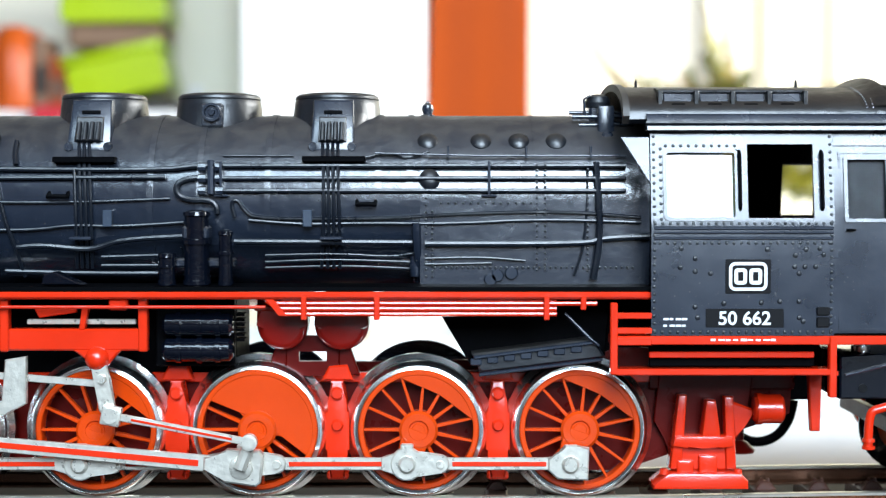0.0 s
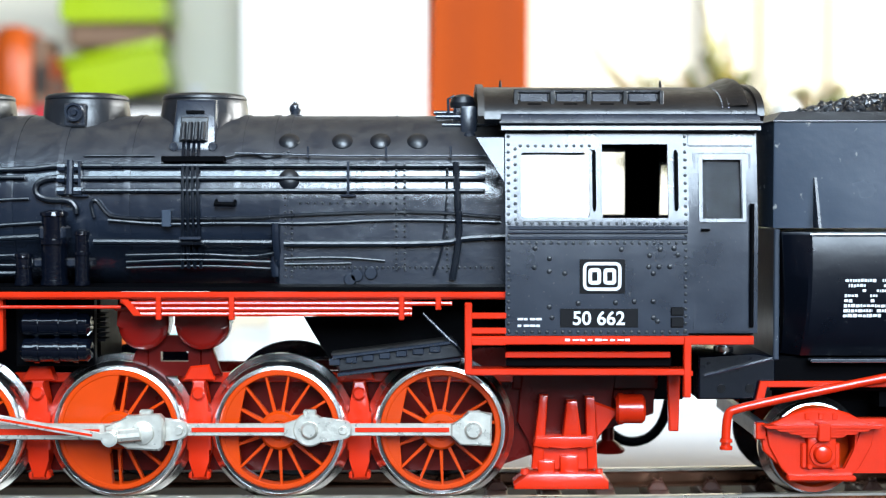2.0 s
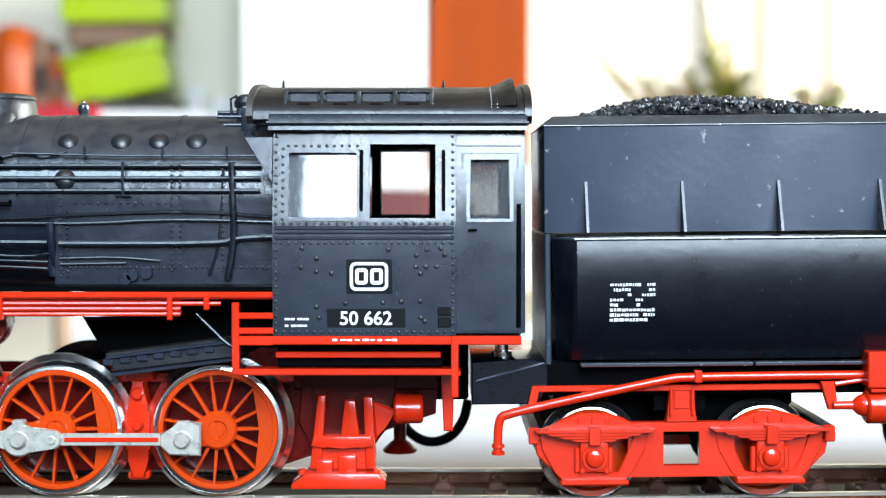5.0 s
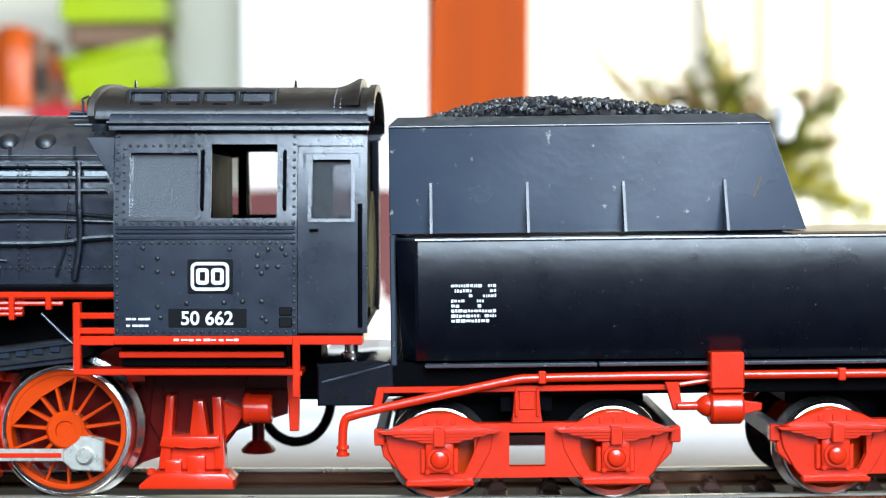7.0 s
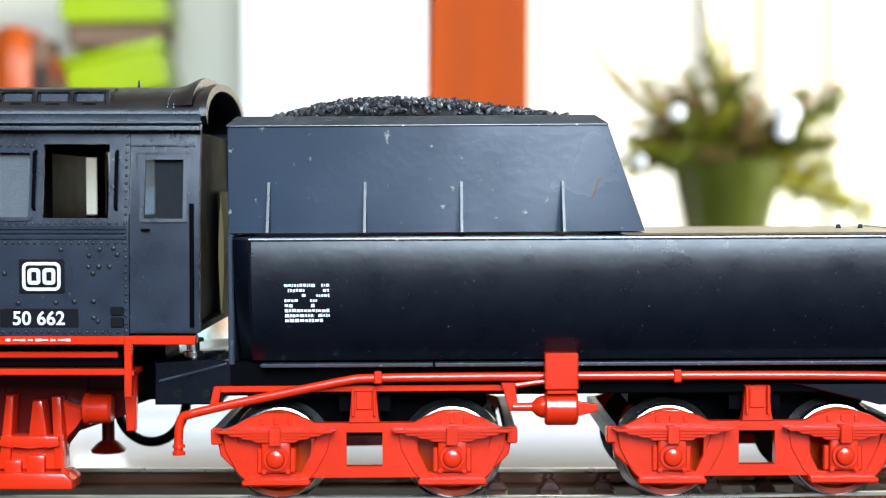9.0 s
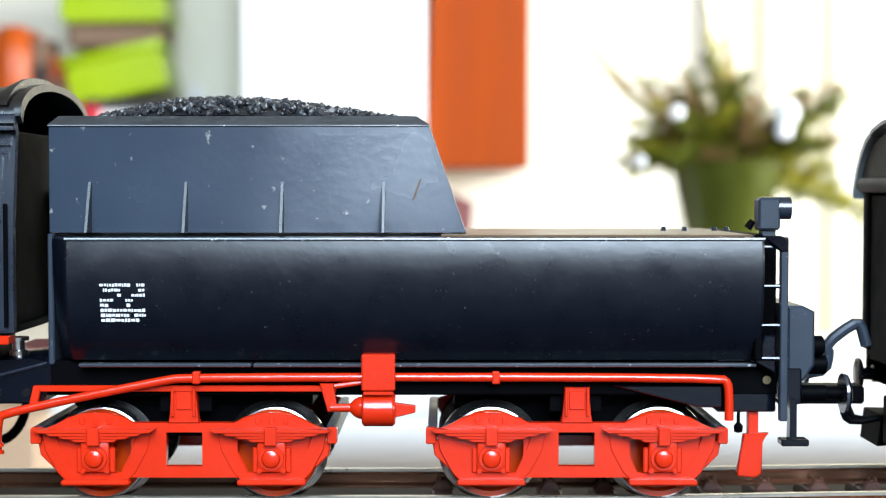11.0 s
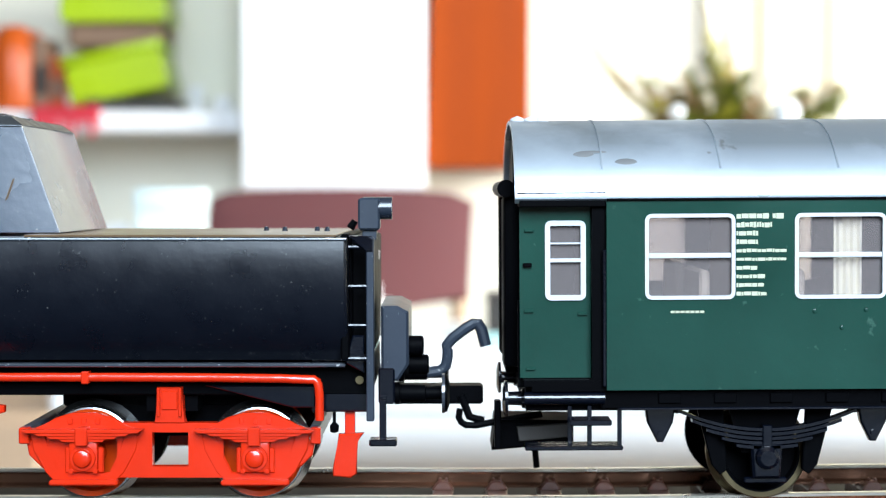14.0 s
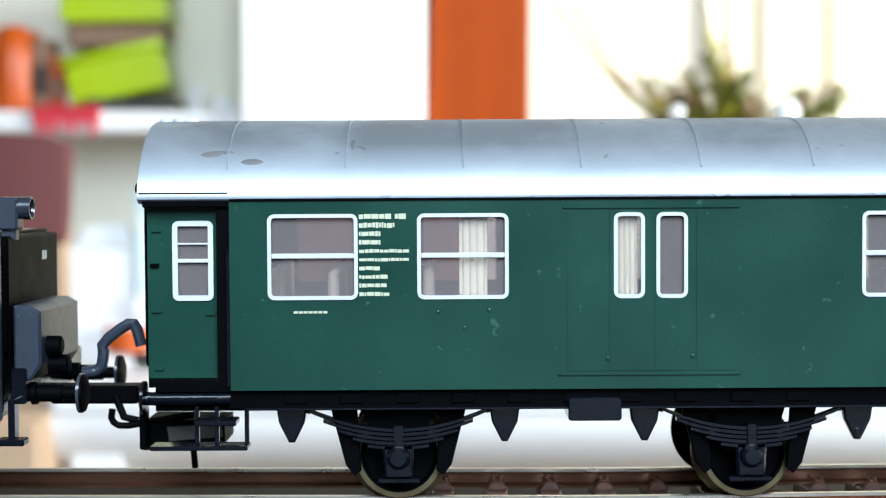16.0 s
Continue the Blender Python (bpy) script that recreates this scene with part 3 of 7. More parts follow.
def sideboard_under_train():
    ob = tagged(thing("train_table", 0, -100, -970), "dark brown wooden table that carries the model track", "table")
    part("tabletop", box(-700, 900, -420, 26, -34, -4.6, 1), BED, ob)
    for x, y in itertools.product((-640, 840), (-380, -20)):
        part("leg", box(x - 25, x + 25, y - 25, y + 25, -970, -34.2, 3), BED, ob)


def railway():
    track = tagged(thing("track", 0, 0, -4.6), "model railway track with steel rails on brown sleepers", "track")
    for y, name in ((-8.7, "rail"), (8.7, "rail")):
        stops = [-600, -100] + [15 + 3 * i for i in range(17)] + [110, 700]
        above = None
        for section, mat, kind in (
            ([(0.25, -0.45), (0.5, -0.38), (0.5, -0.08), (0.38, 0), (-0.38, 0), (-0.5, -0.08), (-0.5, -0.38), (-0.25, -0.45)], RAIL, name),
            ([(-1.0, -2.4), (1.0, -2.4), (1.0, -2.1), (0.25, -1.8), (0.25, -0.7), (0.44, -0.46), (-0.44, -0.46), (-0.25, -0.7), (-0.25, -1.8), (-1.0, -2.1)], RAIL_SIDE, "rail_web"),
        ):
            bm = B()
            rings = [[bm.verts.new((x, y + a, b + rise(x))) for a, b in section] for x in stops]
            n = len(section)
            for p, q in zip(rings, rings[1:]):
                for i in range(n):
                    bm.faces.new((p[i], p[(i + 1) % n], q[(i + 1) % n], q[i]))
            bm.faces.new(rings[0])
            bm.faces.new(rings[-1])
            above = part(kind, bm, mat, above or track)
    mesh = None
    for i in range(-44, 60):
        x = 3.6 + i * 7.0
        z = rise(x)
        if mesh is None:
            bm = box(-1.35, 1.35, -15, 15, -4.5, -2.45, 0.2)
            for s in (-8.7, 8.7):
                for e in (-1.75, 1.75):
                    prism([(-1.45, -2.45), (1.45, -2.45), (0.75, -1.5), (0.45, -1.3), (-0.45, -1.3), (-0.75, -1.5)], s + e - 0.65, s + e + 0.65, 0.12, bm)
                    for d in (-0.42, 0.42):
                        rod((d, s + e, -1.35), (d, s + e, -0.95), 0.26, 0.18, 8, bm)
                box(-1.0, 1.0, s - 2.4, s + 2.4, -2.5, -2.2, 0.1, bm)
            ob = part("sleeper", bm, SLEEPER, track, at=(x, 0, z))
            mesh = ob.data
        else:
            ob = new("sleeper", mesh)
            ob.parent = track
            ob.location = (x * 0.001, 0, (z + 4.6) * 0.001)


sideboard_under_train()
railway()


# ---- the steam locomotive ----
loco = tagged(thing("steam_locomotive", 0, 0, 0), "black model steam locomotive with red frame and spoked red wheels", "locomotive")
RADIUS, PIN, PHASE = 8.15, 3.85, -110.0
DRIVERS = [-60.2, -41.1, -22.0, -2.9, 16.2]


def tilt(x, z):
    """The cab's upper half leans inwards."""
    return max(0.0, z - 32.3) * 0.15


def spokes(wheel, at, r, hub, count, y0, y1, thick):
    for i in range(count):
        a = 2 * math.pi * (i + 0.5) / count
        cos, sin = math.cos(a), math.sin(a)
        pts = [(hub * 0.8, thick), (r, thick * 0.62), (r, -thick * 0.62), (hub * 0.8, -thick)]
        part("spoke", prism([(at[0] + u * cos - v * sin, at[2] + u * sin + v * cos) for u, v in pts], y0, y1, 0.05), WHEEL_RED, wheel)


def crescent(a_mid, spread, r0, r1, n=14):
    """A counterweight: the part of a disc beyond a straight chord, about the angle a_mid."""
    pts = [(r1 * math.cos(a_mid - spread + 2 * spread * i / n), r1 * math.sin(a_mid - spread + 2 * spread * i / n)) for i in range(n + 1)]
    return pts + [(r0 * math.cos(a_mid + b), r0 * math.sin(a_mid + b)) for b in (0.35, 0.0, -0.35)]


def driver(x, heavy):
    """A driving wheelset: spoked red wheels with steel tyres on one axle."""
    c = (x, 0, RADIUS)
    bm = turned([(-10.0, 6.45), (-10.3, 6.5), (-10.38, 6.6), (-10.38, 7.0), (-10.25, 7.14), (-8.6, 7.14), (-8.6, 6.45), (-10.0, 6.45)], (0, 0, 0), "y", 56)
    turned([(-10.65, 0), (-10.65, 0.75), (-10.5, 0.85), (-10.5, 1.05), (-10.8, 1.2), (-10.8, 2.0), (-10.5, 2.3), (-8.8, 2.3), (-8.8, 0)], (0, 0, 0), "y", 28, bm)
    a = radians(-110)
    prism([(math.cos(a) * u - math.sin(a) * v, math.sin(a) * u + math.cos(a) * v) for u, v in ((0, 1.9), (PIN, 1.3), (PIN + 1.2, 0.8), (PIN + 1.2, -0.8), (PIN, -1.3), (0, -1.9))], -10.7, -9.1, 0.15, bm)
    back = radians(60)
    prism(crescent(back, 1.54 if heavy else 0.9, 1.2 if heavy else 5.0, 6.7), -10.3, -9.0, 0.12, bm)
    for v in bm.verts:
        v.co += Vector(c)
    wheel = part("driving_wheel", bm, WHEEL_RED, loco, at=c)
    spokes(wheel, c, 6.6, 2.3, 15, -10.15, -9.3, 0.23)
    tyre = turned([(-10.1, 7.16), (-10.3, 7.2), (-10.22, 7.5), (-9.8, 7.54), (-9.8, 7.62), (-10.08, 7.66), (-9.6, 8.06), (-9.4, 8.13), (-8.3, 8.2), (-8.1, 8.5), (-7.9, 8.85), (-7.5, 8.95), (-7.2, 8.7), (-7.2, 6.6), (-8.6, 6.6), (-8.6, 7.16), (-10.1, 7.16)], c, "y", 72)
    part("tyre", tyre, STEEL, wheel, "bright steel tyre")
    # The far wheel is coloured black to stand for the shade it is in.
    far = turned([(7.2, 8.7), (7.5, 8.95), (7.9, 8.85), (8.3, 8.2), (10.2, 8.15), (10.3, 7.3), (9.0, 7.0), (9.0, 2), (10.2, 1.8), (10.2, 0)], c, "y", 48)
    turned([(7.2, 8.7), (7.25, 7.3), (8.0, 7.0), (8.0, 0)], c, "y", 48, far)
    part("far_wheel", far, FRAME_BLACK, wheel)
    part("axle", rod((x, -9, RADIUS), (x, 9, RADIUS), 1.3), DARK, wheel)
    part("crank_pin", rod((x + PIN * math.cos(a), -10.2, RADIUS + PIN * math.sin(a)), (x + PIN * math.cos(a), -12.0, RADIUS + PIN * math.sin(a)), 0.7), STEEL, wheel)
    return wheel


drivers = [driver(x, i == 2) for i, x in enumerate(DRIVERS)]


def boiler():
    z, r = 35.0, 10.8
    x0, xm, x1 = -86.0, -2.39, 24.29
    bm = turned([(x0 - 1.5, 0), (x0 - 1.5, 3), (x0 - 0.8, 8), (x0, r - 0.2), (x0 + 0.4, r), (xm, r), (xm, 0)], (0, 0, z), "x", 72)
    shell = part("boiler", bm, BLACK, loco, "black boiler barrel with pipes along it")
    for px in (-29, -8.6 - 26.2, -21.0, -8.0, -4.3):
        part("boiler_band", turned([(px, r), (px, r + 0.14), (px + 0.7, r + 0.14), (px + 0.7, r)], (0, 0, z), "x", 72), BLACK, shell)
    arch = [(-r, 25.4)] + [(-r * math.cos(a), z + r * math.sin(a)) for a in (math.pi * i / 36 for i in range(37))] + [(r, 25.4)]
    part("firebox", prism(arch, xm - 0.2, x1, axis="x"), BLACK, loco, "riveted black firebox casing")
    rim = [(-r - 0.12, 25.4)] + [(-(r + 0.12) * math.cos(a), z + (r + 0.12) * math.sin(a)) for a in (math.pi * i / 36 for i in range(37))] + [(r + 0.12, 25.4)]
    for px in (xm - 0.3, 10.69):
        part("firebox_band", prism(rim, px, px + 0.9 if px < 0 else px + 0.25, axis="x"), BLACK, loco)
    part("riveted_seam", studs(line((-1.26, -10.9, 34.01), (-1.26, -10.9, 26.37), 0.65) + line((11.0, -10.9, 39.51), (11.02, -10.9, 27.17), 0.65) + line((11.99, -10.9, 39.51), (12.02, -10.9, 27.17), 0.65) + line((-0.93, -10.9, 27.44), (22.31, -10.9, 27.44), 0.65) + line((16.96, -10.9, 38.98), (17.0, -10.9, 27.04), 0.65) + line((-0.27, -10.9, 35.01), (10.34, -10.9, 35.01), 0.9) + line((-2.0, -10.95, 35.6), (-2.0, -10.95, 26.4), 0.8), 0.18), BLACK_DOME, loco, kind="stuff")


def dome(px, wide, boxed):
    """A steam or sand dome, with flared foot and flat lid."""
    x = px
    r = wide / 2
    top = 48.35
    bm = turned([(41.8, r + 1.9), (43.4, r + 1.1), (44.6, r + 0.5), (45.4, r + 0.18), (top - 1.5, r + 0.05), (top - 0.8, r - 0.05), (top - 0.7, r - 0.12), (top - 0.55, r - 0.02), (top - 0.25, r - 0.12), (top, r - 0.5), (top + 0.12, r - 1.2), (top + 0.12, 0)], (x, 0, 0), "z", 56)
    name = "sand_dome" if boxed else "steam_dome"
    d = part(name, bm, BLACK_DOME, loco)
    if boxed:
        # skirt that narrows from the dome's flanks to the two bolts
        skirt, n = B(), 12
        rows = []
        for k in range(5):
            u = k / 4
            half, z, reach = (r + 0.15) * (1 - u) + 2.7 * u, 46.0 - 4.3 * u, 5.2 + 3.2 * u
            row = []
            for i in range(n + 1):
                v = -1 + 2 * i / n
                row.append(skirt.verts.new((x + half * v, -(reach * (1 - abs(v) ** 3 * (0.75 * (1 - u) + 0.05))), z)))
            rows.append(row)
        for p, q in zip(rows, rows[1:]):
            for i in range(n):
                skirt.faces.new((p[i], p[i + 1], q[i + 1], q[i]))
        edge = [v.co.copy() for v in rows[-1]]
        low = [skirt.verts.new((c.x, c.y + 2.0, c.z - 0.2)) for c in edge]
        for i in range(n):
            skirt.faces.new((rows[-1][i], rows[-1][i + 1], low[i + 1], low[i]))
        part("dome_skirt", skirt, BLACK_DOME, d)
        def lean(bm, low):
            for v in bm.verts:
                v.co.y += (v.co.z - low) * 0.42
            return bm

        part("sand_chute", lean(prism([(x - 2.6, 41.6), (x - 2.0, 41.2), (x + 2.0, 41.2), (x + 2.6, 41.6), (x + 2.4, 47.4), (x - 2.4, 47.4)], -8.9, -4.2, 0.3, seg=2), 41.2), BLACK_CAB, d)
        part("chute_cover", lean(prism([(x - 1.7, 42.3), (x + 1.7, 42.3), (x + 1.6, 45.3), (x - 1.6, 45.3)], -9.2, -8.8, 0.12), 41.2), BLACK_DOME, d)
        part("chute_slot", lean(box(x - 1.1, x + 1.1, -9.1, -8.85, 45.7, 46.1, 0.05), 41.2), DARK, d)
        for k in range(4):
            part("sand_valve", rod((x - 1.15 + 0.76 * k, -9.1, 42.4), (x - 1.15 + 0.76 * k, -8.0, 44.6), 0.33, 0.28, 10), BLACK_DOME, d)
        for s in (-1, 1):
            part("bolt", rod((x + s * 2.3, -9.0, 41.7), (x + s * 2.3, -8.4, 41.7), 0.5, 0.6, 10), BLACK, d)
    else:
        part("flange_plate", box(x - 1.3, x + 1.3, -6.3, -4.0, 44.2, 47.0, 0.2), BLACK, d)
        part("valve_wheel", turned([(-6.9, 0), (-6.9, 0.35), (-6.6, 0.45), (-6.6, 0.75), (-6.9, 0.85), (-6.9, 1.1), (-6.3, 1.15), (-6.3, 0)], (x, 0, 45.9), "y", 20), BLACK_CAB, d)


def boiler_fittings():
    for pts, r in (
        ([(-26.17, -10.41, 39.39), (17.34, -10.41, 39.39), (21.52, -10.41, 39.39)], 0.27),
        ([(-26.1, -10.91, 37.92), (21.47, -10.91, 37.92)], 0.27),
        ([(-26.07, -11.2, 36.46), (21.44, -11.2, 36.46)], 0.27),
        ([(-60.03, -10.49, 39.18), (-50.04, -10.57, 38.98), (-32.78, -10.59, 38.92), (-29.16, -10.41, 39.39), (-27.63, -10.41, 39.39)], 0.3),
        ([(-59.89, -10.91, 37.92), (-32.54, -10.87, 38.05)], 0.25),
        ([(-27.43, -10.91, 37.92), (-29.75, -10.89, 37.99), (-31.25, -11.05, 37.32), (-31.22, -11.25, 36.0), (-29.7, -11.29, 35.34), (-27.25, -11.29, 35.41), (-26.45, -11.39, 34.61), (-26.46, -11.33, 33.82)], 0.34),
        ([(-55.89, -11.09, 35.14), (-43.97, -11.09, 35.07), (-32.05, -11.08, 35.54)], 0.17),
        ([(-24.46, -10.97, 33.35), (-24.9, -11.09, 35.14), (-24.11, -11.08, 35.54), (-23.32, -11.07, 34.21), (-22.15, -10.96, 33.28), (-14.85, -10.94, 33.15), (-5.57, -10.96, 33.28), (2.38, -11.1, 33.82), (14.31, -11.1, 34.08), (23.25, -11.1, 33.35)], 0.2),
        ([(-22.81, -10.92, 33.02), (-16.19, -10.81, 32.48), (-9.55, -10.85, 32.68), (1.06, -11.1, 32.56), (11.0, -11.1, 33.15), (23.26, -11.1, 32.76)], 0.2),
        ([(-24.46, -11.12, 30.5), (-3.58, -11.07, 30.37)], 0.36),
        ([(-2.12, -11.4, 30.25), (16.94, -11.4, 30.25), (18.59, -11.4, 30.91), (24.22, -11.4, 31.11)], 0.36),
        ([(-50.07, -10.82, 29.83), (-47.38, -10.95, 30.1), (-42.79, -10.72, 29.63), (-40.79, -10.76, 29.69), (-37.69, -11.23, 30.77), (-30.04, -11.37, 31.17)], 0.34),
        ([(-56.08, -10.65, 31.88), (-48.11, -10.63, 31.82), (-43.41, -10.81, 32.48), (-38.78, -10.74, 32.22), (-30.45, -10.86, 32.75)], 0.2),
        ([(-20.95, -10.08, 28.87), (-12.27, -10.2, 29.07), (-6.28, -9.95, 28.66), (-3.27, -10.24, 29.14)], 0.14),
        ([(-21.02, -9.52, 28.04), (-13.63, -9.77, 28.39), (-3.28, -9.52, 28.04)], 0.14),
        ([(-21.09, -8.97, 27.34), (-11.67, -9.2, 27.62), (-3.29, -8.85, 27.2)], 0.14),
        ([(-2.12, -11.1, 28.51), (4.38, -11.1, 28.71), (9.68, -11.1, 28.25)], 0.14),
        ([(-2.12, -11.1, 27.85), (5.7, -11.1, 27.98)], 0.14),
        ([(18.0, -10.45, 39.78), (18.24, -11.49, 35.01), (18.45, -11.5, 31.04), (17.61, -11.5, 26.08)], 0.4),
        ([(17.01, -10.35, 38.99), (16.71, -11.1, 30.37), (15.39, -11.1, 26.52)], 0.16),
        ([(-40.27, -10.19, 28.67), (-33.57, -10.32, 28.88)], 0.2),
        ([(-40.45, -9.47, 27.64), (-33.75, -9.47, 27.64)], 0.2),
        ([(-51.93, -9.16, 26.95), (-42.61, -8.9, 26.67), (-33.87, -8.9, 26.67)], 0.3),
        ([(-52.98, -7.76, 43.07), (-52.6, -10.46, 38.99), (-51.63, -11.22, 33.68), (-50.36, -10.3, 29.68), (-49.7, -8.79, 26.26)], 0.22),
        ([(-50.68, -8.29, 42.38), (-50.65, -9.33, 41.01), (-50.27, -10.24, 39.52)], 0.3),
        ([(-9.6, -9.73, 40.33), (-6.28, -9.33, 41.01), (-4.27, -9.8, 40.2), (-1.6, -9.24, 41.14)], 0.14),
        ([(-25.98, -9.46, 40.6), (-17.63, -9.46, 40.6)], 0.12),
    ):
        part("pipe", pipe(pts, r, rounds=2), PIPE, loco)
    for pts in (
        [(-43.28, -8.29, 42.38), (-42.68, -10.84, 38.98), (-42.37, -11.47, 33.69), (-42.8, -9.19, 27.29)], [(-42.68, -8.29, 42.38), (-42.08, -10.84, 38.98), (-41.77, -11.47, 33.69), (-42.19, -9.19, 27.29)],
        [(-42.07, -8.29, 42.38), (-41.48, -10.84, 38.98), (-41.18, -11.47, 33.69), (-41.59, -9.19, 27.29)], [(-43.27, -10.84, 38.98), (-42.96, -11.47, 33.69), (-43.4, -9.19, 27.29)],
        [(-13.71, -8.29, 42.38), (-13.51, -11.0, 38.98), (-13.34, -11.62, 33.69), (-13.68, -9.19, 27.29)], [(-13.11, -8.29, 42.38), (-12.91, -11.0, 38.98), (-12.75, -11.62, 33.69), (-12.95, -9.19, 27.29)],
        [(-12.5, -8.29, 42.38), (-12.31, -11.0, 38.98), (-12.15, -11.62, 33.69), (-12.21, -9.19, 27.29)], [(-14.32, -8.29, 42.38), (-14.04, -11.0, 38.98), (-13.93, -11.62, 33.69), (-14.42, -9.19, 27.29)],
    ):
        part("sand_pipe", pipe(pts, 0.2, rounds=2), PIPE, loco)
    for px in (-42.4, -13.1):
        part("pipe_clamp", box(px - 1.3, px + 1.3, -12.0, -10.6, 30.7, 31.1, 0.1), BLACK_CAB, loco)
    # conduit above the handrail pipes, with its clips and a cross bracket
    part("conduit", pipe([(-8.0, -10.0, 40.9), (-2.0, -9.85, 40.75), (4.0, -9.9, 40.6), (21.6, -9.9, 40.6)], 0.13), BLACK_CAB, loco)
    for px in (0.6, 9.8, 17.4):
        part("conduit_clip", box(px - 0.12, px + 0.12, -10.3, -9.6, 40.3, 41.7, 0.04), BLACK_CAB, loco)
    for px in (-26.0, 5.4):
        part("pipe_bracket", box(px - 0.16, px + 0.16, -11.5, -10.6, 35.9, 39.9, 0.05), BLACK_CAB, loco)
        part("bracket_foot", box(px - 0.9, px + 0.9, -11.4, -10.8, 35.75, 36.05, 0.08), BLACK_CAB, loco)
    for a, b in (((-45.85, -10.07, 40.12), (-38.53, -10.07, 40.12)), ((-16.57, -10.03, 40.19), (-9.12, -10.03, 40.19))):
        part("step_board", box(a[0], b[0], a[1] - 0.8, a[1] + 1.2, a[2] - 0.35, a[2] + 0.35, 0.1), DARK, loco)
    for p in ((-1.82, -7.87, 42.4), (4.51, -7.87, 42.4), (9.03, -7.87, 42.4), (13.47, -7.87, 42.4), (-1.59, -10.53, 37.79)):
        d = Vector((0, p[1], p[2] - 35)).normalized()
        c = Vector(p)
        bm = B()
        for (h0, r0), (h1, r1) in zip(((-0.3, 1.3), (0.05, 1.25), (0.3, 1.0), (0.5, 0.5)), ((0.05, 1.25), (0.3, 1.0), (0.5, 0.5), (0.56, 0.01))):
            rod(c + d * h0, c + d * h1, r0, r1, 18, bm, cap=False)
        bmesh.ops.remove_doubles(bm, verts=bm.verts, dist=0.01)
        part("washout_plug", bm, BLACK_DOME, loco)
    for p, w in (((-45.11, -11.27, 35.8), 2.2), ((-9.0, -11.29, 34.88), 2.2)):
        part("boiler_step", pipe([(p[0] - w / 2, p[1] + 0.9, p[2] + 0.5), (p[0] - w / 2, p[1] - 0.4, p[2]), (p[0] + w / 2, p[1] - 0.4, p[2]), (p[0] + w / 2, p[1] + 0.9, p[2] + 0.5)], 0.28), DARK, loco)
    for p in ((-39.31, -11.26, 33.22), (-15.88, -11.26, 33.22)):
        part("bracket_plate", box(p[0] - 0.55, p[0] + 0.55, p[1] - 0.3, p[1] + 0.9, p[2] - 1.0, p[2] + 1.0, 0.1), GREY_BUNKER, loco)
    for p in ((-27.29, -10.46, 39.25), (-27.23, -10.91, 37.92), (-27.19, -11.2, 36.46)):
        for s in (-1.0, 1.0):
            part("pipe_union", rod((p[0] + s - 0.45, p[1], p[2]), (p[0] + s + 0.45, p[1], p[2]), 0.55, seg=8), BLACK, loco)
    part("manifold", pipe([(-27.27, -10.58, 39.98), (-27.12, -11.65, 36.0)], 0.42), BLACK_CAB, loco)
    part("small_valve", turned([(45.4, 0.9), (45.9, 0.9), (46.0, 0.55), (46.6, 0.75), (47.1, 0.65), (47.4, 0.25), (47.6, 0.2), (47.6, 0)], (-1.9, 0, 0), "z", 16), BLACK, loco)
    # whistle and steam fittings in front of the cab
    x = 18.76
    part("turret_valve", turned([(42.0, 1.2), (43.5, 1.2), (43.8, 0.9), (46.5, 0.9), (46.7, 1.2), (47.3, 1.2), (47.5, 0.5), (48.1, 0.5), (48.1, 0)], (x, -3.2, 0), "z", 16), BLACK, loco)
    for py, w in ((46.0, 3.4), (45.0, 3.0), (44.2, 2.2)):
        part("turret_pipe", rod((x - w, -3.6, py), (x + 4.4, -3.6, py), 0.26), BLACK, loco)
    part("turret_body", box(x - 1.0, x + 1.6, -4.6, -1.5, 43.0, 46.8, 0.3), BLACK, loco)
    part("turret_block", box(18.6, 20.6, -6.6, -3.0, 41.0, 46.7, 0.3, seg=2), BLACK_CAB, loco)
    part("turret_cap", turned([(46.6, 1.5), (47.2, 1.6), (47.9, 1.3), (48.2, 0.7), (48.3, 0)], (18.9, -3.4, 0), "z", 18), BLACK_DOME, loco)
    part("turret_guard", pipe([(17.2, -4.6, 45.6), (17.1, -4.6, 47.6), (17.9, -4.6, 48.0)], 0.16), BLACK_CAB, loco)
    for pz, pr in ((42.9, 0.75), (41.9, 0.8)):
        part("valve_knob", turned([(-7.3, 0), (-7.3, pr * 0.6), (-7.1, pr), (-6.5, pr), (-6.5, 0)], (19.7, 0, pz), "y", 16), BLACK_CAB, loco)
    for pz, a, b in ((45.4, 15.6, 18.7), (44.4, 16.4, 18.7), (45.5, 20.5, 23.2), (44.5, 20.5, 23.0), (43.4, 20.5, 22.0)):
        part("turret_pipe", rod((a, -5.6, pz), (b, -5.6, pz), 0.24, seg=10), BLACK_CAB, loco)
    # feed pump and its cylinders on the running board
    for px, top, low, r, y in ((-28.49, 34.0, 25.6, 1.55, -13.4), (-25.02, 31.8, 25.6, 0.85, -14.4), (-31.81, 29.2, 25.6, 1.0, -14.2)):
        part("pump_cylinder", turned([(low, 0), (low, r * 1.05), (low + 0.5, r * 1.05), (low + 0.55, r * 0.95), (low + (top - low) * 0.55, r * 0.95), (low + (top - low) * 0.56, r * 1.12), (low + (top - low) * 0.62, r * 1.12), (low + (top - low) * 0.63, r * 0.9), (top - 0.5, r * 0.9), (top - 0.4, r * 1.05), (top, r * 1.0), (top + 0.25, r * 0.4), (top + 0.25, 0)], (px, y, 0), "z", 24), FRAME_BLACK, loco)
    part("pump_head", box(-30.07, -26.99, -14.4, -11.5, 30.8, 32.4, 0.25), BLACK, loco)
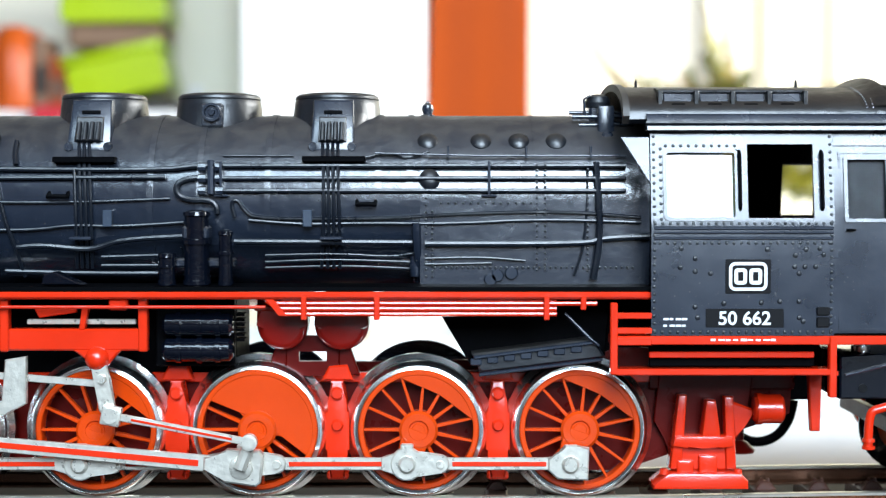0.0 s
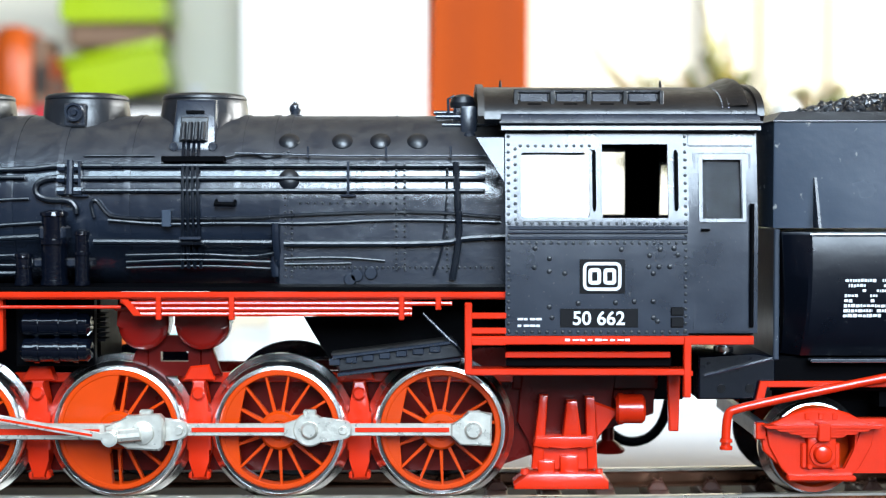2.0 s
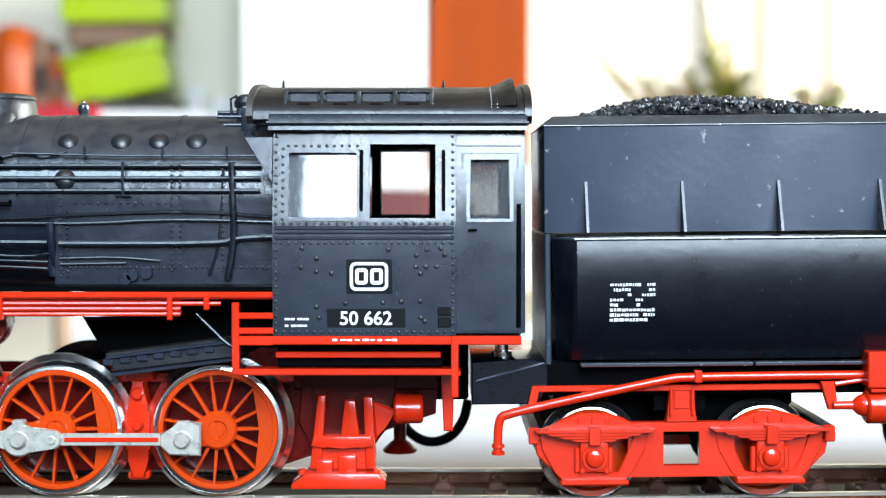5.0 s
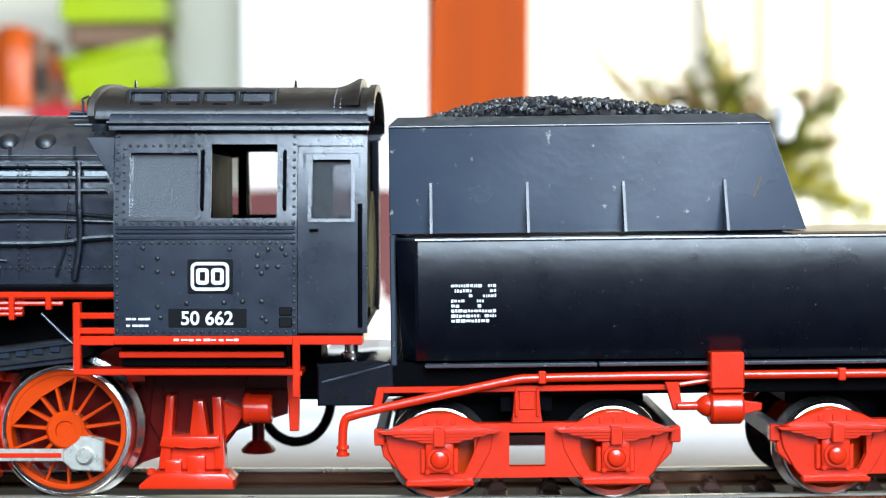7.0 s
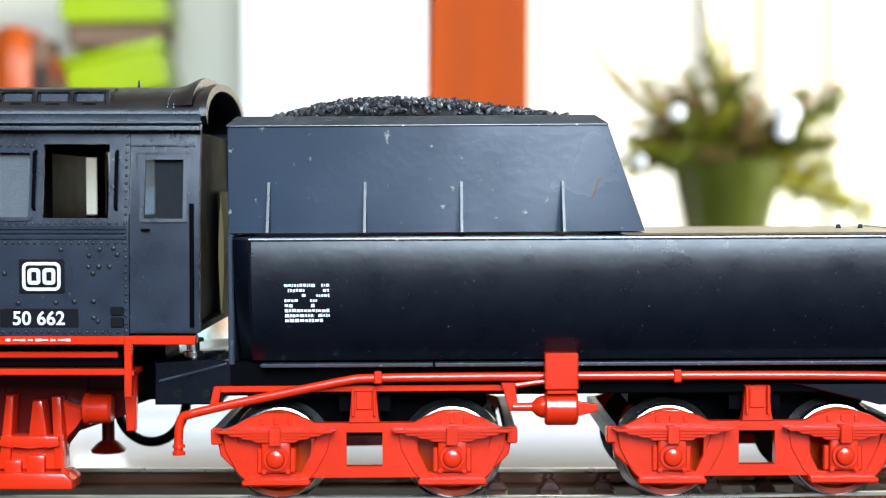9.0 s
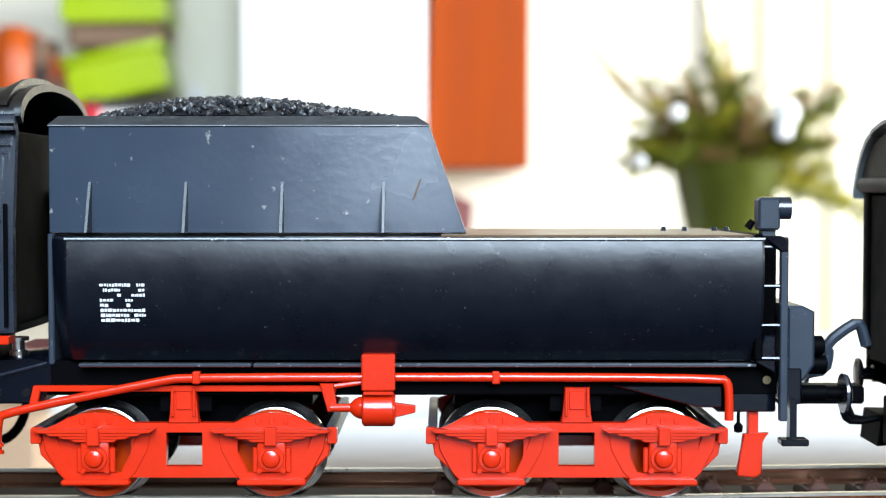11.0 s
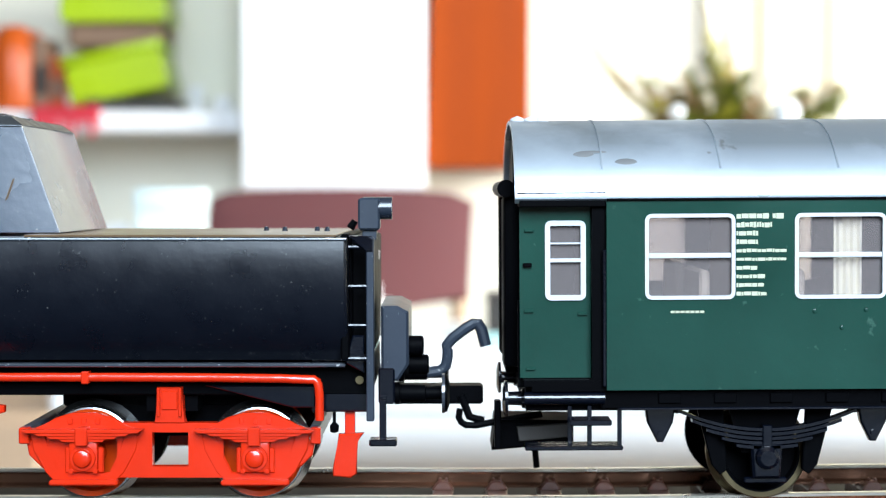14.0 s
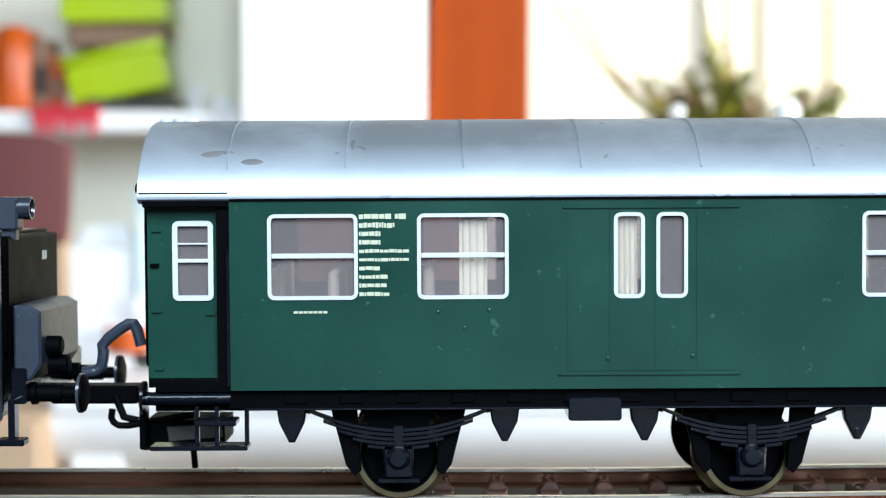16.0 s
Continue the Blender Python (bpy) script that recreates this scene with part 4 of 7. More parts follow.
    part("pump_bracket", box(-31.09, -24.2, -13.2, -10.8, 27.6, 28.6, 0.2), BLACK, loco)
    part("tool_wedge", prism([(-45.97, 25.7), (-45.63, 26.9), (-44.46, 27.2), (-41.24, 25.7)], -15.6, -13.2, 0.15), FRAME_BLACK, loco)
    part("clack_valve", turned([(-1.3, 0), (-1.3, 0.7), (0, 0.9), (1.3, 0.7), (1.3, 0)], (-3.15, -9.47, 27.64), "z", 12), BLACK, loco)
    part("blow_down_pipe", pipe([(-3.11, -11.36, 32.69), (-3.11, -11.28, 30.38), (-2.8, -9.99, 27.66), (-3.1, -8.57, 25.77)], 0.5, rounds=1), BLACK, loco)
    for px in ((5.58, -11.0, 26.05), (6.37, -11.0, 26.51), (8.03, -11.0, 26.78)):
        part("wash_plug_ring", turned([(px[1] - 0.25, 0.3), (px[1] - 0.25, 0.65), (px[1] + 0.1, 0.8), (px[1] + 0.1, 0.3)], (px[0], 0, px[2]), "y", 14), BLACK_CAB, loco)


boiler()
for px, wide, boxed in ((-42.1, 10.5, True), (-27.8, 10.3, False), (-13.15, 10.5, True)):
    dome(px, wide, boxed)
boiler_fittings()


def running_gear():
    x0, x1 = -86.0, 23.87
    for s in (-1, 1):
        part("running_board", box(x0, x1, min(s * 16.3, s * 9), max(s * 16.3, s * 9), 25.0, 25.5, 0.08), DARK, loco)
        part("red_valance", box(x0, x1, min(s * 16.4, s * 15.9), max(s * 16.4, s * 15.9), 24.1, 24.95, 0.08), RED, loco)
    part("valance_lip", box(x0, x1, -16.75, -16.42, 24.35, 24.6), RED, loco)
    # pipe bundle below the running board
    a, b, c = -20.22, -18.49, 12.95
    for k, z in enumerate((23.6, 23.0, 22.4)):
        part("air_pipe", pipe([(a + 0.1 * k, -16.2, 23.9), (b - 0.5 + 0.4 * k, -16.2, z), (c + (4.6 if k == 0 else 0), -16.2, z)], 0.27), RED, loco)
    part("pipe_backplate", box(b, c, -15.8, -15.5, 22.2, 24.05, 0.05), RED, loco)
    part("sloping_plate", prism([(a, 24.1), (a + 0.9, 24.1), (b + 0.8, 22.2), (b - 0.2, 22.2)], -16.6, -16.25, 0.06), RED, loco)
    for px in (-15.84, -7.54, 11.79, 15.97):
        part("pipe_clamp", box(px - 0.33, px + 0.33, -16.8, -15.8, 21.75 if px < 15 else 22.9, 24.4, 0.1), RED, loco)
    part("left_pipe", rod((x0, -16.2, 23.2), (a, -16.2, 23.2), 0.2), RED, loco)
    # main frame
    # The shade behind the spokes is in the plates' own colour.
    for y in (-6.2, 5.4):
        part("frame_plate", prism([(x0, 13.6), (x0, 2.6), (21.66, 2.6), (42.0, 9.5), (42.4, 17.5), (x1 - 3, 17.5), (14.79, 15.0), (-5.75, 14.5), (-23.56, 14.5)], y, y + 0.8), RED_IN_SHADE, loco)
    part("frame_rail", box(x0, 24.93, -7.0, -6.3, 13.4, 14.6, 0.1), RED, loco)
    for i in range(3):
        x = -31.7 + 19.12 * i
        hang = part("brake_hanger", prism([(x - 0.8, 13.9), (x + 0.8, 13.9), (x + 0.8, 11.4), (x + 1.45, 10.2), (x + 1.5, 5.6), (x + 0.9, 4.4), (x + 0.9, 2.2), (x - 0.9, 2.2), (x - 0.9, 4.4), (x - 1.5, 5.6), (x - 1.45, 10.2), (x - 0.8, 11.4)], -9.4, -7.2, 0.3, seg=2), RED, loco)
        part("hanger_pin", turned([(-10.0, 0), (-10.0, 0.55), (-9.7, 0.8), (-9.3, 0.8), (-9.3, 0)], (x, 0, 12.4), "y", 14), RED, hang)
        part("shoe_lug", box(x - 1.3, x + 1.3, -9.2, -7.4, 2.0, 3.0, 0.25), RED, hang)
        part("brake_bolt", turned([(-10.2, 0), (-10.2, 0.5), (-9.5, 0.75), (-9.5, 0)], (x, 0, 8.6), "y", 12), RED, hang)
        part("hanger_bracket", prism([(x - 1.9, 13.9), (x - 1.0, 15.6), (x + 1.2, 15.8), (x + 1.9, 13.9)], -9.2, -7.2, 0.2), RED, hang)
    # brake cylinders: two round bottoms below the running board
    for px, r in ((-19.0, 3.0), (-12.0, 3.2)):
        bowl = [(px - r, 24.2)] + [(px + r * math.cos(u), 20.6 + 3.0 * math.sin(u)) for u in (math.pi + math.pi * i / 16 for i in range(17))] + [(px + r, 24.2)]
        pot = part("brake_cylinder", prism(bowl, -10.6, -6.4, 0.9, seg=3), RED_MID, loco)
        part("cylinder_rim", box(px - r - 0.25, px + r + 0.25, -10.9, -6.4, 22.3, 23.0, 0.2), RED_MID, pot)
    # Mount and legs carry the shade under the cylinders in their colour.
    part("cylinder_mount", sheet([-18.6, -17.2, -13.9, -12.5], [14.4, 16.1, 17.3, 19.2], [(1, 1)], -8.6, -7.4), RED_IN_SHADE, loco)
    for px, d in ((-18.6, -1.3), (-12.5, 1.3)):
        part("mount_leg", prism([(px, 18.6), (px + d, 18.2), (px + 2 * d, 14.4), (px, 14.4)], -8.6, -7.4, 0.2), RED_IN_SHADE, loco)
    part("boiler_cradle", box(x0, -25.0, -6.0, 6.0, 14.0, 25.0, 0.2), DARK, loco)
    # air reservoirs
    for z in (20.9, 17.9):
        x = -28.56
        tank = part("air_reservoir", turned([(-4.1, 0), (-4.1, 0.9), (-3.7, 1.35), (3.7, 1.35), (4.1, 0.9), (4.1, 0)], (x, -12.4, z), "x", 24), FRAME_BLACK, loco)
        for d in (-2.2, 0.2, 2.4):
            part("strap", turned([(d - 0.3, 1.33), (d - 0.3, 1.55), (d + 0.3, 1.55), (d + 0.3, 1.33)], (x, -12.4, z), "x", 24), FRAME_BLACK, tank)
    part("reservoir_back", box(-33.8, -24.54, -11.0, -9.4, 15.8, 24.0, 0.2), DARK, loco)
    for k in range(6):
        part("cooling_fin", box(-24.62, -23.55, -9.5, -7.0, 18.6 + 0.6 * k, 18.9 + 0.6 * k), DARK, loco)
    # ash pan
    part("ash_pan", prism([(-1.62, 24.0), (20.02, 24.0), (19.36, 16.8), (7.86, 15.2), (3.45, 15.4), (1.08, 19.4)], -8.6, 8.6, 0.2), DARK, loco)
    part("ash_chute", prism([(3.37, 17.4), (17.58, 19.2), (19.05, 17.0), (4.37, 15.2)], -12.4, -8.4, 0.25), BLACK_DOME, loco)
    for dz in (0.0, 2.0):
        part("chute_edge", prism([(3.6 + dz * 0.3, 17.2 - dz), (17.6 + dz * 0.5, 19.0 - dz), (17.6 + dz * 0.5, 18.6 - dz), (3.6 + dz * 0.3, 16.8 - dz)], -12.9, -12.2, 0.1), BLACK_CAB, loco)
    for k in range(7):
        x = -0.4 + 1.95 * k + 3.6
        part("chute_rib", box(x, x + 1.3, -12.7, -12.35, 16.1 + 0.25 * k, 16.9 + 0.25 * k, 0.1), BLACK_CAB, loco)
    part("damper_rod", pipe([(14.18, -13.0, 22.22), (17.15, -13.0, 19.26), (18.14, -13.0, 18.46)], 0.2), BLACK_CAB, loco)
    # valve gear carrier in red
    part("gear_backplate", box(x0, -35.3, -8.6, -8.0, 21.9, 24.9), DARK, loco)
    part("gear_beam", box(x0, -34.36, -15.2, -13.4, 18.1, 20.6, 0.2), RED, loco)
    part("gear_upright", box(-34.92, -33.88, -15.6, -14.2, 18.0, 24.2, 0.15), RED, loco)
    part("gear_upright", box(-50.76, -49.78, -15.6, -14.2, 18.0, 24.2, 0.15), RED, loco)
    part("gear_upright", prism([(-41.8, 20.5), (-41.15, 20.5), (-40.63, 23.2), (-41.41, 23.2)], -15.2, -14.2, 0.1), RED, loco)
    part("gear_bracket", box(-38.21, -36.07, -15.9, -14.6, 22.8, 24.1, 0.2), RED, loco)
    part("link_bearing", prism([(-42.48, 18.2), (-36.96, 18.2), (-38.59, 16.3), (-40.02, 16.3)], -15.3, -13.8, 0.2), RED, loco)
    part("bearing_cap", turned([(-16.5, 0), (-16.45, 0.5), (-16.2, 0.95), (-15.7, 1.3), (-15.2, 1.4), (-14.4, 1.4), (-14.4, 0)], (-39.7, 0, 17.2), "y", 24), RED, loco)
    part("reach_rod", box(-48.22, -35.6, -13.6, -13.0, 21.0, 21.6, 0.08), ROD_STEEL, loco)
    part("lifting_arm", prism([(-47.26, 23.0), (-42.37, 23.2), (-42.37, 22.4), (-46.62, 21.8)], -14.2, -13.4, 0.1), RED, loco)
    part("radius_rod", prism([(-56.47, 15.9), (-40.28, 14.6), (-40.28, 13.8), (-56.49, 15.1)], -14.3, -13.7, 0.08), ROD_STEEL, loco, "bright metal valve rod")
    part("slide_bar_yoke", prism([(-50.44, 17.0), (-47.95, 17.4), (-48.02, 11.9), (-50.51, 10.6), (-53.12, 10.6), (-53.11, 11.8), (-50.62, 12.1)], -15.0, -14.0, 0.15), ROD_STEEL, loco, "bright metal yoke")
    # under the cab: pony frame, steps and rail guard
    # Frame and guard back are coloured dark for the shade under the cab.
    part("rear_frame", box(24.8, 42.4, -7.0, 8.4, 12.5, 15.4, 0.2), RED_IN_SHADE, loco)
    part("guard_back", prism([(26.0, 14.5), (37.4, 14.5), (36.6, 8.4), (34.6, 6.0), (34.2, 3.4), (27.6, 3.4), (26.9, 6.5), (25.4, 8.6)], -7.2, -6.4, 0.15), RED_IN_SHADE, loco)
    for lean in ([(28.0, 12.2), (29.0, 12.2), (28.4, 3.4), (27.0, 3.4)], [(33.4, 12.0), (34.5, 12.0), (34.9, 3.4), (33.7, 3.4)]):
        part("guard_post", prism(lean, -9.9, -7.0, 0.22, seg=2), RED, loco)
    part("guard_rib", prism([(31.2, 11.6), (32.4, 11.6), (33.0, 7.3), (30.7, 7.3)], -10.2, -7.1, 0.3, seg=2), RED, loco)
    part("guard_gusset", prism([(34.4, 11.4), (37.6, 10.2), (36.0, 8.2), (34.8, 6.4)], -8.8, -7.2, 0.25), RED, loco)
    part("guard_shelf", prism([(27.5, 7.4), (34.3, 7.4), (34.5, 6.2), (33.0, 5.9), (31.0, 6.2), (29.0, 5.9), (27.2, 6.2)], -10.4, -7.0, 0.25, seg=2), RED, loco)
    part("guard_web", box(27.2, 34.7, -9.4, -7.0, 3.2, 6.0, 0.2), RED, loco)
    for p, q, top in ((27.75, 29.8, 4.5), (30.4, 32.6, 5.1)):
        part("guard_panel", box(p, q, -10.1, -8.8, 2.9, top, 0.25, seg=2), RED, loco)
    part("guard_foot", prism([(26.6, 3.1), (35.2, 3.1), (36.1, 2.2), (36.1, 1.2), (24.9, 1.2), (24.9, 1.7)], -11.2, -6.5, 0.3, seg=2), RED, loco)
    for p in (26.2, 35.0):
        part("foot_bolt", turned([(2.9, 0.55), (3.5, 0.45), (3.5, 0)], (p, -10.2, 0), "z", 10), RED, loco)
    part("brake_pot", turned([(0, 0), (0, 1.4), (0.3, 1.75), (3.2, 1.75), (3.5, 1.5), (3.5, 0)], (37.0, -9.0, 10.5), "x", 28), RED, loco)
    part("pot_strap", turned([(0.3, 1.74), (0.3, 1.9), (0.9, 1.9), (0.9, 1.74)], (37.0, -9.0, 10.5), "x", 28), RED, loco)
    part("blast_nozzle", turned([(8.5, 0), (8.5, 0.8), (4.9, 0.8), (4.6, 1.3), (3.7, 2.2), (3.4, 2.1), (3.4, 0)], (37.4, 2.0, 0), "z", 20), RED_IN_SHADE, loco)
    part("draw_hook_box", box(38.0, 46.0, -5.0, 5.0, 11.0, 19.8, 0.3), DARK, loco)
    part("rear_strut", prism([(42.61, 15.4), (44.2, 15.4), (44.0, 8.4), (42.94, 8.4)], -12.8, -11.6, 0.15), RED, loco)
    hose = [(36.9, 9, 8.5), (37.6, 9, 5.6), (39.5, 9, 3.8), (41.7, 9, 3.3), (44.0, 9, 4.1), (45.6, 9, 6.2), (46.2, 9, 9.0)]
    part("hose", pipe(hose, 0.65, rounds=2), DARK, loco)


def cab():
    y = -17.3
    xs = [23.57, 25.29, 33.14, 34.55, 42.02, 44.32]
    zs = [20.05, 32.3, 33.35, 41.0, 41.75, 43.3]
    for s in (-1, 1):
        bm = sheet(xs, zs, [(1, 2), (3, 2), (3, 3)], y, y + 0.5, skew=tilt)
        if s > 0:
            for v in bm.verts:
                v.co.y = -v.co.y
        side = part("cab_side", bm, BLACK_CAB, loco, "riveted black cab side panel with two windows")
        glass = box(xs[1] - 0.2, xs[2] + 0.2, y + 0.55, y + 0.7, 33.2, 41.2)
        for v in glass.verts:
            v.co.y += tilt(0, v.co.z)
            v.co.y *= -s
        pane = part("window_pane", glass, PANE if s < 0 else CLEAR_PANE, side, "cloudy clear window pane")
        pane.visible_shadow = False
    part("window_frame", frame_ring(xs[1] - 0.35, xs[2] + 0.35, 33.05, 41.2, 0.42, 0.7, y - 0.22, y + 0.02, skew=tilt), BLACK_CAB, loco)
    part("window_frame", frame_ring(xs[3] - 0.3, xs[4] + 0.3, 33.0, 42.05, 0.4, 0.8, y - 0.22, y + 0.02, skew=tilt), BLACK_CAB, loco)
    for px in (33.61, 42.92):
        part("grab_rail", pipe([(px, y + 1.5, 41.0), (px, y + 0.75, 40.7), (px, y + 0.3, 37.5), (px, y - 0.15, 34.6), (px, y + 0.5, 34.2)], 0.2), DARK, loco)
    places = []
    for a, b in (((xs[0] + 0.35, 32.9), (xs[0] + 0.35, 42.6)), ((xs[5] - 0.35, 32.9), (xs[5] - 0.35, 42.6)), ((xs[0] + 0.4, 32.75), (xs[5] - 0.4, 32.75)), ((xs[0] + 0.35, 20.6), (xs[0] + 0.35, 31.4)), ((xs[5] - 0.35, 20.6), (xs[5] - 0.35, 31.4)), ((xs[0] + 0.4, 20.45), (xs[5] - 0.4, 20.45)), ((xs[0] + 1.0, 30.55), (xs[5] - 0.6, 30.55)), ((xs[1] - 0.6, 33.2), (xs[1] - 0.6, 41.2)), ((xs[1], 41.55), (xs[2], 41.55)), ((xs[2] + 0.15, 33.6), (xs[2] + 0.15, 41))):
        places += [(p[0], y + tilt(0, p[2]), p[2]) for p in line((a[0], 0, a[1]), (b[0], 0, b[1]), 0.85)]
    for u, v in ((187, 165), (250, 208), (183, 245), (250, 262), (318, 270), (570, 170), (695, 195), (742, 170), (692, 242), (737, 242), (785, 242), (712, 270), (803, 165), (820, 192), (378, 395), (250, 410), (262, 455), (545, 392), (627, 387), (712, 387), (714, 455), (732, 470)):
        at = (xs[0] + (u - 55) / 815 * (xs[5] - xs[0]), y - 0.02, 30.55 - (v - 143) * 0.02715)
        part("bolt_head", studs([at], 0.31), BLACK_DOME, loco)
    part("rivets", studs(places, 0.21), BLACK_DOME, loco, kind="stuff")
    for z0, z1, d in ((30.95, 31.25, 0.16), (31.6, 31.85, 0.22), (32.05, 32.45, 0.2)):
        part("side_moulding", box(xs[0] + 0.3, xs[5] - 0.2, y - d, y + 0.02, z0, z1, 0.06), BLACK_CAB, loco)
    # door section behind, a little inset
    dx0, dx1 = xs[5] + 0.05, 51.75
    wx = [dx0, 46.01, 50.35, dx1]
    for s in (-1, 1):
        bm = sheet(wx, [20.3, 33.3, 40.0, 43.3], [(1, 1)], y + 0.35, y + 0.8, skew=tilt)
        if s > 0:
            for v in bm.verts:
                v.co.y = -v.co.y
        door = part("cab_door", bm, BLACK_CAB, loco, "plain black cab door with a narrow window")
        gl = box(wx[1] - 0.1, wx[2] + 0.1, y + 0.9, y + 1.0, 33.2, 40.1)
        for v in gl.verts:
            v.co.y = -s * (v.co.y + tilt(0, v.co.z))
        pane = part("door_pane", gl, DIRTY_PANE if s < 0 else CLEAR_PANE, door, "smoky window pane")
        pane.visible_shadow = False
    part("door_window_frame", frame_ring(wx[1] - 0.5, wx[2] + 0.5, 32.9, 40.4, 0.4, 0.25, y + 0.15, y + 0.36, skew=tilt), BLACK_CAB, loco)
    part("door_frame", frame_ring(wx[1] - 1.1, wx[2] + 1.2, 20.5, 41.0, 0.3, 0.2, y + 0.2, y + 0.36, skew=tilt), BLACK_CAB, loco)
    part("door_handle", box(wx[1] - 0.3, wx[1] + 0.7, y + 0.0, y + 0.4, 31.9, 32.15, 0.05), DARK, loco)
    part("door_lintel", prism([(y + 1.45, 41.6), (y + 1.7, 43.1), (y + 2.3, 43.1), (y + 2.3, 41.6)], dx0, dx1, axis="x"), BLACK_CAB, loco)
    part("end_handrail", rod((dx1 - 0.3, y + 0.1, 21.0), (dx1 - 0.3, y + 0.1, 35.0), 0.25), DARK, loco)
    part("rear_edge_post", prism([(y + 0.4, 20.3), (y + 0.4, 32.3), (y + 2.05, 43.4), (y + 3.2, 43.4), (y + 1.6, 32.3), (y + 1.6, 20.3)], dx1, dx1 + 0.45, axis="x"), BLACK_CAB, loco)
    part("rear_edge_post", prism([(-y - 0.4, 20.3), (-y - 0.4, 32.3), (-y - 2.05, 43.4), (-y - 3.2, 43.4), (-y - 1.6, 32.3), (-y - 1.6, 20.3)], dx1, dx1 + 0.45, axis="x"), BLACK_CAB, loco)
    # front wall with the boiler through it, and slanted wind deflector
    front = xs[0]
    part("cab_front", sheet([-16.6, -9.8, 9.8, 16.6], [20.2, 34, 41, 44], [(1, 0), (1, 1)], front, front + 0.5), BLACK_CAB, loco)
    cf = loco.children[-1].data
    for v in cf.vertices:
        v.co = (v.co.y, v.co.x * (0.92 if v.co.z > 0.040 else 1.0), v.co.z)
    cf.flip_normals()
    vane = prism([(20.16, 42.6), (front - 0.05, 42.6), (front - 0.05, 37.2)], -17.2, -16.7, 0.08)
    for v in vane.verts:
        v.co.y += tilt(0, v.co.z)
    part("wind_deflector", vane, BLACK_CAB, loco)
    part("cab_floor", box(front, dx1, -16.6, 16.6, 20.1, 20.9), DARK, loco)
    # The backhead is lengthened to keep the cab dark inside.
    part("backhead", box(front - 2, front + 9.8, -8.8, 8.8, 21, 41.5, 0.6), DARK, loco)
    # roof
    rx0, rx1 = 20.71, 52.4
    arch = []
    for i in range(25):
        a = math.pi * i / 24
        arch.append((-15.6 * math.cos(a), 44.6 + 4.6 * math.sin(a) ** 0.85 if 0 < i < 24 else 44.6))
    inner = [(p[0] * 0.965, p[1] - 0.5) for p in arch]
    part("cab_roof", prism(arch + inner[::-1], rx0, rx1, axis="x"), BLACK_ROOF, loco, "arched black cab roof with brownish dust")
    for s in (-1, 1):
        part("roof_gutter", prism([(s * 17.0, 43.3), (s * 16.9, 44.1), (s * 16.3, 45.0), (s * 15.2, 45.3), (s * 15.0, 43.3)], 23.09, rx1, axis="x"), BLACK_CAB, loco)
        part("gutter_lip", rod((22.9, s * 17.1, 44.1), (rx1 + 0.2, s * 17.1, 44.1), 0.22, seg=8), BLACK_DOME, loco)
    ring = [(p[0] * 1.03, p[1] + 0.35) for p in arch]
    part("roof_rear_rim", prism(ring + inner[::-1], rx1 - 0.2, rx1 + 0.6, axis="x"), BLACK_ROOF, loco)
    part("roof_front_rim", prism(ring + inner[::-1], rx0 - 0.25, rx0 + 0.5, axis="x"), ROOF_END, loco, "brown dusty roof edge")
    hood, rings = B(), []
    for dx, up in ((-4.6, -0.1), (-3.3, 0.2), (-2.3, 0.7), (-1.7, 1.05), (-1.2, 1.05), (-1.0, -0.1)):
        rings.append([hood.verts.new((rx1 + dx, p[0] * (1 + 0.02 * up), p[1] + up * (1 - abs(p[0] / 15.6) ** 3) + 0.05)) for p in arch[2:23]])
    for p, q in zip(rings, rings[1:]):
        for i in range(20):
            hood.faces.new((p[i], p[i + 1], q[i + 1], q[i]))
    part("roof_hood", hood, BLACK_ROOF, loco)
    va, vb = 24.85, 41.5
    part("roof_vent", prism([(-14.5, 45.7), (-13.5, 47.8), (-10.5, 48.5), (10.5, 48.5), (13.5, 47.8), (14.5, 45.7)], va, vb, axis="x"), BLACK_ROOF, loco)
    part("vent_rail", box(va - 0.2, vb + 0.2, -13.9, -13.1, 47.7, 48.1, 0.08), BLACK_ROOF, loco)
    part("vent_rail", box(va - 0.2, vb + 0.2, -14.9, -14.2, 45.5, 45.85, 0.08), BLACK_ROOF, loco)
    for k in range(5):
        px = va + (vb - va) * k / 4
        part("vent_post", box(px - 0.25, px + 0.25, -14.75, -13.3, 45.8, 47.9, 0.06), BLACK_ROOF, loco)
    for k in range(4):
        px = va + (vb - va) * (k + 0.5) / 4
        part("vent_flap", prism([(-14.62, 46.0), (-13.85, 47.6), (-13.5, 47.6), (-14.2, 46.0)], px - 1.6, px + 1.6, 0.08, axis="x"), BLACK_CAB, loco)
        part("flap_catch", box(px - 0.8, px + 0.8, -14.8, -14.3, 46.15, 46.45, 0.06), DARK, loco)
    for px in (23.46, 42.92):
        part("roof_hook", rod((px, -4, 48.6), (px, -4, 49.9), 0.25, 0.12, 8), BLACK_ROOF, loco)
    part("roof_studs", studs([(rx1 - 3.3, -15.6 * math.cos(a) - 0.0, 44.6 + 4.6 * math.sin(a) ** 0.85) for a in (math.pi * i / 40 for i in range(3, 14))] + [(rx1 - 4.0, -15.6 * math.cos(a), 44.6 + 4.6 * math.sin(a) ** 0.85) for a in (math.pi * i / 40 for i in range(3, 14))], 0.15), BLACK, loco, kind="stuff")
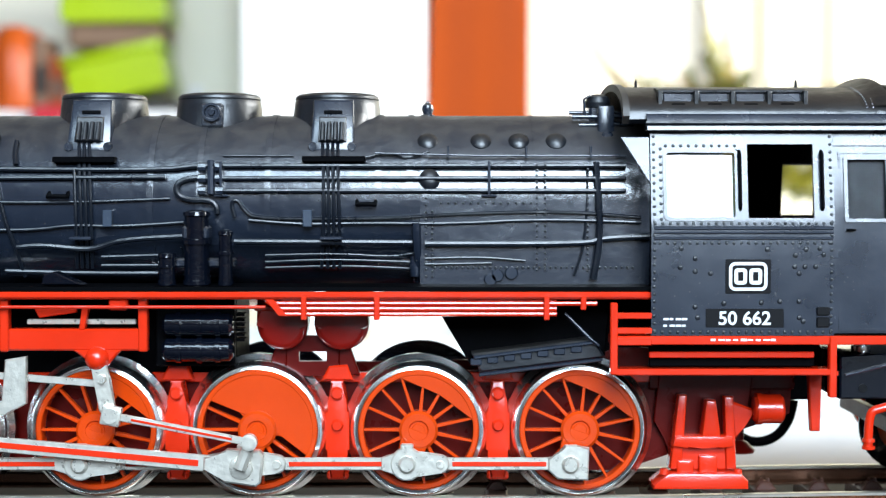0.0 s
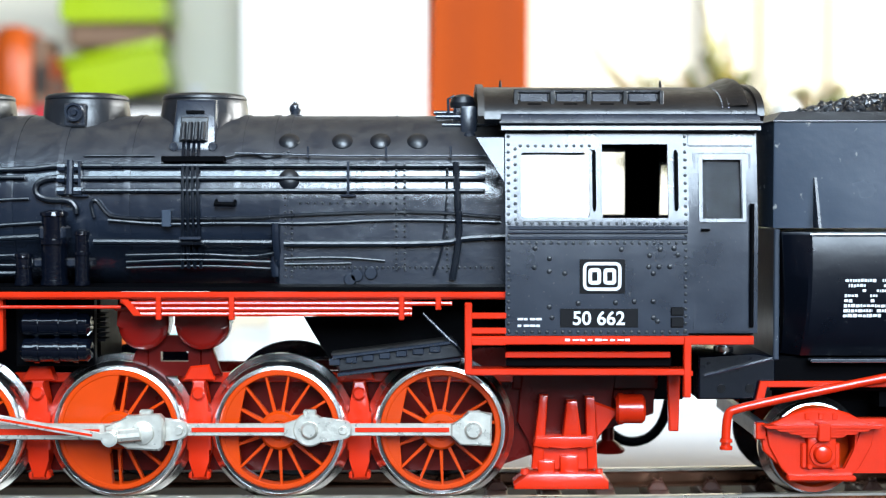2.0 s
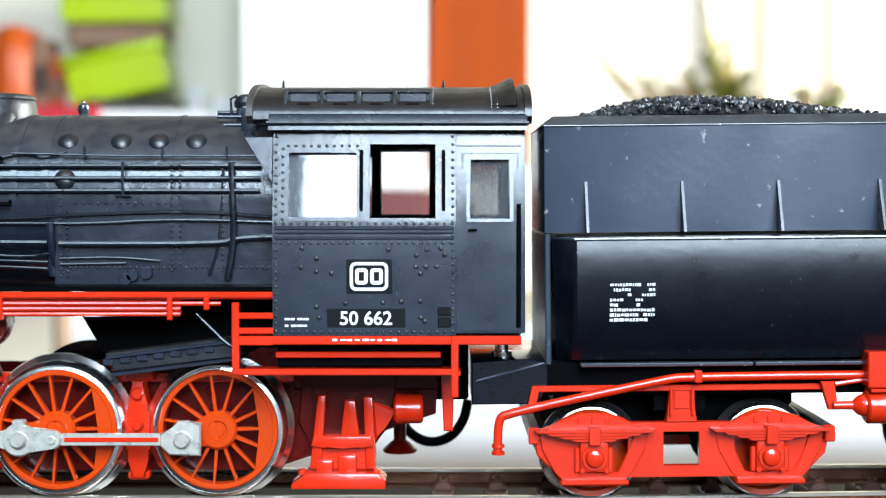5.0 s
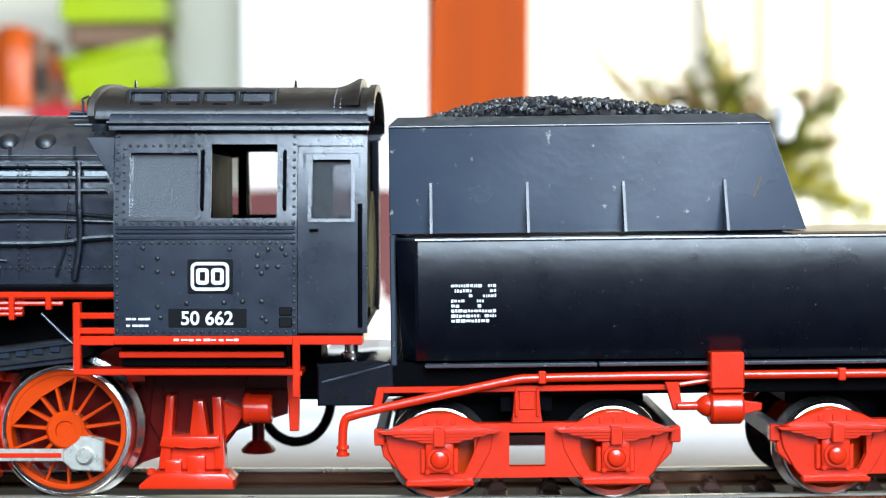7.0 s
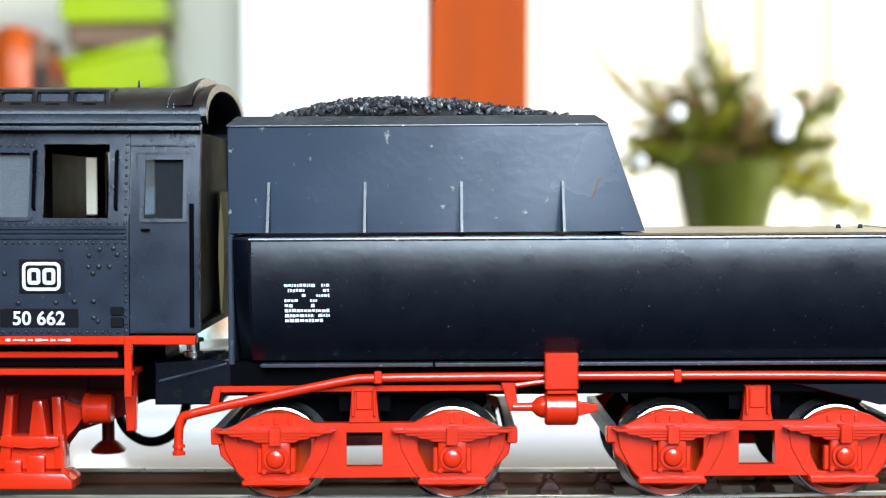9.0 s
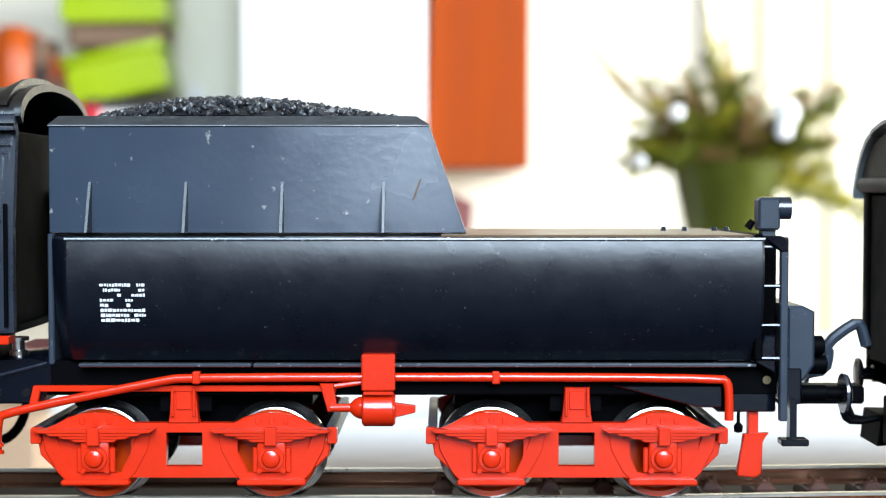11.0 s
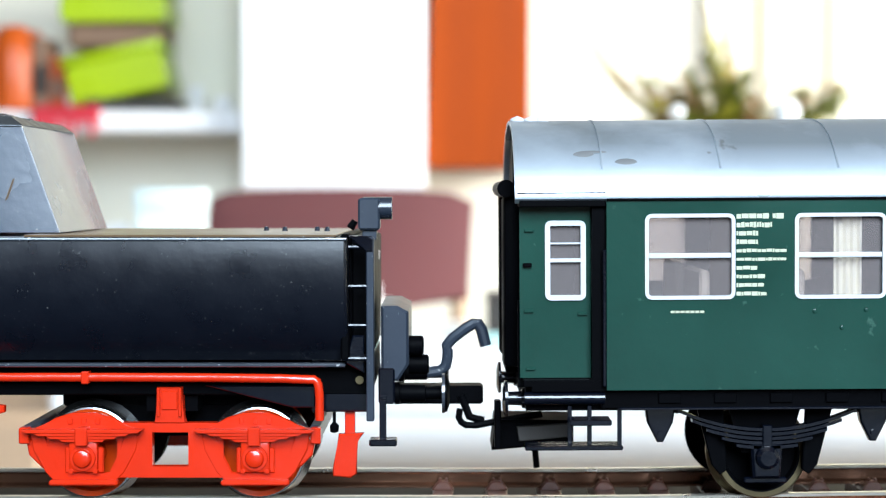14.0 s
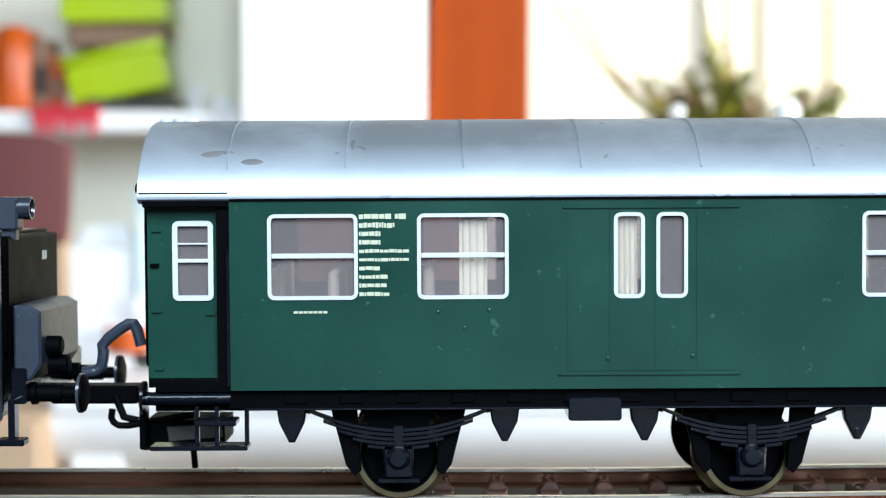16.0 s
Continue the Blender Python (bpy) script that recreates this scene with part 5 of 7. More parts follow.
    lens = [(51.7 + 0.35 * math.sin(math.pi * i / 10), 20.4 + 16.0 * i / 10) for i in range(11)] + [(51.7 - 0.35 * math.sin(math.pi * i / 10), 20.4 + 16.0 * i / 10) for i in range(9, 0, -1)]
    part("canvas_screen", prism(lens, 3.0, 9.0), CANVAS, loco, "tan canvas weather screen")
    # Black sheets added along the far wall stand in for the cab's inner shade.
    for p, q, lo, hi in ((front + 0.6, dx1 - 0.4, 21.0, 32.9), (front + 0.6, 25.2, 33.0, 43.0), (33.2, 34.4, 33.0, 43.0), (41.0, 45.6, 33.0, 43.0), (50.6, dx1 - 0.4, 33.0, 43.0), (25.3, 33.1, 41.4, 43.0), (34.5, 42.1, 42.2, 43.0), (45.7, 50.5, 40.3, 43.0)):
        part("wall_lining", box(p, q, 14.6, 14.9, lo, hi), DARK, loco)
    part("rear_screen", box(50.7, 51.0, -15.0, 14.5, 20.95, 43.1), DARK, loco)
    # Another added black sheet, for the shade under the roof.
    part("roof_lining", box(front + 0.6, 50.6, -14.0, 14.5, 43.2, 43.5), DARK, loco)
    part("firebox_throat", box(17.5, front + 0.4, -6.0, 6.0, 14.0, 25.0, 0.2), DARK, loco)
    # red sill, steps and lettering
    part("cab_sill", box(18.99, dx1, y - 0.05, y + 2.5, 19.0, 20.0, 0.1), RED, loco)
    sill = loco.children[-1]
    for k, px in enumerate((19.37, 44.2)):
        part("step_post", box(px - 0.42, px + 0.42, y - 0.3, y + 0.8, 15.6 if k == 0 else 13.0, 23.8 if k == 0 else 19.9, 0.12), RED, loco)
    for z, a, b in ((22.3, 1086, 1156), (20.6, 1086, 1156), (15.9, 1086, 1476), (19.3, 1086, 1156)):
        part("step_bar", box((a - 784) * 0.0636, (b - 784) * 0.0636, y - 0.25, y + 0.6, z - 0.35, z + 0.35, 0.1), RED, loco)
    part("step_tread", box(19.89, 44.84, y, -12.5, 15.5, 16.0), RED, loco)
    part("inner_rail", box(23.64, 42.61, -15.4, -14.8, 17.3, 18.0, 0.1), RED, loco)
    part("inner_web", box(23.79, 42.87, -14.4, -13.4, 16.2, 18.9, 0.1), DARK, loco)
    # plates
    w = (31.96, 37.08)
    plate = part("emblem_plate", box(w[0], w[1], y - 0.12, y + 0.02, 24.85, 28.7, 0.04), PLATE, loco, "black plate with a white railway emblem")
    part("emblem_ring", frame_ring(32.33, 36.67, 25.15, 28.4, 0.36, 0.7, y - 0.2, y - 0.1), PRINT, plate)
    ex = 34.5
    for dx in (-0.85, 0.85):
        part("emblem_shape", frame_ring(ex + dx - 0.72, ex + dx + 0.72, 25.85, 27.7, 0.42, 0.4, y - 0.19, y - 0.11), PRINT, plate)
    num = part("engine_number_board", box(29.76, 38.59, y - 0.1, y + 0.02, 21.0, 23.1, 0.04), PLATE, loco, "black plate with white numerals")
    nx = 34.15
    words("50 662", nx, 22.05, y - 0.14, 1.6, PRINT, num, "numerals", wide=5.9, bold=0.018)
    for k, (a, b) in enumerate(((1174, 1216), (1174, 1216))):
        for j in range(4):
            x = 24.95 + 0.7 * j
            part("small_print", box(x, x + 0.62 - 0.2 * ((j + k) % 3 == 1), y - 0.06, y + 0.02, 21.8 - 0.75 * k, 22.05 - 0.75 * k), PRINT, loco)
    for j in range(9):
        x = 30.33 + 0.85 * j
        part("small_print", box(x, x + 0.55 + 0.2 * (j % 3 == 1), y - 0.09, y, 19.43 + 0.04 * (j % 2), 19.65 + 0.05 * (j % 4 == 0)), PRINT, sill)
    for za, zb in ((21.0, 22.15), (22.35, 23.3)):
        part("lamp_bracket", box(42.28, 43.75, y - 0.25, y + 0.02, za, zb, 0.1), PLATE, loco)


running_gear()
cab()


# ---- rods ----
def boss(bm, x, z, y0, y1, kind):
    if kind == "end":
        prism([(x - 1.5, z - 1.75), (x + 2.1, z - 1.9), (x + 2.2, z + 1.9), (x + 0.9, z + 1.9), (x + 0.8, z + 2.25), (x - 0.6, z + 2.2), (x - 1.2, z + 1.2), (x - 2.6, z + 0.7), (x - 2.6, z - 0.7)], y0, y1, 0.18, bm)
    else:
        eye = [(x + 1.95 * math.cos(a), z + 1.95 * math.sin(a)) for a in (radians(38 + 284 * i / 18) for i in range(19))]
        ear = [(x + 3.9 + 1.1 * math.cos(a), z + 1.1 * math.sin(a)) for a in (radians(-100 + 200 * i / 8) for i in range(9))]
        prism(eye + ear, y0, y1, 0.18, bm)
        box(x - 0.75, x + 0.75, y0, y1, z + 1.6, z + 2.35, 0.15, bm)
        prism([(x - 1.2, z + 1.3), (x - 3.0, z + 0.72), (x - 3.0, z - 0.72), (x - 1.2, z - 1.3)], y0 + 0.15, y1, 0.1, bm)
    return bm


def coupling_rod():
    z0 = RADIUS
    bm = B()
    xs = DRIVERS
    for a, b in zip(xs, xs[1:]):
        box(a + 1.5, b - 1.5, -12.7, -12.1, z0 - 0.72, z0 + 0.72, 0.1, bm)
    ob = part("coupling_rod", bm, ROD_STEEL, loco, "bright metal side rod with red inlay", at=(0, 0, z0))
    for i, x in enumerate(xs):
        part("rod_end", boss(B(), x, z0, -13.0, -11.9, "end" if i == 4 else "mid"), ROD_STEEL, ob)
        part("pin_cap", turned([(-13.6, 0), (-13.6, 0.75), (-13.3, 1.0), (-12.9, 1.05), (-12.9, 0)], (x, 0, z0), "y", 20), ROD_STEEL, ob)
        if i < 4:
            part("joint_pin", turned([(-13.3, 0), (-13.3, 0.45), (-12.9, 0.55), (-12.9, 0)], (x + 3.9, 0, z0), "y", 14), ROD_STEEL, ob)
    for a, b in zip(xs, xs[1:]):
        part("red_inlay", box(a + 5.3, b - 2.8, -12.78, -12.6, z0 - 0.27, z0 + 0.27, 0.04), RED, ob)
    return ob


MAIN = 46.0


def main_rod():
    z0 = RADIUS
    x = DRIVERS[2]
    bm = prism([(x - MAIN, z0 - 0.75), (x - 3, z0 - 0.95), (x - 3, z0 + 0.95), (x - MAIN, z0 + 0.75)], -14.5, -13.8, 0.1)
    ob = part("main_rod", bm, ROD_STEEL, loco, "bright metal connecting rod with red inlay", at=(x, 0, z0))
    part("big_end", prism([(x - 4.4, z0 + 0.8), (x - 2.8, z0 + 1.0), (x - 1.9, z0 + 1.9), (x + 1.9, z0 + 2.1), (x + 2.4, z0 + 1.6), (x + 2.4, z0 - 1.6), (x + 1.9, z0 - 2.1), (x - 1.9, z0 - 1.9), (x - 2.8, z0 - 1.0), (x - 4.4, z0 - 0.8)], -14.9, -13.3, 0.22), ROD_STEEL, ob)
    part("big_end_cap", turned([(-15.5, 0), (-15.5, 0.6), (-15.2, 1.3), (-14.8, 1.4), (-14.8, 0)], (x, 0, z0), "y", 22), ROD_STEEL, ob)
    part("red_inlay", prism([(x - MAIN + 2, z0 - 0.3), (x - 5, z0 - 0.36), (x - 5, z0 + 0.36), (x - MAIN + 2, z0 + 0.3)], -14.58, -14.4), RED, ob)
    return ob


CRANK, CRANK_TURN = 0.45, 0.0
LINK_AT, LINK_LONG = (-39.38, 16.1), 5.5
ECCENTRIC = 16.1


def return_crank():
    """The return crank sits fast on the driving pin; its rod works the link."""
    x, z = DRIVERS[2], RADIUS
    a, b = radians(PHASE), radians(PHASE + CRANK_TURN)
    p, q = (x + PIN * math.cos(a), z + PIN * math.sin(a)), (x + CRANK * math.cos(b), z + CRANK * math.sin(b))
    bm = pipe([(p[0], -15.7, p[1]), (q[0], -15.7, q[1])], 0.75, seg=10)
    rod((q[0], -15.2, q[1]), (q[0], -17.0, q[1]), 0.75, seg=14, bm=bm)
    return part("return_crank", bm, ROD_STEEL, loco, at=(x, 0, z))


def eccentric_rod():
    x, z = -20.0, 10.0
    bm = box(x - ECCENTRIC + 1.0, x - 0.7, -16.5, -16.0, z - 0.42, z + 0.42, 0.08)
    rod((x, -16.8, z), (x, -15.8, z), 0.95, seg=14, bm=bm)
    rod((x - ECCENTRIC, -16.9, z), (x - ECCENTRIC, -15.6, z), 0.9, seg=14, bm=bm)
    box(x - ECCENTRIC - 1.1, x - ECCENTRIC + 1.2, -16.75, -15.7, z - 1.15, z + 1.15, 0.25, bm, seg=2)
    ob = part("eccentric_rod", bm, ROD_STEEL, loco, "slim bright metal eccentric rod", at=(x, 0, z))
    part("red_inlay", box(x - ECCENTRIC + 2.4, x - 2.0, -16.58, -16.4, z - 0.13, z + 0.13), RED, ob)
    return ob


def expansion_link():
    x, z = LINK_AT
    poly = [(x - 0.8, z + 1.4), (x + 0.8, z + 1.5), (x + 0.9, z - 1.5), (x + 0.4, z - 4.4), (x + 1.0, z - LINK_LONG - 0.6), (x - 0.8, z - LINK_LONG - 0.7), (x - 1.3, z - 4.6), (x - 1.0, z - 1.5)]
    ob = part("expansion_link", prism(poly, -15.8, -15.0, 0.15), ROD_STEEL, loco, "bright metal curved valve link", at=(x, 0, z))
    part("link_pin", turned([(-16.3, 0), (-16.3, 0.5), (-15.7, 0.6), (-15.7, 0)], (x, 0, z - 1.2), "y", 14), ROD_STEEL, ob)
    return ob


side_rod, drive_rod, crank_arm, thin_rod, valve_link = coupling_rod(), main_rod(), return_crank(), eccentric_rod(), expansion_link()


# ---- the tender ----
TB = 60.84
tender = tagged(thing("tender", TB, 0, 0), "black half-tub tender with coal load and red bogies", "tender")
SMALL = 5.45
WHEELS_SMALL = []


def tub_section():
    """One half of the tub, seen along the track: (y, z) from the deck down to the keel."""
    pts = [(-12.0, 31.2), (-16.5, 31.1), (-17.0, 30.9), (-17.12, 30.2), (-17.27, 29.1), (-17.35, 27.6)]
    for i in range(1, 13):
        a = radians(90 * i / 12 * 0.62)
        pts.append((-17.35 + 9.0 * (1 - math.cos(a)), 27.6 - 13.0 * math.sin(a)))
    return pts


def tender_body():
    xf, xg, xr = 58.34, 55.72, 137.4
    half = tub_section()
    loop = half + [(-y, z) for y, z in half[::-1]]
    bm = B()
    rings = []
    for x, k in ((xg, 0.80), (xf - 0.4, 0.985), (xf, 1.0), (xr - 0.3, 1.0), (xr, 0.985)):
        rings.append([bm.verts.new((x + (0.6 * (31.6 - z) / 15 if x == xg else 0), y * k, z)) for y, z in loop])
    n = len(loop)
    for a, b in zip(rings, rings[1:]):
        for i in range(n):
            bm.faces.new((a[i], a[(i + 1) % n], b[(i + 1) % n], b[i]))
    bm.faces.new(rings[0])
    bm.faces.new(rings[-1])
    part("tub", bm, BLACK_TUB, tender, "glossy black rounded water tub", angle=25)
    low = 27.6 - 13.0 * math.sin(radians(90 * 0.62))
    # The deck's brown is the background's reflection, put into its colour.
    part("deck", box(100.73, xr - 1.2, -16.6, 16.2, 31.15, 31.45, 0.1), BRASSY_DECK, tender, "worn tank deck with painted brown reflection")
    part("deck_rim", rod((xf - 0.3, -17.0, 30.95), (xr, -17.0, 30.95), 0.22, seg=8), WORN, tender)
    ye = -17.35 + 9.0 * (1 - math.cos(radians(90 * 0.62)))
    for a, b in ((xf + 0.6, -42.0 + TB + 60.0), (-41.8 + TB + 60.0, xr - 0.3)):
        part("bottom_lip", box(a, b, ye - 1.2, ye + 0.4, low - 0.72, low - 0.3, 0.1), WORN, tender)
    for p in ((127.28, -8), (129.6, -9), (133.35, -8), (134.63, -9)):
        part("deck_bolt", rod((p[0], p[1], 31.7), (p[0], p[1], 32.2), 0.35, 0.25, 8), BLACK_CAB, tender)
    # coal bunker, set in from the tub's side
    a, b, c = 54.98, 99.36, 103.69
    zt, zb = 44.08, 31.6
    bm = B()
    y = 12.0
    lower = [(a, -y), (c, -y), (c, y), (a, y)]
    upper = [(a, -y), (b, -y), (b, y), (a, y)]
    lo = [bm.verts.new((p[0], p[1], zb)) for p in lower]
    hi = [bm.verts.new((p[0], p[1], zt)) for p in upper]
    for i in range(4):
        bm.faces.new((lo[i], lo[(i + 1) % 4], hi[(i + 1) % 4], hi[i]))
    bm.faces.new(hi)
    bm.faces.new(lo)
    bmesh.ops.bevel(bm, geom=[e for e in bm.edges if abs(e.verts[0].co.z - e.verts[1].co.z) > 3], offset=0.25, segments=2, affect="EDGES", profile=0.5)
    part("bunker", bm, GREY_BUNKER, tender, "dust-speckled dark grey coal bunker")
    zl = 45.18
    rimlo = [(a - 0.1, -y - 0.1), (b + 0.1, -y - 0.1), (b + 0.1, y + 0.1), (a - 0.1, y + 0.1)]
    rim = B()
    l1 = [rim.verts.new((p[0], p[1], zt + 0.02)) for p in rimlo]
    l2 = [rim.verts.new((p[0] + (1.2 if p[0] < a + 1 else -1.6), p[1] * 0.95, zl)) for p in rimlo]
    l3 = [rim.verts.new((v.co.x + (1.2 if v.co.x < a + 2 else -0.9), v.co.y * 0.9, zl - 0.4)) for v in l2]
    for p, q in ((l1, l2), (l2, l3)):
        for i in range(4):
            rim.faces.new((p[i], p[(i + 1) % 4], q[(i + 1) % 4], q[i]))
    rim.faces.new(l3)
    rim.faces.new(l1)
    part("bunker_rim", rim, BLACK_ROOF, tender, "black sloping bunker edge")
    part("bunker_edge", rod((a, -y - 0.08, zt - 0.05), (b, -y - 0.08, zt - 0.05), 0.11, seg=8), WORN, tender, "bright worn bunker edge")
    for x in (59.85, 71.05, 82.25, 94.04):
        part("gusset", prism([(-12.0, 37.5), (-12.35, 37.5), (-14.6, 31.65), (-12.0, 31.65)], x - 0.16, x + 0.16, axis="x"), BLACK_TUB, tender)
    part("front_plate", box(a, a + 0.7, -12.8, 12.8, 16.2, 31.5, 0.15), GREY_IRON, tender)
    part("dust_mark", prism([(97.32, 35.34), (97.65, 35.54), (98.48, 37.91), (98.22, 37.78)], -12.06, -12.02), BRASSY_DECK, tender, "faint rusty scratch")
    # coal heap
    rnd = random.Random(7)
    x0, x1 = 59.5, 97.85
    xm, w = 72.87, x1 - x0

    def height(x, yy):
        u = (x - xm) / (xm - x0 + 2) if x < xm else (x - xm) / (x1 - xm + 1)
        return zl - 0.8 + 3.2 * max(0.0, 1 - u * u) ** 1.15 * max(0.0, 1 - (yy / 11.5) ** 2) ** 0.5

    bm = B()
    g = [[bm.verts.new((x0 + w * i / 40, -10.4 + 20.8 * j / 12, height(x0 + w * i / 40, -10.4 + 20.8 * j / 12) - 0.35)) for j in range(13)] for i in range(41)]
    for i in range(40):
        for j in range(12):
            bm.faces.new((g[i][j], g[i + 1][j], g[i + 1][j + 1], g[i][j + 1]))
    part("coal_bed", bm, COAL, tender)
    ico = bmesh.new()
    bmesh.ops.create_icosphere(ico, subdivisions=1, radius=1.0)
    base = np.array([v.co[:] for v in ico.verts])
    faces = np.array([[v.index for v in f.verts] for f in ico.faces])
    ico.free()
    vs, fs = [], []
    for k in range(1500):
        x, yy = rnd.uniform(x0, x1), rnd.uniform(-10.6, 8)
        s = rnd.uniform(0.22, 0.62)
        m = np.array(Euler([rnd.uniform(0, 6) for _ in range(3)]).to_matrix())
        pts = (base * np.array([s * rnd.uniform(0.7, 1.4), s * rnd.uniform(0.7, 1.3), s * rnd.uniform(0.5, 1.0)]) * (0.8 + 0.4 * np.random.rand(12, 1))) @ m.T
        fs.append(faces + 12 * k)
        vs.append(pts + np.array([x, yy, height(x, yy) + rnd.uniform(-0.1, 0.25)]))
    mesh = bpy.data.meshes.new("coal")
    base_at = np.array(ORIGIN[tender.name][:])
    mesh.from_pydata(((np.concatenate(vs) - base_at) * 0.001).tolist(), [], np.concatenate(fs).tolist())
    mesh.materials.append(COAL)
    coal = new("coal", mesh)
    coal.parent = tender
    tagged(coal, "loose glossy lumps of black coal", kind="stuff")
    # lettering as bars
    tx, ty = 62.05, 25.78
    for r, runs in enumerate((((0, 3.6), (4.2, 5.2)), ((0.4, 2.4), (4.4, 5.2)), ((2.0, 2.5), (3.6, 5.2)), ((0, 1.6), (2.9, 3.8)), ((0, 1.0), (3.0, 3.5)), ((0, 5.2),), ((0, 3.4), (3.8, 5.2)), ((0, 4.4),))):
        for p, q in runs:
            x = p
            while x < q - 0.05:
                e = min(q, x + rnd.uniform(0.2, 0.6))
                zz = ty - 0.58 * r
                yy = -17.35 + (9.0 * (1 - math.cos(math.asin(min(1, (27.6 - zz) / 13.0)))) if zz < 27.6 else 0)
                part("print_bar", box(tx + x, tx + e - 0.1, yy - 0.08, yy + 0.05, zz - rnd.uniform(0.12, 0.19), zz + rnd.uniform(0.12, 0.2)), PRINT, tender)
                x = e


def tender_frame():
    xa, xb = 46.32, 138.0
    part("frame_beam", box(xa + 8, xb + 2, -12.5, 12.5, 12.6, 16.6, 0.2), DARK, tender)
    part("drag_box", prism([(xa, 16.7), (xa + 6.5, 16.9), (xa + 9, 16.6), (xa + 9, 13.5), (xa + 7.6, 11.6), (xa, 11.6)], -12.6, 12.6, 0.2), FRAME_BLACK, tender)
    part("drag_rib", rod((xa + 0.6, -12.8, 14.4), (xa + 8.5, -12.8, 16.4), 0.2, seg=6), BLACK_CAB, tender)
    for px in (48.98, 52.27):
        part("bolt_hole", rod((px, -12.75, 12.9), (px, -12.6, 12.9), 0.5), PLATE, tender)
    part("coupler_pin", turned([(16.8, 1.2), (17.4, 1.2), (17.5, 0.8), (18.6, 0.8), (18.6, 1.3), (19.0, 1.3), (19.0, 0)], (50.07, -8, 0), "z", 16), STEEL, tender)
    part("rear_gusset", prism([(120.57, 13.8), (133.48, 13.8), (133.48, 11.2), (130.83, 11.2)], -13.0, -11.6, 0.15), FRAME_BLACK, tender)
    part("rear_block", box(132.88, 139.87, -12.4, 12.4, 10.6, 17.4, 0.2), FRAME_BLACK, tender)
    # red piping
    y = -14.0
    part("long_pipe", pipe([(49.24, y, 6.34), (49.38, y, 10.03), (50.23, y, 10.76), (68.42, y, 14.5), (71.36, y, 14.9), (133.22, y, 14.9), (134.07, y, 14.11), (134.08, y, 9.9)], 0.52, seg=12, rounds=2), RED, tender, "red brake pipe along the frame")
    part("pipe_foot", turned([(6.0, 0), (6.0, 0.75), (6.35, 0.75), (6.4, 0.5), (6.8, 0.5), (6.85, 0.75), (7.2, 0.7), (7.2, 0)], (49.31, y, 0), "z", 14), RED, tender)
    for px in (72.47, 107.06):
        part("pipe_clip", box(px - 0.45, px + 0.45, y - 0.7, y + 0.6, 14.17, 15.62, 0.12), RED, tender)
    ra, rb = 53.34, 88.54
    part("lower_rail", box(ra, rb, -13.4, -12.8, 13.12, 13.84, 0.1), RED, tender)
    part("rail_end", prism([(ra, 13.78), (ra + 0.9, 13.78), (ra + 0.4, 11.2), (ra - 0.6, 11.2)], -13.5, -12.8, 0.08), RED, tender)
    bx0, bx1 = 91.62, 95.46
    box_part = part("brake_distributor", box(bx0, bx1, -16.2, -13.2, 13.59, 17.76, 0.15), RED, tender)
    part("distributor_barrel", turned([(0, 0), (0, 1.7), (0.25, 2.0), (bx1 - bx0 - 0.3, 2.0), (bx1 - bx0, 1.7), (bx1 - bx0, 0)], (bx0, -14.6, 11.3), "x", 28), RED, box_part)
    part("distributor_band", box(bx0 + 0.2, bx1 - 0.2, -16.5, -14, 13.13, 13.52, 0.08), RED, box_part)
    part("distributor_neck", turned([(-3.6, 0), (-3.6, 0.45), (-1.4, 0.5), (-0.9, 1.0), (-0.4, 1.25), (0, 1.3), (0, 0)], (bx0, -14.6, 11.44), "x", 18), RED, box_part)
    part("distributor_fork", prism([(bx1 - 0.1, 12.0), (bx1 + 2.3, 11.68), (bx1 + 2.3, 10.89), (bx1 - 0.1, 10.29)], -14.8, -13.8, 0.12), RED, box_part)
    part("hanger", prism([(86.68, 14.17), (88.32, 14.17), (88.6, 11.27), (89.59, 10.88), (87.62, 10.88)], -14.2, -13.2, 0.1), RED, tender)
    part("thin_link", rod((88.37, -14.0, 13.84), (92.09, -14.0, 14.37), 0.3, seg=8), RED, tender)


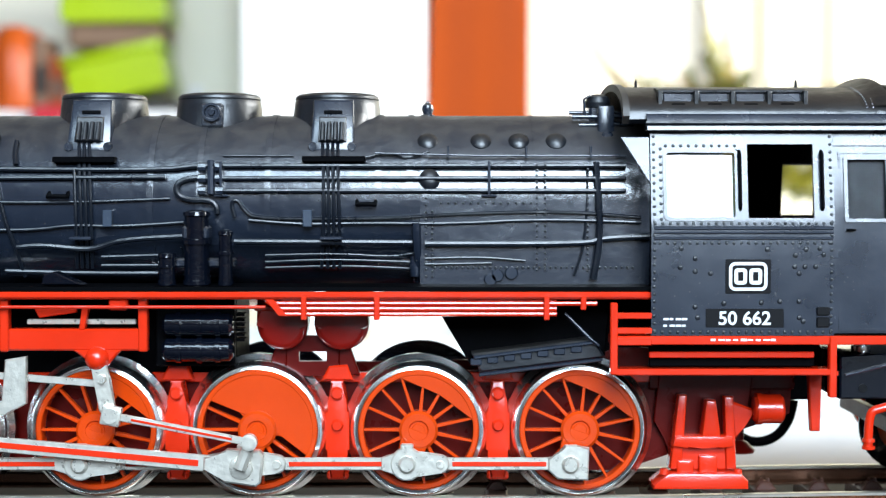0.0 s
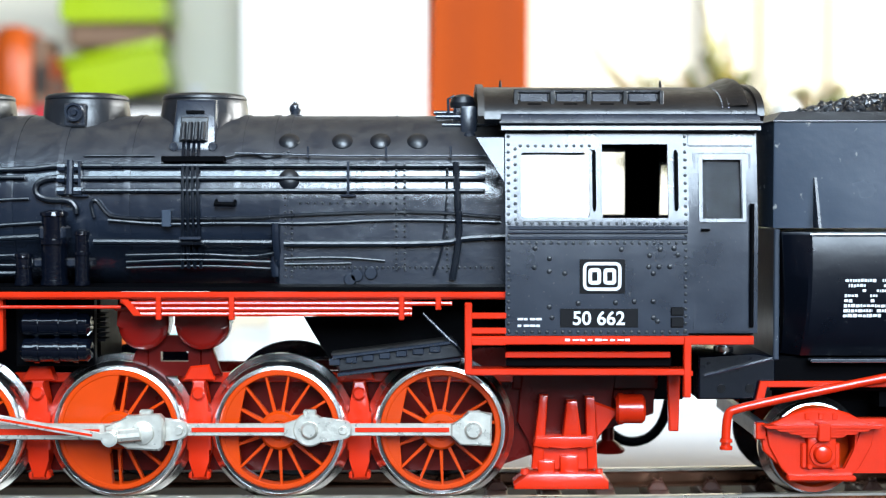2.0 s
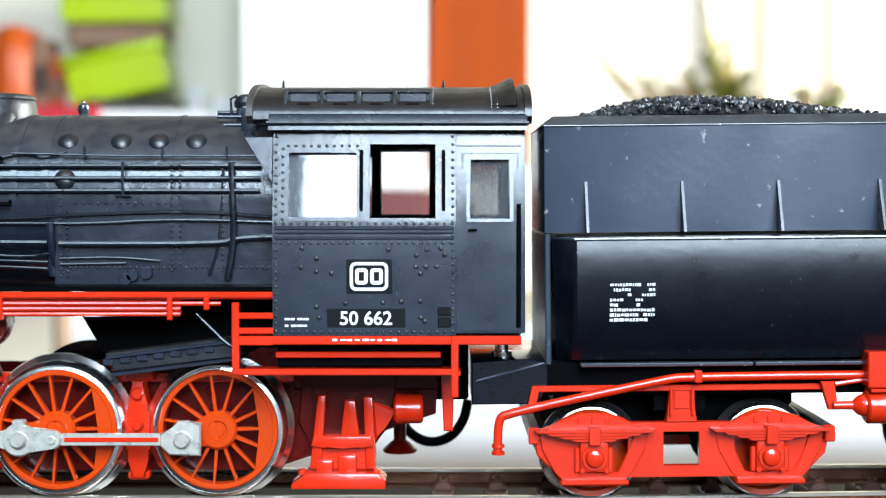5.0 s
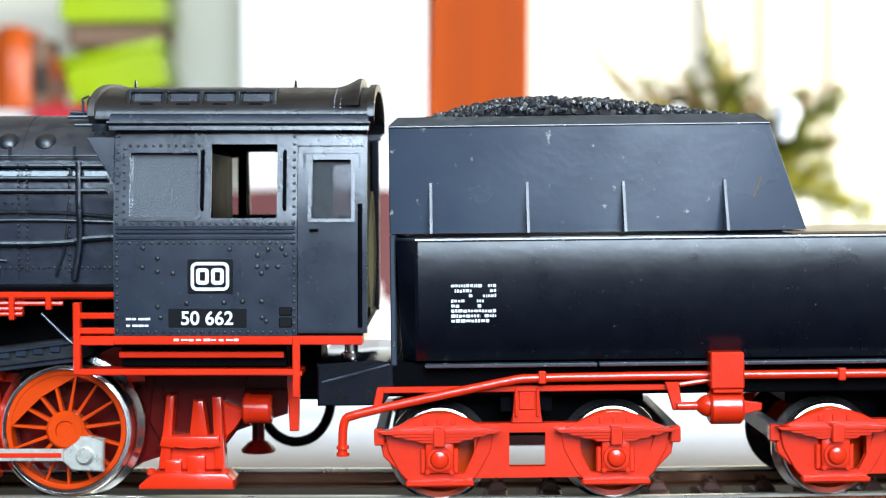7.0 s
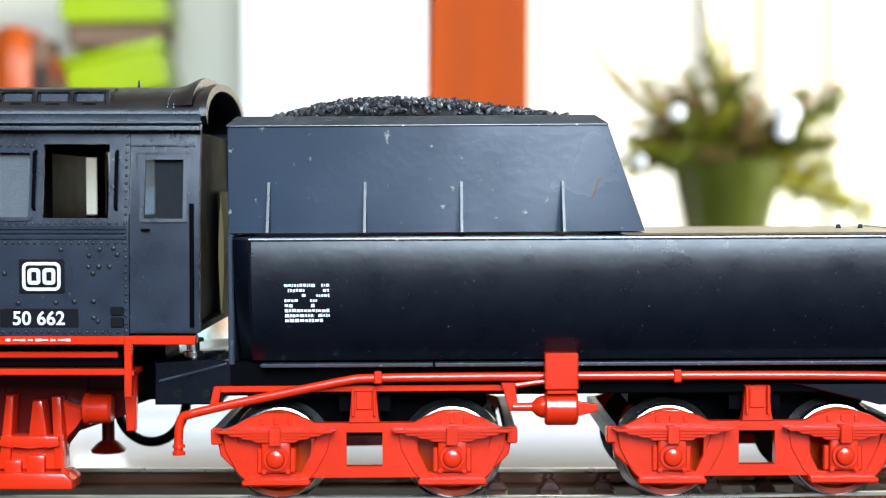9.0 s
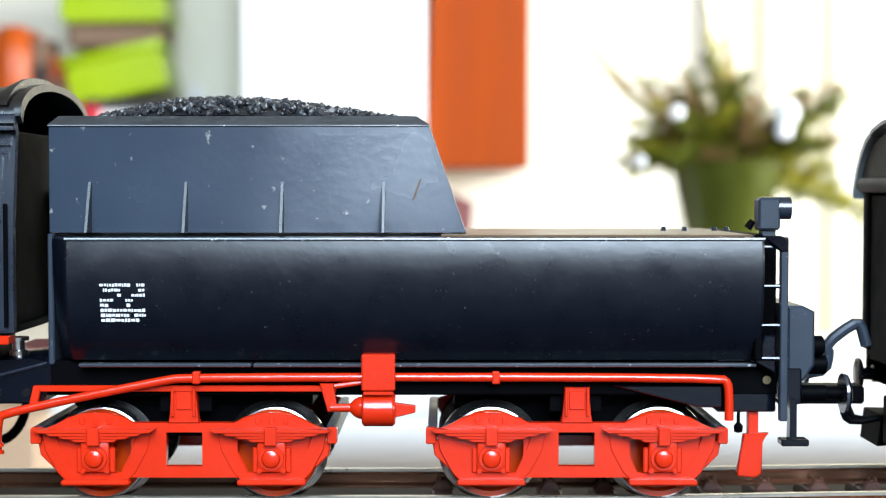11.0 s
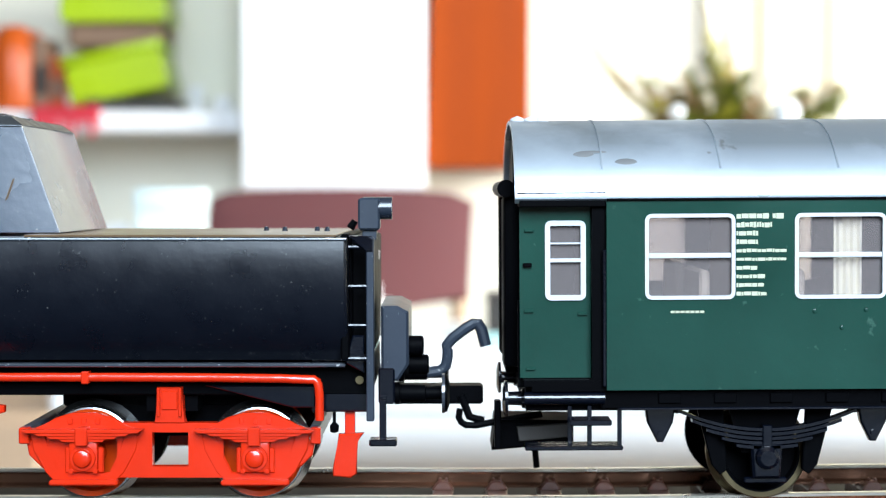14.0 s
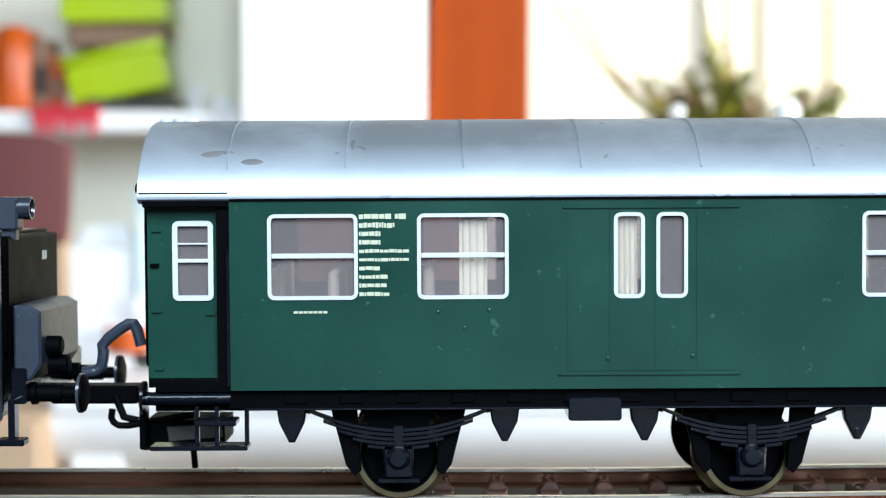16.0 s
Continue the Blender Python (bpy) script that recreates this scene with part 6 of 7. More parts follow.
def bogie(xa, xb):
    """A four-wheel bogie with red spring frames; xa and xb are its axles."""
    m = (xa + xb) / 2
    y = -12.9
    frame_ob = part("bogie_frame", B(), RED, tender, "red bogie side frame with springs", at=(m, 0, 0))
    bm = bmesh.new()
    g = (xb - xa) / 2
    # beam between the axles with its window
    sheet([m - 6.2, m - 2.1, m + 2.1, m + 6.2], [3.0, 4.3, 8.3, 9.4], [(1, 1)], y, y + 1.2, bm)
    for v in bm.verts:
        v.co = (v.co - Vector((m, 0, 0))) * 0.001
    bm.to_mesh(frame_ob.data)
    bm.free()
    for x, s in ((xa, -1), (xb, 1)):
        arch = [(x - 6.4, 8.6), (x - 4.8, 9.2), (x - 3.4, 10.0), (x - 1.4, 10.6), (x + 1.4, 10.6), (x + 3.4, 10.0), (x + 4.8, 9.2), (x + 6.4, 8.6), (x + 6.4, 8.1), (x - 6.4, 8.1)]
        part("axle_arch", prism(arch, y - 0.2, y + 0.7, 0.15), RED, frame_ob)
        for k, half in enumerate((7.0, 5.6, 4.2, 2.8)):
            part("spring_leaf", prism([(x - half, 8.82 - 0.36 * k), (x + half, 8.82 - 0.36 * k), (x + half - 0.5, 8.44 - 0.36 * k), (x - half + 0.5, 8.44 - 0.36 * k)], y - 1.7 + 0.12 * k, y + 0.3, 0.05), RED, frame_ob)
        part("spring_clip", box(x - 0.7, x + 0.7, y - 2.0, y + 0.2, 7.0, 9.1, 0.12), RED, frame_ob)
        for k in (-1.6, 0.0, 1.6):
            part("spring_tooth", box(x + k - 0.3, x + k + 0.3, y - 0.4, y - 0.15, 9.3, 10.1, 0.08), RED, frame_ob)
        part("horn_guide", prism([(x - 6.4, 8.5), (x - 4.6, 8.0), (x - 4.2, 6.0), (x - 2.9, 3.4), (x + 2.9, 3.4), (x + 4.2, 6.0), (x + 4.6, 8.0), (x + 6.4, 8.5), (x + 6.0, 6.2), (x + 4.6, 3.6), (x + 3.4, 2.4), (x - 3.4, 2.4), (x - 4.6, 3.6), (x - 6.0, 6.2)], y - 0.1, y + 0.7, 0.12), RED, frame_ob)
        part("lower_strap", box(x - 4.0, x + 4.0, y - 1.1, y + 0.1, 2.2, 2.85, 0.2), RED, frame_ob)
        part("axle_box", turned([(y - 1.8, 0), (y - 1.8, 0.7), (y - 1.65, 0.95), (y - 1.35, 1.1), (y - 1.2, 1.1), (y - 1.2, 1.45), (y - 0.9, 1.5), (y + 1.0, 1.5), (y + 1.0, 0)], (x, 0, SMALL), "y", 22), RED, frame_ob)
        part("box_housing", box(x - 1.7, x + 1.7, y - 0.95, y + 0.9, 3.7, 7.6, 0.35, seg=2), RED, frame_ob)
        for e in (-1, 1):
            part("box_bolt", turned([(y - 1.0, 0), (y - 1.0, 0.28), (y - 0.6, 0.4), (y - 0.6, 0)], (x + 1.4 * e, 0, 3.9), "y", 8), RED, frame_ob)
            part("box_ear", box(x + 1.9 * e - 0.35, x + 1.9 * e + 0.35, y - 0.4, y + 0.3, 3.6, 6.6, 0.15), RED, frame_ob)
        part("frame_web", prism([(x, 8.4), (x + s * 6.1, 8.4), (x + s * 5.7, 6.2), (x + s * 4.2, 3.0), (x, 3.0)], y + 0.1, y + 0.75, 0.12), RED, frame_ob)
        part("inner_web", prism([(x - s * 4.3, 8.4), (x - s * 6.4, 8.4), (x - s * 6.0, 3.0), (x - s * 3.2, 3.0), (x - s * 4.1, 5.8)], y + 0.1, y + 0.75, 0.12), RED, frame_ob)
        part("end_beam", box(min(x + s * 6.3, x + s * 7.4), max(x + s * 6.3, x + s * 7.4), -12.3, 12.3, 7.0, 9.0, 0.15), GREY_IRON, frame_ob)
        part("end_bracket", box(min(x + s * 6.4, x + s * 7.6), max(x + s * 6.4, x + s * 7.6), y - 0.5, y + 1.0, 7.0, 8.9, 0.15), RED, frame_ob)
        part("end_shoe", prism([(x + s * 4.4, 7.6), (x + s * 6.9, 7.2), (x + s * 6.6, 5.6), (x + s * 5.0, 4.0)], y + 0.2, y + 1.4, 0.15), RED, frame_ob)
    part("pivot_post", prism([(m - 1.9, 9.4), (m - 1.5, 10.4), (m - 1.5, 13.6), (m + 1.5, 13.6), (m + 1.5, 10.4), (m + 1.9, 9.4)], y - 0.2, y + 1.0, 0.12), RED, frame_ob)
    part("post_panel", box(m - 0.9, m + 0.9, y - 0.4, y - 0.18, 11.0, 13.2, 0.08), RED, frame_ob)
    for e in (-1.25, 1.25):
        part("post_ridge", box(m + e - 0.18, m + e + 0.18, y - 0.7, y - 0.1, 10.2, 13.6, 0.1), RED, frame_ob)
    part("far_frame", prism([(xa - 7, 8.7), (xa, 10.7), (xa + 3.5, 9.6), (xb - 3.5, 9.6), (xb, 10.7), (xb + 7, 8.7), (xb + 3.4, 2.4), (xa - 3.4, 2.4)], 12.0, 12.8), RED, frame_ob)
    part("gear_housing", box(m - g * 0.75, m + g * 0.75, -6.5, 6.5, 6.8, 13.2, 0.3), DARK, tender)
    part("bogie_cover", box(xa - 4.2, xb + 4.2, -6.6, 6.6, 10.4, 13.0, 0.3), DARK, tender)
    part("bolster", box(m - 3, m + 3, -11.6, 11.6, 10.6, 12.6), DARK, tender)
    for x in (xa, xb):
        c = (x, 0, SMALL)
        w = part("tender_wheel", turned([(-10.1, 0), (-10.1, 1.6), (-9.6, 1.8), (-9.6, 4.3), (-10.2, 4.6), (-10.3, 5.2), (-9.0, 5.2), (-9.0, 0)], c, "y", 40), WHEEL_RED, tender, "orange-red disc wheel", at=c)
        for s in (-1, 1):
            # Near tyre is steel; the far one is blackened for shade.
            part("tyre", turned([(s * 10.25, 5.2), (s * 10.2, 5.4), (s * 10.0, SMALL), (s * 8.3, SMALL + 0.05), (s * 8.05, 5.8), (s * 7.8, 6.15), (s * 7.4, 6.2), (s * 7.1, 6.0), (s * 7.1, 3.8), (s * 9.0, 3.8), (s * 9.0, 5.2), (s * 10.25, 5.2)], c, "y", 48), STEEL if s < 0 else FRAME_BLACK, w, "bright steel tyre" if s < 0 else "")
        part("far_disc", turned([(7.3, 0), (7.3, 4.4), (9.4, 4.4), (9.6, 0)], c, "y", 32), WHEEL_RED, w)
        part("axle", rod((x, -9, SMALL), (x, 9, SMALL), 1.0), DARK, w)
        WHEELS_SMALL.append((w, (x - TB, 0, SMALL), SMALL))


def tender_rear():
    xr = 137.43
    x = 140.02
    part("rear_sheet", box(xr - 0.8, xr + 0.2, -15.5, 15.5, 17.0, 31.5, 0.2), DARK, tender)
    part("ladder_post", box(x - 0.45, x + 0.45, -15.6, -14.6, 9.99, 31.15, 0.12), GREY_IRON, tender)
    part("ladder_post", box(137.01, 137.8, -13.2, -12.4, 17, 31.0, 0.1), DARK, tender)
    for py in (30.0, 25.5, 21.0, 17.2):
        part("ladder_rung", rod((xr - 0.5, -15.2, py), (x, -15.2, py), 0.25, seg=8), FRAME_BLACK, tender)
    part("ladder_head", prism([(xr, 31.3), (x - 0.4, 31.3), (x + 0.3, 30.9), (x + 0.3, 29.5), (x - 0.4, 29.5)], -15.8, -14.4, 0.12), FRAME_BLACK, tender)
    part("step_rod", box(141.02, 141.81, -14.6, -12.8, 7.53, 12.4, 0.08), FRAME_BLACK, tender)
    part("step_foot", box(139.85, 143.06, -15.4, -13.2, 7.07, 7.86, 0.15), FRAME_BLACK, tender)
    part("end_plate", prism([(137.07, 16.6), (137.91, 19.8), (139.28, 19.8), (139.3, 15.4)], -14.6, -13.6, 0.15), FRAME_BLACK, tender)
    part("rear_box", prism([(141.11, 23.04), (143.05, 23.04), (144.33, 22.36), (144.36, 16.16), (143.09, 14.26), (141.14, 13.99)], -12.5, 5.0, 0.3), GREY_IRON, tender)
    part("tank_cap", turned([(-0.2, 1.2), (1.4, 1.2), (1.6, 0.9), (1.6, 0)], (144.49, -9.5, 18.1), "x", 20), DARK, tender)
    part("tank_cap", turned([(-0.2, 1.2), (2.0, 1.2), (2.2, 0.9), (2.2, 0)], (144.5, -8.5, 15.76), "x", 20), DARK, tender)
    part("brass_bolt", rod((138.65, -13.0, 14.44), (138.65, -12.3, 14.44), 0.5, 0.4, 10), BRASS, tender)
    back_x = 140.16
    part("tank_back", box(xr + 0.1, back_x, -11.0, 11.0, 17.2, 31.1, 0.3), DARK, tender)
    # tail lamp
    lx = 139.28
    lamp = part("lamp_body", box(lx - 1.0, lx + 1.6, -9.6, -6.8, 31.8, 35.6, 0.25), GREY_IRON, tender, "grey lamp housing on the tank edge")
    part("lamp_stem", box(lx - 0.5, lx + 1.2, -9.0, -7.4, 30.6, 31.9, 0.1), GREY_IRON, lamp)
    part("lamp_barrel", turned([(-1.1, 0), (-1.1, 1.35), (2.4, 1.35), (2.4, 1.1), (2.0, 1.0), (2.0, 0)], (lx + 0.6, -8.2, 34.4), "x", 24), BLACK_CAB, lamp)
    part("lamp_hook", rod((lx - 2.0, -8.2, 32.0), (lx - 1.4, -8.2, 32.9), 0.5, 0.4, 8), DARK, lamp)
    bx = 142.63
    for y in (-10.0, 10.0):
        b = part("buffer", turned([(0, 0), (0, 1.35), (0.6, 1.35), (0.7, 1.05), (3.6, 1.0), (3.7, 0.8), (5.6, 0.75), (5.65, 2.3), (6.2, 2.2), (6.5, 1.4), (6.5, 0)], (bx, y, 12.51), "x", 24), DARK, tender)
        part("buffer_rim", turned([(5.6, 1.95), (5.6, 2.36), (5.95, 2.36), (5.95, 1.95)], (bx, y, 12.51), "x", 24), WORN, b, "worn pale buffer rim")
    part("buffer_beam", box(bx - 1.8, bx + 0.1, -13, 13, 11.6, 15.8, 0.2), FRAME_BLACK, tender)
    # coupling hook loop, grey metal
    k = [(146.36, -1.0, 13.82), (148.61, -1.0, 14.17), (149.02, -1.0, 16.29), (148.73, -1.0, 17.49), (151.96, -1.0, 19.97), (152.94, -1.0, 19.97), (153.67, -1.0, 17.21)]
    part("coupling_hook", pipe(k, 0.72, seg=10, rounds=1), GREY_IRON, tender)
    part("coupling_shank", box(142.39, 153.38, -1.8, 1.8, 9.99, 12.27, 0.3), DARK, tender)
    part("coupling_drop", pipe([(150.59, -2.0, 11.13), (151.66, -2.0, 8.45), (153.41, -2.0, 7.95)], 0.5), DARK, tender)
    # red rail guard
    part("guard_stem", box(136.82, 138.02, -11.6, -10.4, 6.35, 11.0, 0.1), RED, tender)
    part("rail_guard", prism([(136.14, 7.99), (139.12, 8.12), (138.2, 7.06), (138.28, 3.32), (137.48, 2.85), (135.49, 3.05), (135.42, 3.85), (135.95, 6.52)], -12.4, -11.4, 0.15), RED, tender)
    part("drain_cock", turned([(-0.7, 0), (-0.5, 0.5), (0.2, 0.55), (0.6, 0.2), (1.8, 0.2), (1.8, 0)], (135.61, -11.8, 8.72), "z", 10), DARK, tender)
    for j in range(2):
        part("print_bar", box(back_x - 0.02, back_x + 0.05, 3.6 + 1.1 * j, 4.3 + 1.1 * j, 27.8, 28.89), PRINT, tender)


tender_body()
tender_frame()
bogie(60.51, 81.0)
bogie(106.56, 126.52)
tender_rear()


# ---- the coach ----
CX = 156.9
coach = tagged(thing("passenger_coach", CX + 60, 0, 0), "bottle green baggage coach with silver roof and white window frames", "coach")
COACH_WHEELS = []
CY = -16.5


def coach_body():
    x0, xd, xe = 157.06, 167.15, 157.06 + 150
    z0, z1 = 13.85, 35.75
    wins = [(171.74, 181.5), (188.75, 198.64), (211.09, 214.11), (215.91, 218.99), (239.28, 249.42)]
    zw0, zw1 = 24.44, 33.69
    xs = [xd] + [v for w in wins for v in w] + [xe]
    holes = [(1 + 2 * i, 1) for i in range(len(wins))]
    for s in (-1, 1):
        bm = sheet(xs, [z0, zw0, zw1, z1], holes, CY, CY + 0.6)
        if s > 0:
            for v in bm.verts:
                v.co.y = -v.co.y
        part("side_wall", bm, GREEN, coach, "bottle green coach side with worn paint")
    for i, (a, b) in enumerate(wins):
        narrow = b - a < 5
        fr = part("window_frame", frame_ring(a - 0.25, b + 0.25, zw0 - 0.25, zw1 + 0.25, 0.42 if not narrow else 0.42, 0.8, CY - 0.2, CY + 0.1), WHITE_TRIM, coach, "white window frame")
        if not narrow:
            part("middle_bar", box(a + 0.2, b - 0.2, CY - 0.15, CY + 0.1, 28.88, 29.46, 0.08), WHITE_TRIM, fr)
        for s in (-1, 1):
            pane = part("pane", box(a - 0.1, b + 0.1, s * 16.0 - 0.06, s * 16.0 + 0.06, zw0 - 0.1, zw1 + 0.1), COACH_PANE, fr, "window pane")
            pane.visible_shadow = False
    # recessed end door
    yd = CY + 2.3
    da, db = 157.37, 166.43
    wa, wb = 160.59, 164.69
    zt = 34.9
    door = part("end_door", sheet([da, wa, wb, db], [z0 + 1.2, 24.41, 32.81, zt], [(1, 1)], yd, yd + 0.6), GREEN, coach, "green end door with a narrow window")
    part("door_window_frame", frame_ring(wa - 0.3, wb + 0.3, 24.21 - 0.2, 33.01 + 0.2, 0.6, 0.7, yd - 0.25, yd + 0.1), WHITE_TRIM, door, "white window frame")
    part("door_bar", box(wa, wb, yd - 0.2, yd + 0.1, 28.39, 28.84, 0.06), WHITE_TRIM, door)
    part("door_bar", box(wa, wb, yd - 0.1, yd + 0.1, 30.47, 30.67, 0.04), WHITE_TRIM, door)
    dp = part("door_pane", box(wa - 0.1, wb + 0.1, yd + 0.3, yd + 0.4, 24.34, 32.88), COACH_PANE, door, "window pane")
    dp.visible_shadow = False
    for px, py in ((158.51, 32.1), (158.44, 22.79), (158.65, 16.12), (164.62, 22.46)):
        part("hinge", box(px - 0.6, px + 0.5, yd - 0.3, yd, py - 0.2, py + 0.2, 0.08), GREEN, door)
    part("door_handle", box(157.72, 158.76, yd - 0.5, yd, 27.88, 28.34, 0.08), DARK, door)
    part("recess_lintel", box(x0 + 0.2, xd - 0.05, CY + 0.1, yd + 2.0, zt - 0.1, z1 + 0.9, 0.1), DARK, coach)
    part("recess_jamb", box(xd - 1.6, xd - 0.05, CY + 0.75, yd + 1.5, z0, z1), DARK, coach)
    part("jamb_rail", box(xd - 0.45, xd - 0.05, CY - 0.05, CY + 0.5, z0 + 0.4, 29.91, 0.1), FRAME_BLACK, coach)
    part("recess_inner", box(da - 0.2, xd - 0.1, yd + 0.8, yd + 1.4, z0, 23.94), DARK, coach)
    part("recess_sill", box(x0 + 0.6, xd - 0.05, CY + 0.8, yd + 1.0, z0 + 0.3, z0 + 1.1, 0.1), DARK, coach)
    # end wall and gangway
    arch = [(-16.3, z0)] + [(-16.3, z1)] + [(-16.3 * math.cos(a), z1 + 0.3 + 8.1 * math.sin(a)) for a in (math.pi * i / 20 for i in range(1, 20))] + [(16.3, z1), (16.3, z0)]
    part("end_wall", prism([(max(-14, min(14, y)), z) for y, z in arch], x0 + 1.0, x0 + 1.6, axis="x"), DARK, coach)
    part("roof_end", prism([(y * 0.96, z - 0.3) for y, z in arch if z > z1 + 0.5], x0 + 0.4, x0 + 0.98, axis="x"), ROOF_END, coach, "dusty brown roof end panel")
    part("roof_end_strip", box(x0 - 0.1, x0 + 0.38, -7.4, -6.6, z1 + 1.3, z1 + 7.5, 0.1), DARK, coach)
    for y in (-7.0, 7.0):
        part("gangway_bellows", box(x0 - 1.3, x0 + 0.95, y - 1.4, y + 1.4, 15.6, z1 + 0.8, 0.5, seg=2), DARK, coach)
    part("gangway_roll", rod((x0 - 1.0, -9.0, z1 + 1.2), (x0 - 1.0, 9.0, z1 + 1.2), 1.0, seg=20), ROOF_END, coach)
    part("roll_cap", rod((x0 - 1.0, -9.5, z1 + 1.2), (x0 - 1.0, -8.9, z1 + 1.2), 1.05, seg=20), DARK, coach)
    part("gangway_plate", box(x0 - 1.0, x0 + 0.9, -5.6, 5.6, 14.6, z1, 0.2), DARK, coach)
    part("far_recess_wall", box(x0 + 1.6, xd, 14.0, 14.6, z0, z1), GREEN, coach)
    part("rear_wall", box(xe - 0.05, xe + 0.6, -16.4, 16.4, z0, 44.5, 0.2), GREEN, coach)
    # roof
    sec = [(-16.7, z1 - 0.05), (-16.75, z1 + 0.4), (-16.3, z1 + 1.6), (-15.3, z1 + 3.3), (-13.6, z1 + 5.3), (-11.2, z1 + 7.2), (-8, z1 + 8.6), (-4, z1 + 9.4), (0, z1 + 9.65)]
    sec = sec + [(-y, z) for y, z in sec[:-1][::-1]]
    inner = [(y * 0.95, z - 0.5) for y, z in sec]
    roof = part("roof", prism(sec + inner[::-1], x0 - 0.3, xe + 0.6, axis="x"), ROOF_SILVER, coach, "silver grey arched roof with soot stains", angle=40)
    part("roof_lip", box(x0 - 0.2, xd, CY - 0.2, CY + 1.2, z1 + 0.35, z1 + 0.75, 0.1), DARK, coach)
    part("gutter", box(xd, xe, CY - 0.28, CY + 0.2, z1 - 0.3, z1 - 0.02, 0.06), DARK, coach)
    for px in (166.79, 180.34, 193.82, 207.3, 233.88, 220.99):
        seam = [(y * 1.007, z + 0.09) for y, z in sec[3:-3]]
        part("roof_seam", prism(seam + [(y * 0.99, z - 0.1) for y, z in sec[3:-3]][::-1], px - 0.1, px + 0.1, axis="x"), ROOF_SILVER, roof)
    for px, py, w, h in ((169.6, z1 + 4.1, 1.3, 0.45), (164.78, z1 + 5.0, 1.2, 0.4), (165.82, z1 + 5.3, 1.7, 0.2)):
        yy = -np.interp(py, [z1 + 1.6, z1 + 3.3, z1 + 5.3, z1 + 7.2], [16.3, 15.3, 13.6, 11.2])
        bm = turned([(-0.12, 0), (-0.1, 0.5), (0, 1.0), (0.3, 1.0), (0.3, 0)], (0, 0, 0), "y", 16)
        for v in bm.verts:
            v.co = Vector((px + v.co.x * w, yy + v.co.y + v.co.z * h * 0.55, py + v.co.z * h))
        part("roof_stain", bm, STAIN, roof, "dark oily stain")
    for px in (157.75, 159.48, 160.66):
        part("roof_vent", turned([(z1 + 9.2, 0.9), (z1 + 9.7, 0.9), (z1 + 9.9, 0.5), (z1 + 10.1, 0)], (px, -3, 0), "z", 14), WHITE_TRIM, roof)
    # baggage door with its grooves
    ba, bb = 205.45, 224.84
    bz0, bz1 = 15.93, 34.14
    cuts = [ba, 210.26, 215.4, 220.15, bb]
    for i, (a, b) in enumerate(zip(cuts, cuts[1:])):
        if i in (1, 2):
            w = wins[2] if i == 1 else wins[3]
            leaf = sheet([a + 0.11, w[0] - 0.2, w[1] + 0.2, b - 0.11], [bz0, zw0 - 0.2, zw1 + 0.2, bz1], [(1, 1)], CY - 0.14, CY - 0.01)
        else:
            leaf = box(a + 0.11, b - 0.11, CY - 0.14, CY - 0.01, bz0, bz1)
        part("door_panel", leaf, GREEN, coach)
    part("door_rail", box(ba - 0.4, bb + 0.3, CY - 0.22, CY, bz1 + 0.25, bz1 + 0.65, 0.06), GREEN, coach)
    part("door_rail", box(ba - 1.0, bb + 0.4, CY - 0.26, CY, bz0 - 0.55, bz0 - 0.15, 0.06), GREEN, coach)
    part("bolt_head", studs([(193.89, CY, 20.89), (190.81, CY, 22.76), (196.66, CY, 22.89), (210.16, CY - 0.14, 17.3), (219.8, CY - 0.14, 17.56)], 0.3), GREEN, coach, kind="stuff")
    # lettering as bars
    rnd = random.Random(9)
    tx, tz = 181.9, 33.63
    for r, (n, h) in enumerate(((5.4, 0.7), (4.0, 0.66), (2.4, 0.62), (2.3, 0.6), (5.0, 0.45), (5.0, 0.4), (2.4, 0.5), (2.4, 0.5), (2.6, 0.5), (2.8, 0.5))):
        x, z = 0.0, tz - 0.98 * r
        while x < n:
            w = rnd.uniform(0.25, 0.95)
            if not (r == 0 and 3.3 < x < 3.9):
                part("print_bar", box(tx + x, tx + x + w - 0.07, CY - 0.06, CY + 0.03, z - h / 2 * rnd.uniform(0.7, 1.0), z + h / 2 * rnd.uniform(0.6, 1.0)), CREAM_PRINT, coach)
            x += w
    for j in range(7):
        x = 174.42 + 0.56 * j
        part("print_bar", box(x, x + 0.45, CY - 0.06, CY + 0.03, 22.64, 22.9), CREAM_PRINT, coach)
    # inside
    for a, b in ((193.3, 196.5), (211.3, 213.7)):
        ridge = [(a + (b - a) * i / 12, -15.2 + 0.22 * math.sin(i * 2.1)) for i in range(13)]
        part("window_curtain", prism(ridge + [(p[0], p[1] + 0.15) for p in ridge[::-1]], 24.0, 33.9, axis="z"), CURTAIN, coach, "cream curtain behind the glass")
    part("floor", box(x0 + 1.6, xe, -15.8, 15.8, z0 - 0.2, z0 + 1.0), DARK, coach)
    part("partition", box(xd + 17.5, xd + 18.2, -15, 15, z0 + 1, 36), SEAT, coach)
    part("partition", box(xd - 0.9, xd - 0.2, -14, 15, z0 + 1, 36), SEAT, coach)
    for x in (xd + 3.0, xd + 11.0, xd + 22.0):
        part("bench_back", box(x, x + 1.2, -14, -3, z0 + 1, z0 + 13.5, 0.3), SEAT, coach)
        part("bench_back", box(x, x + 1.2, 3, 14, z0 + 1, z0 + 13.5, 0.3), SEAT, coach)


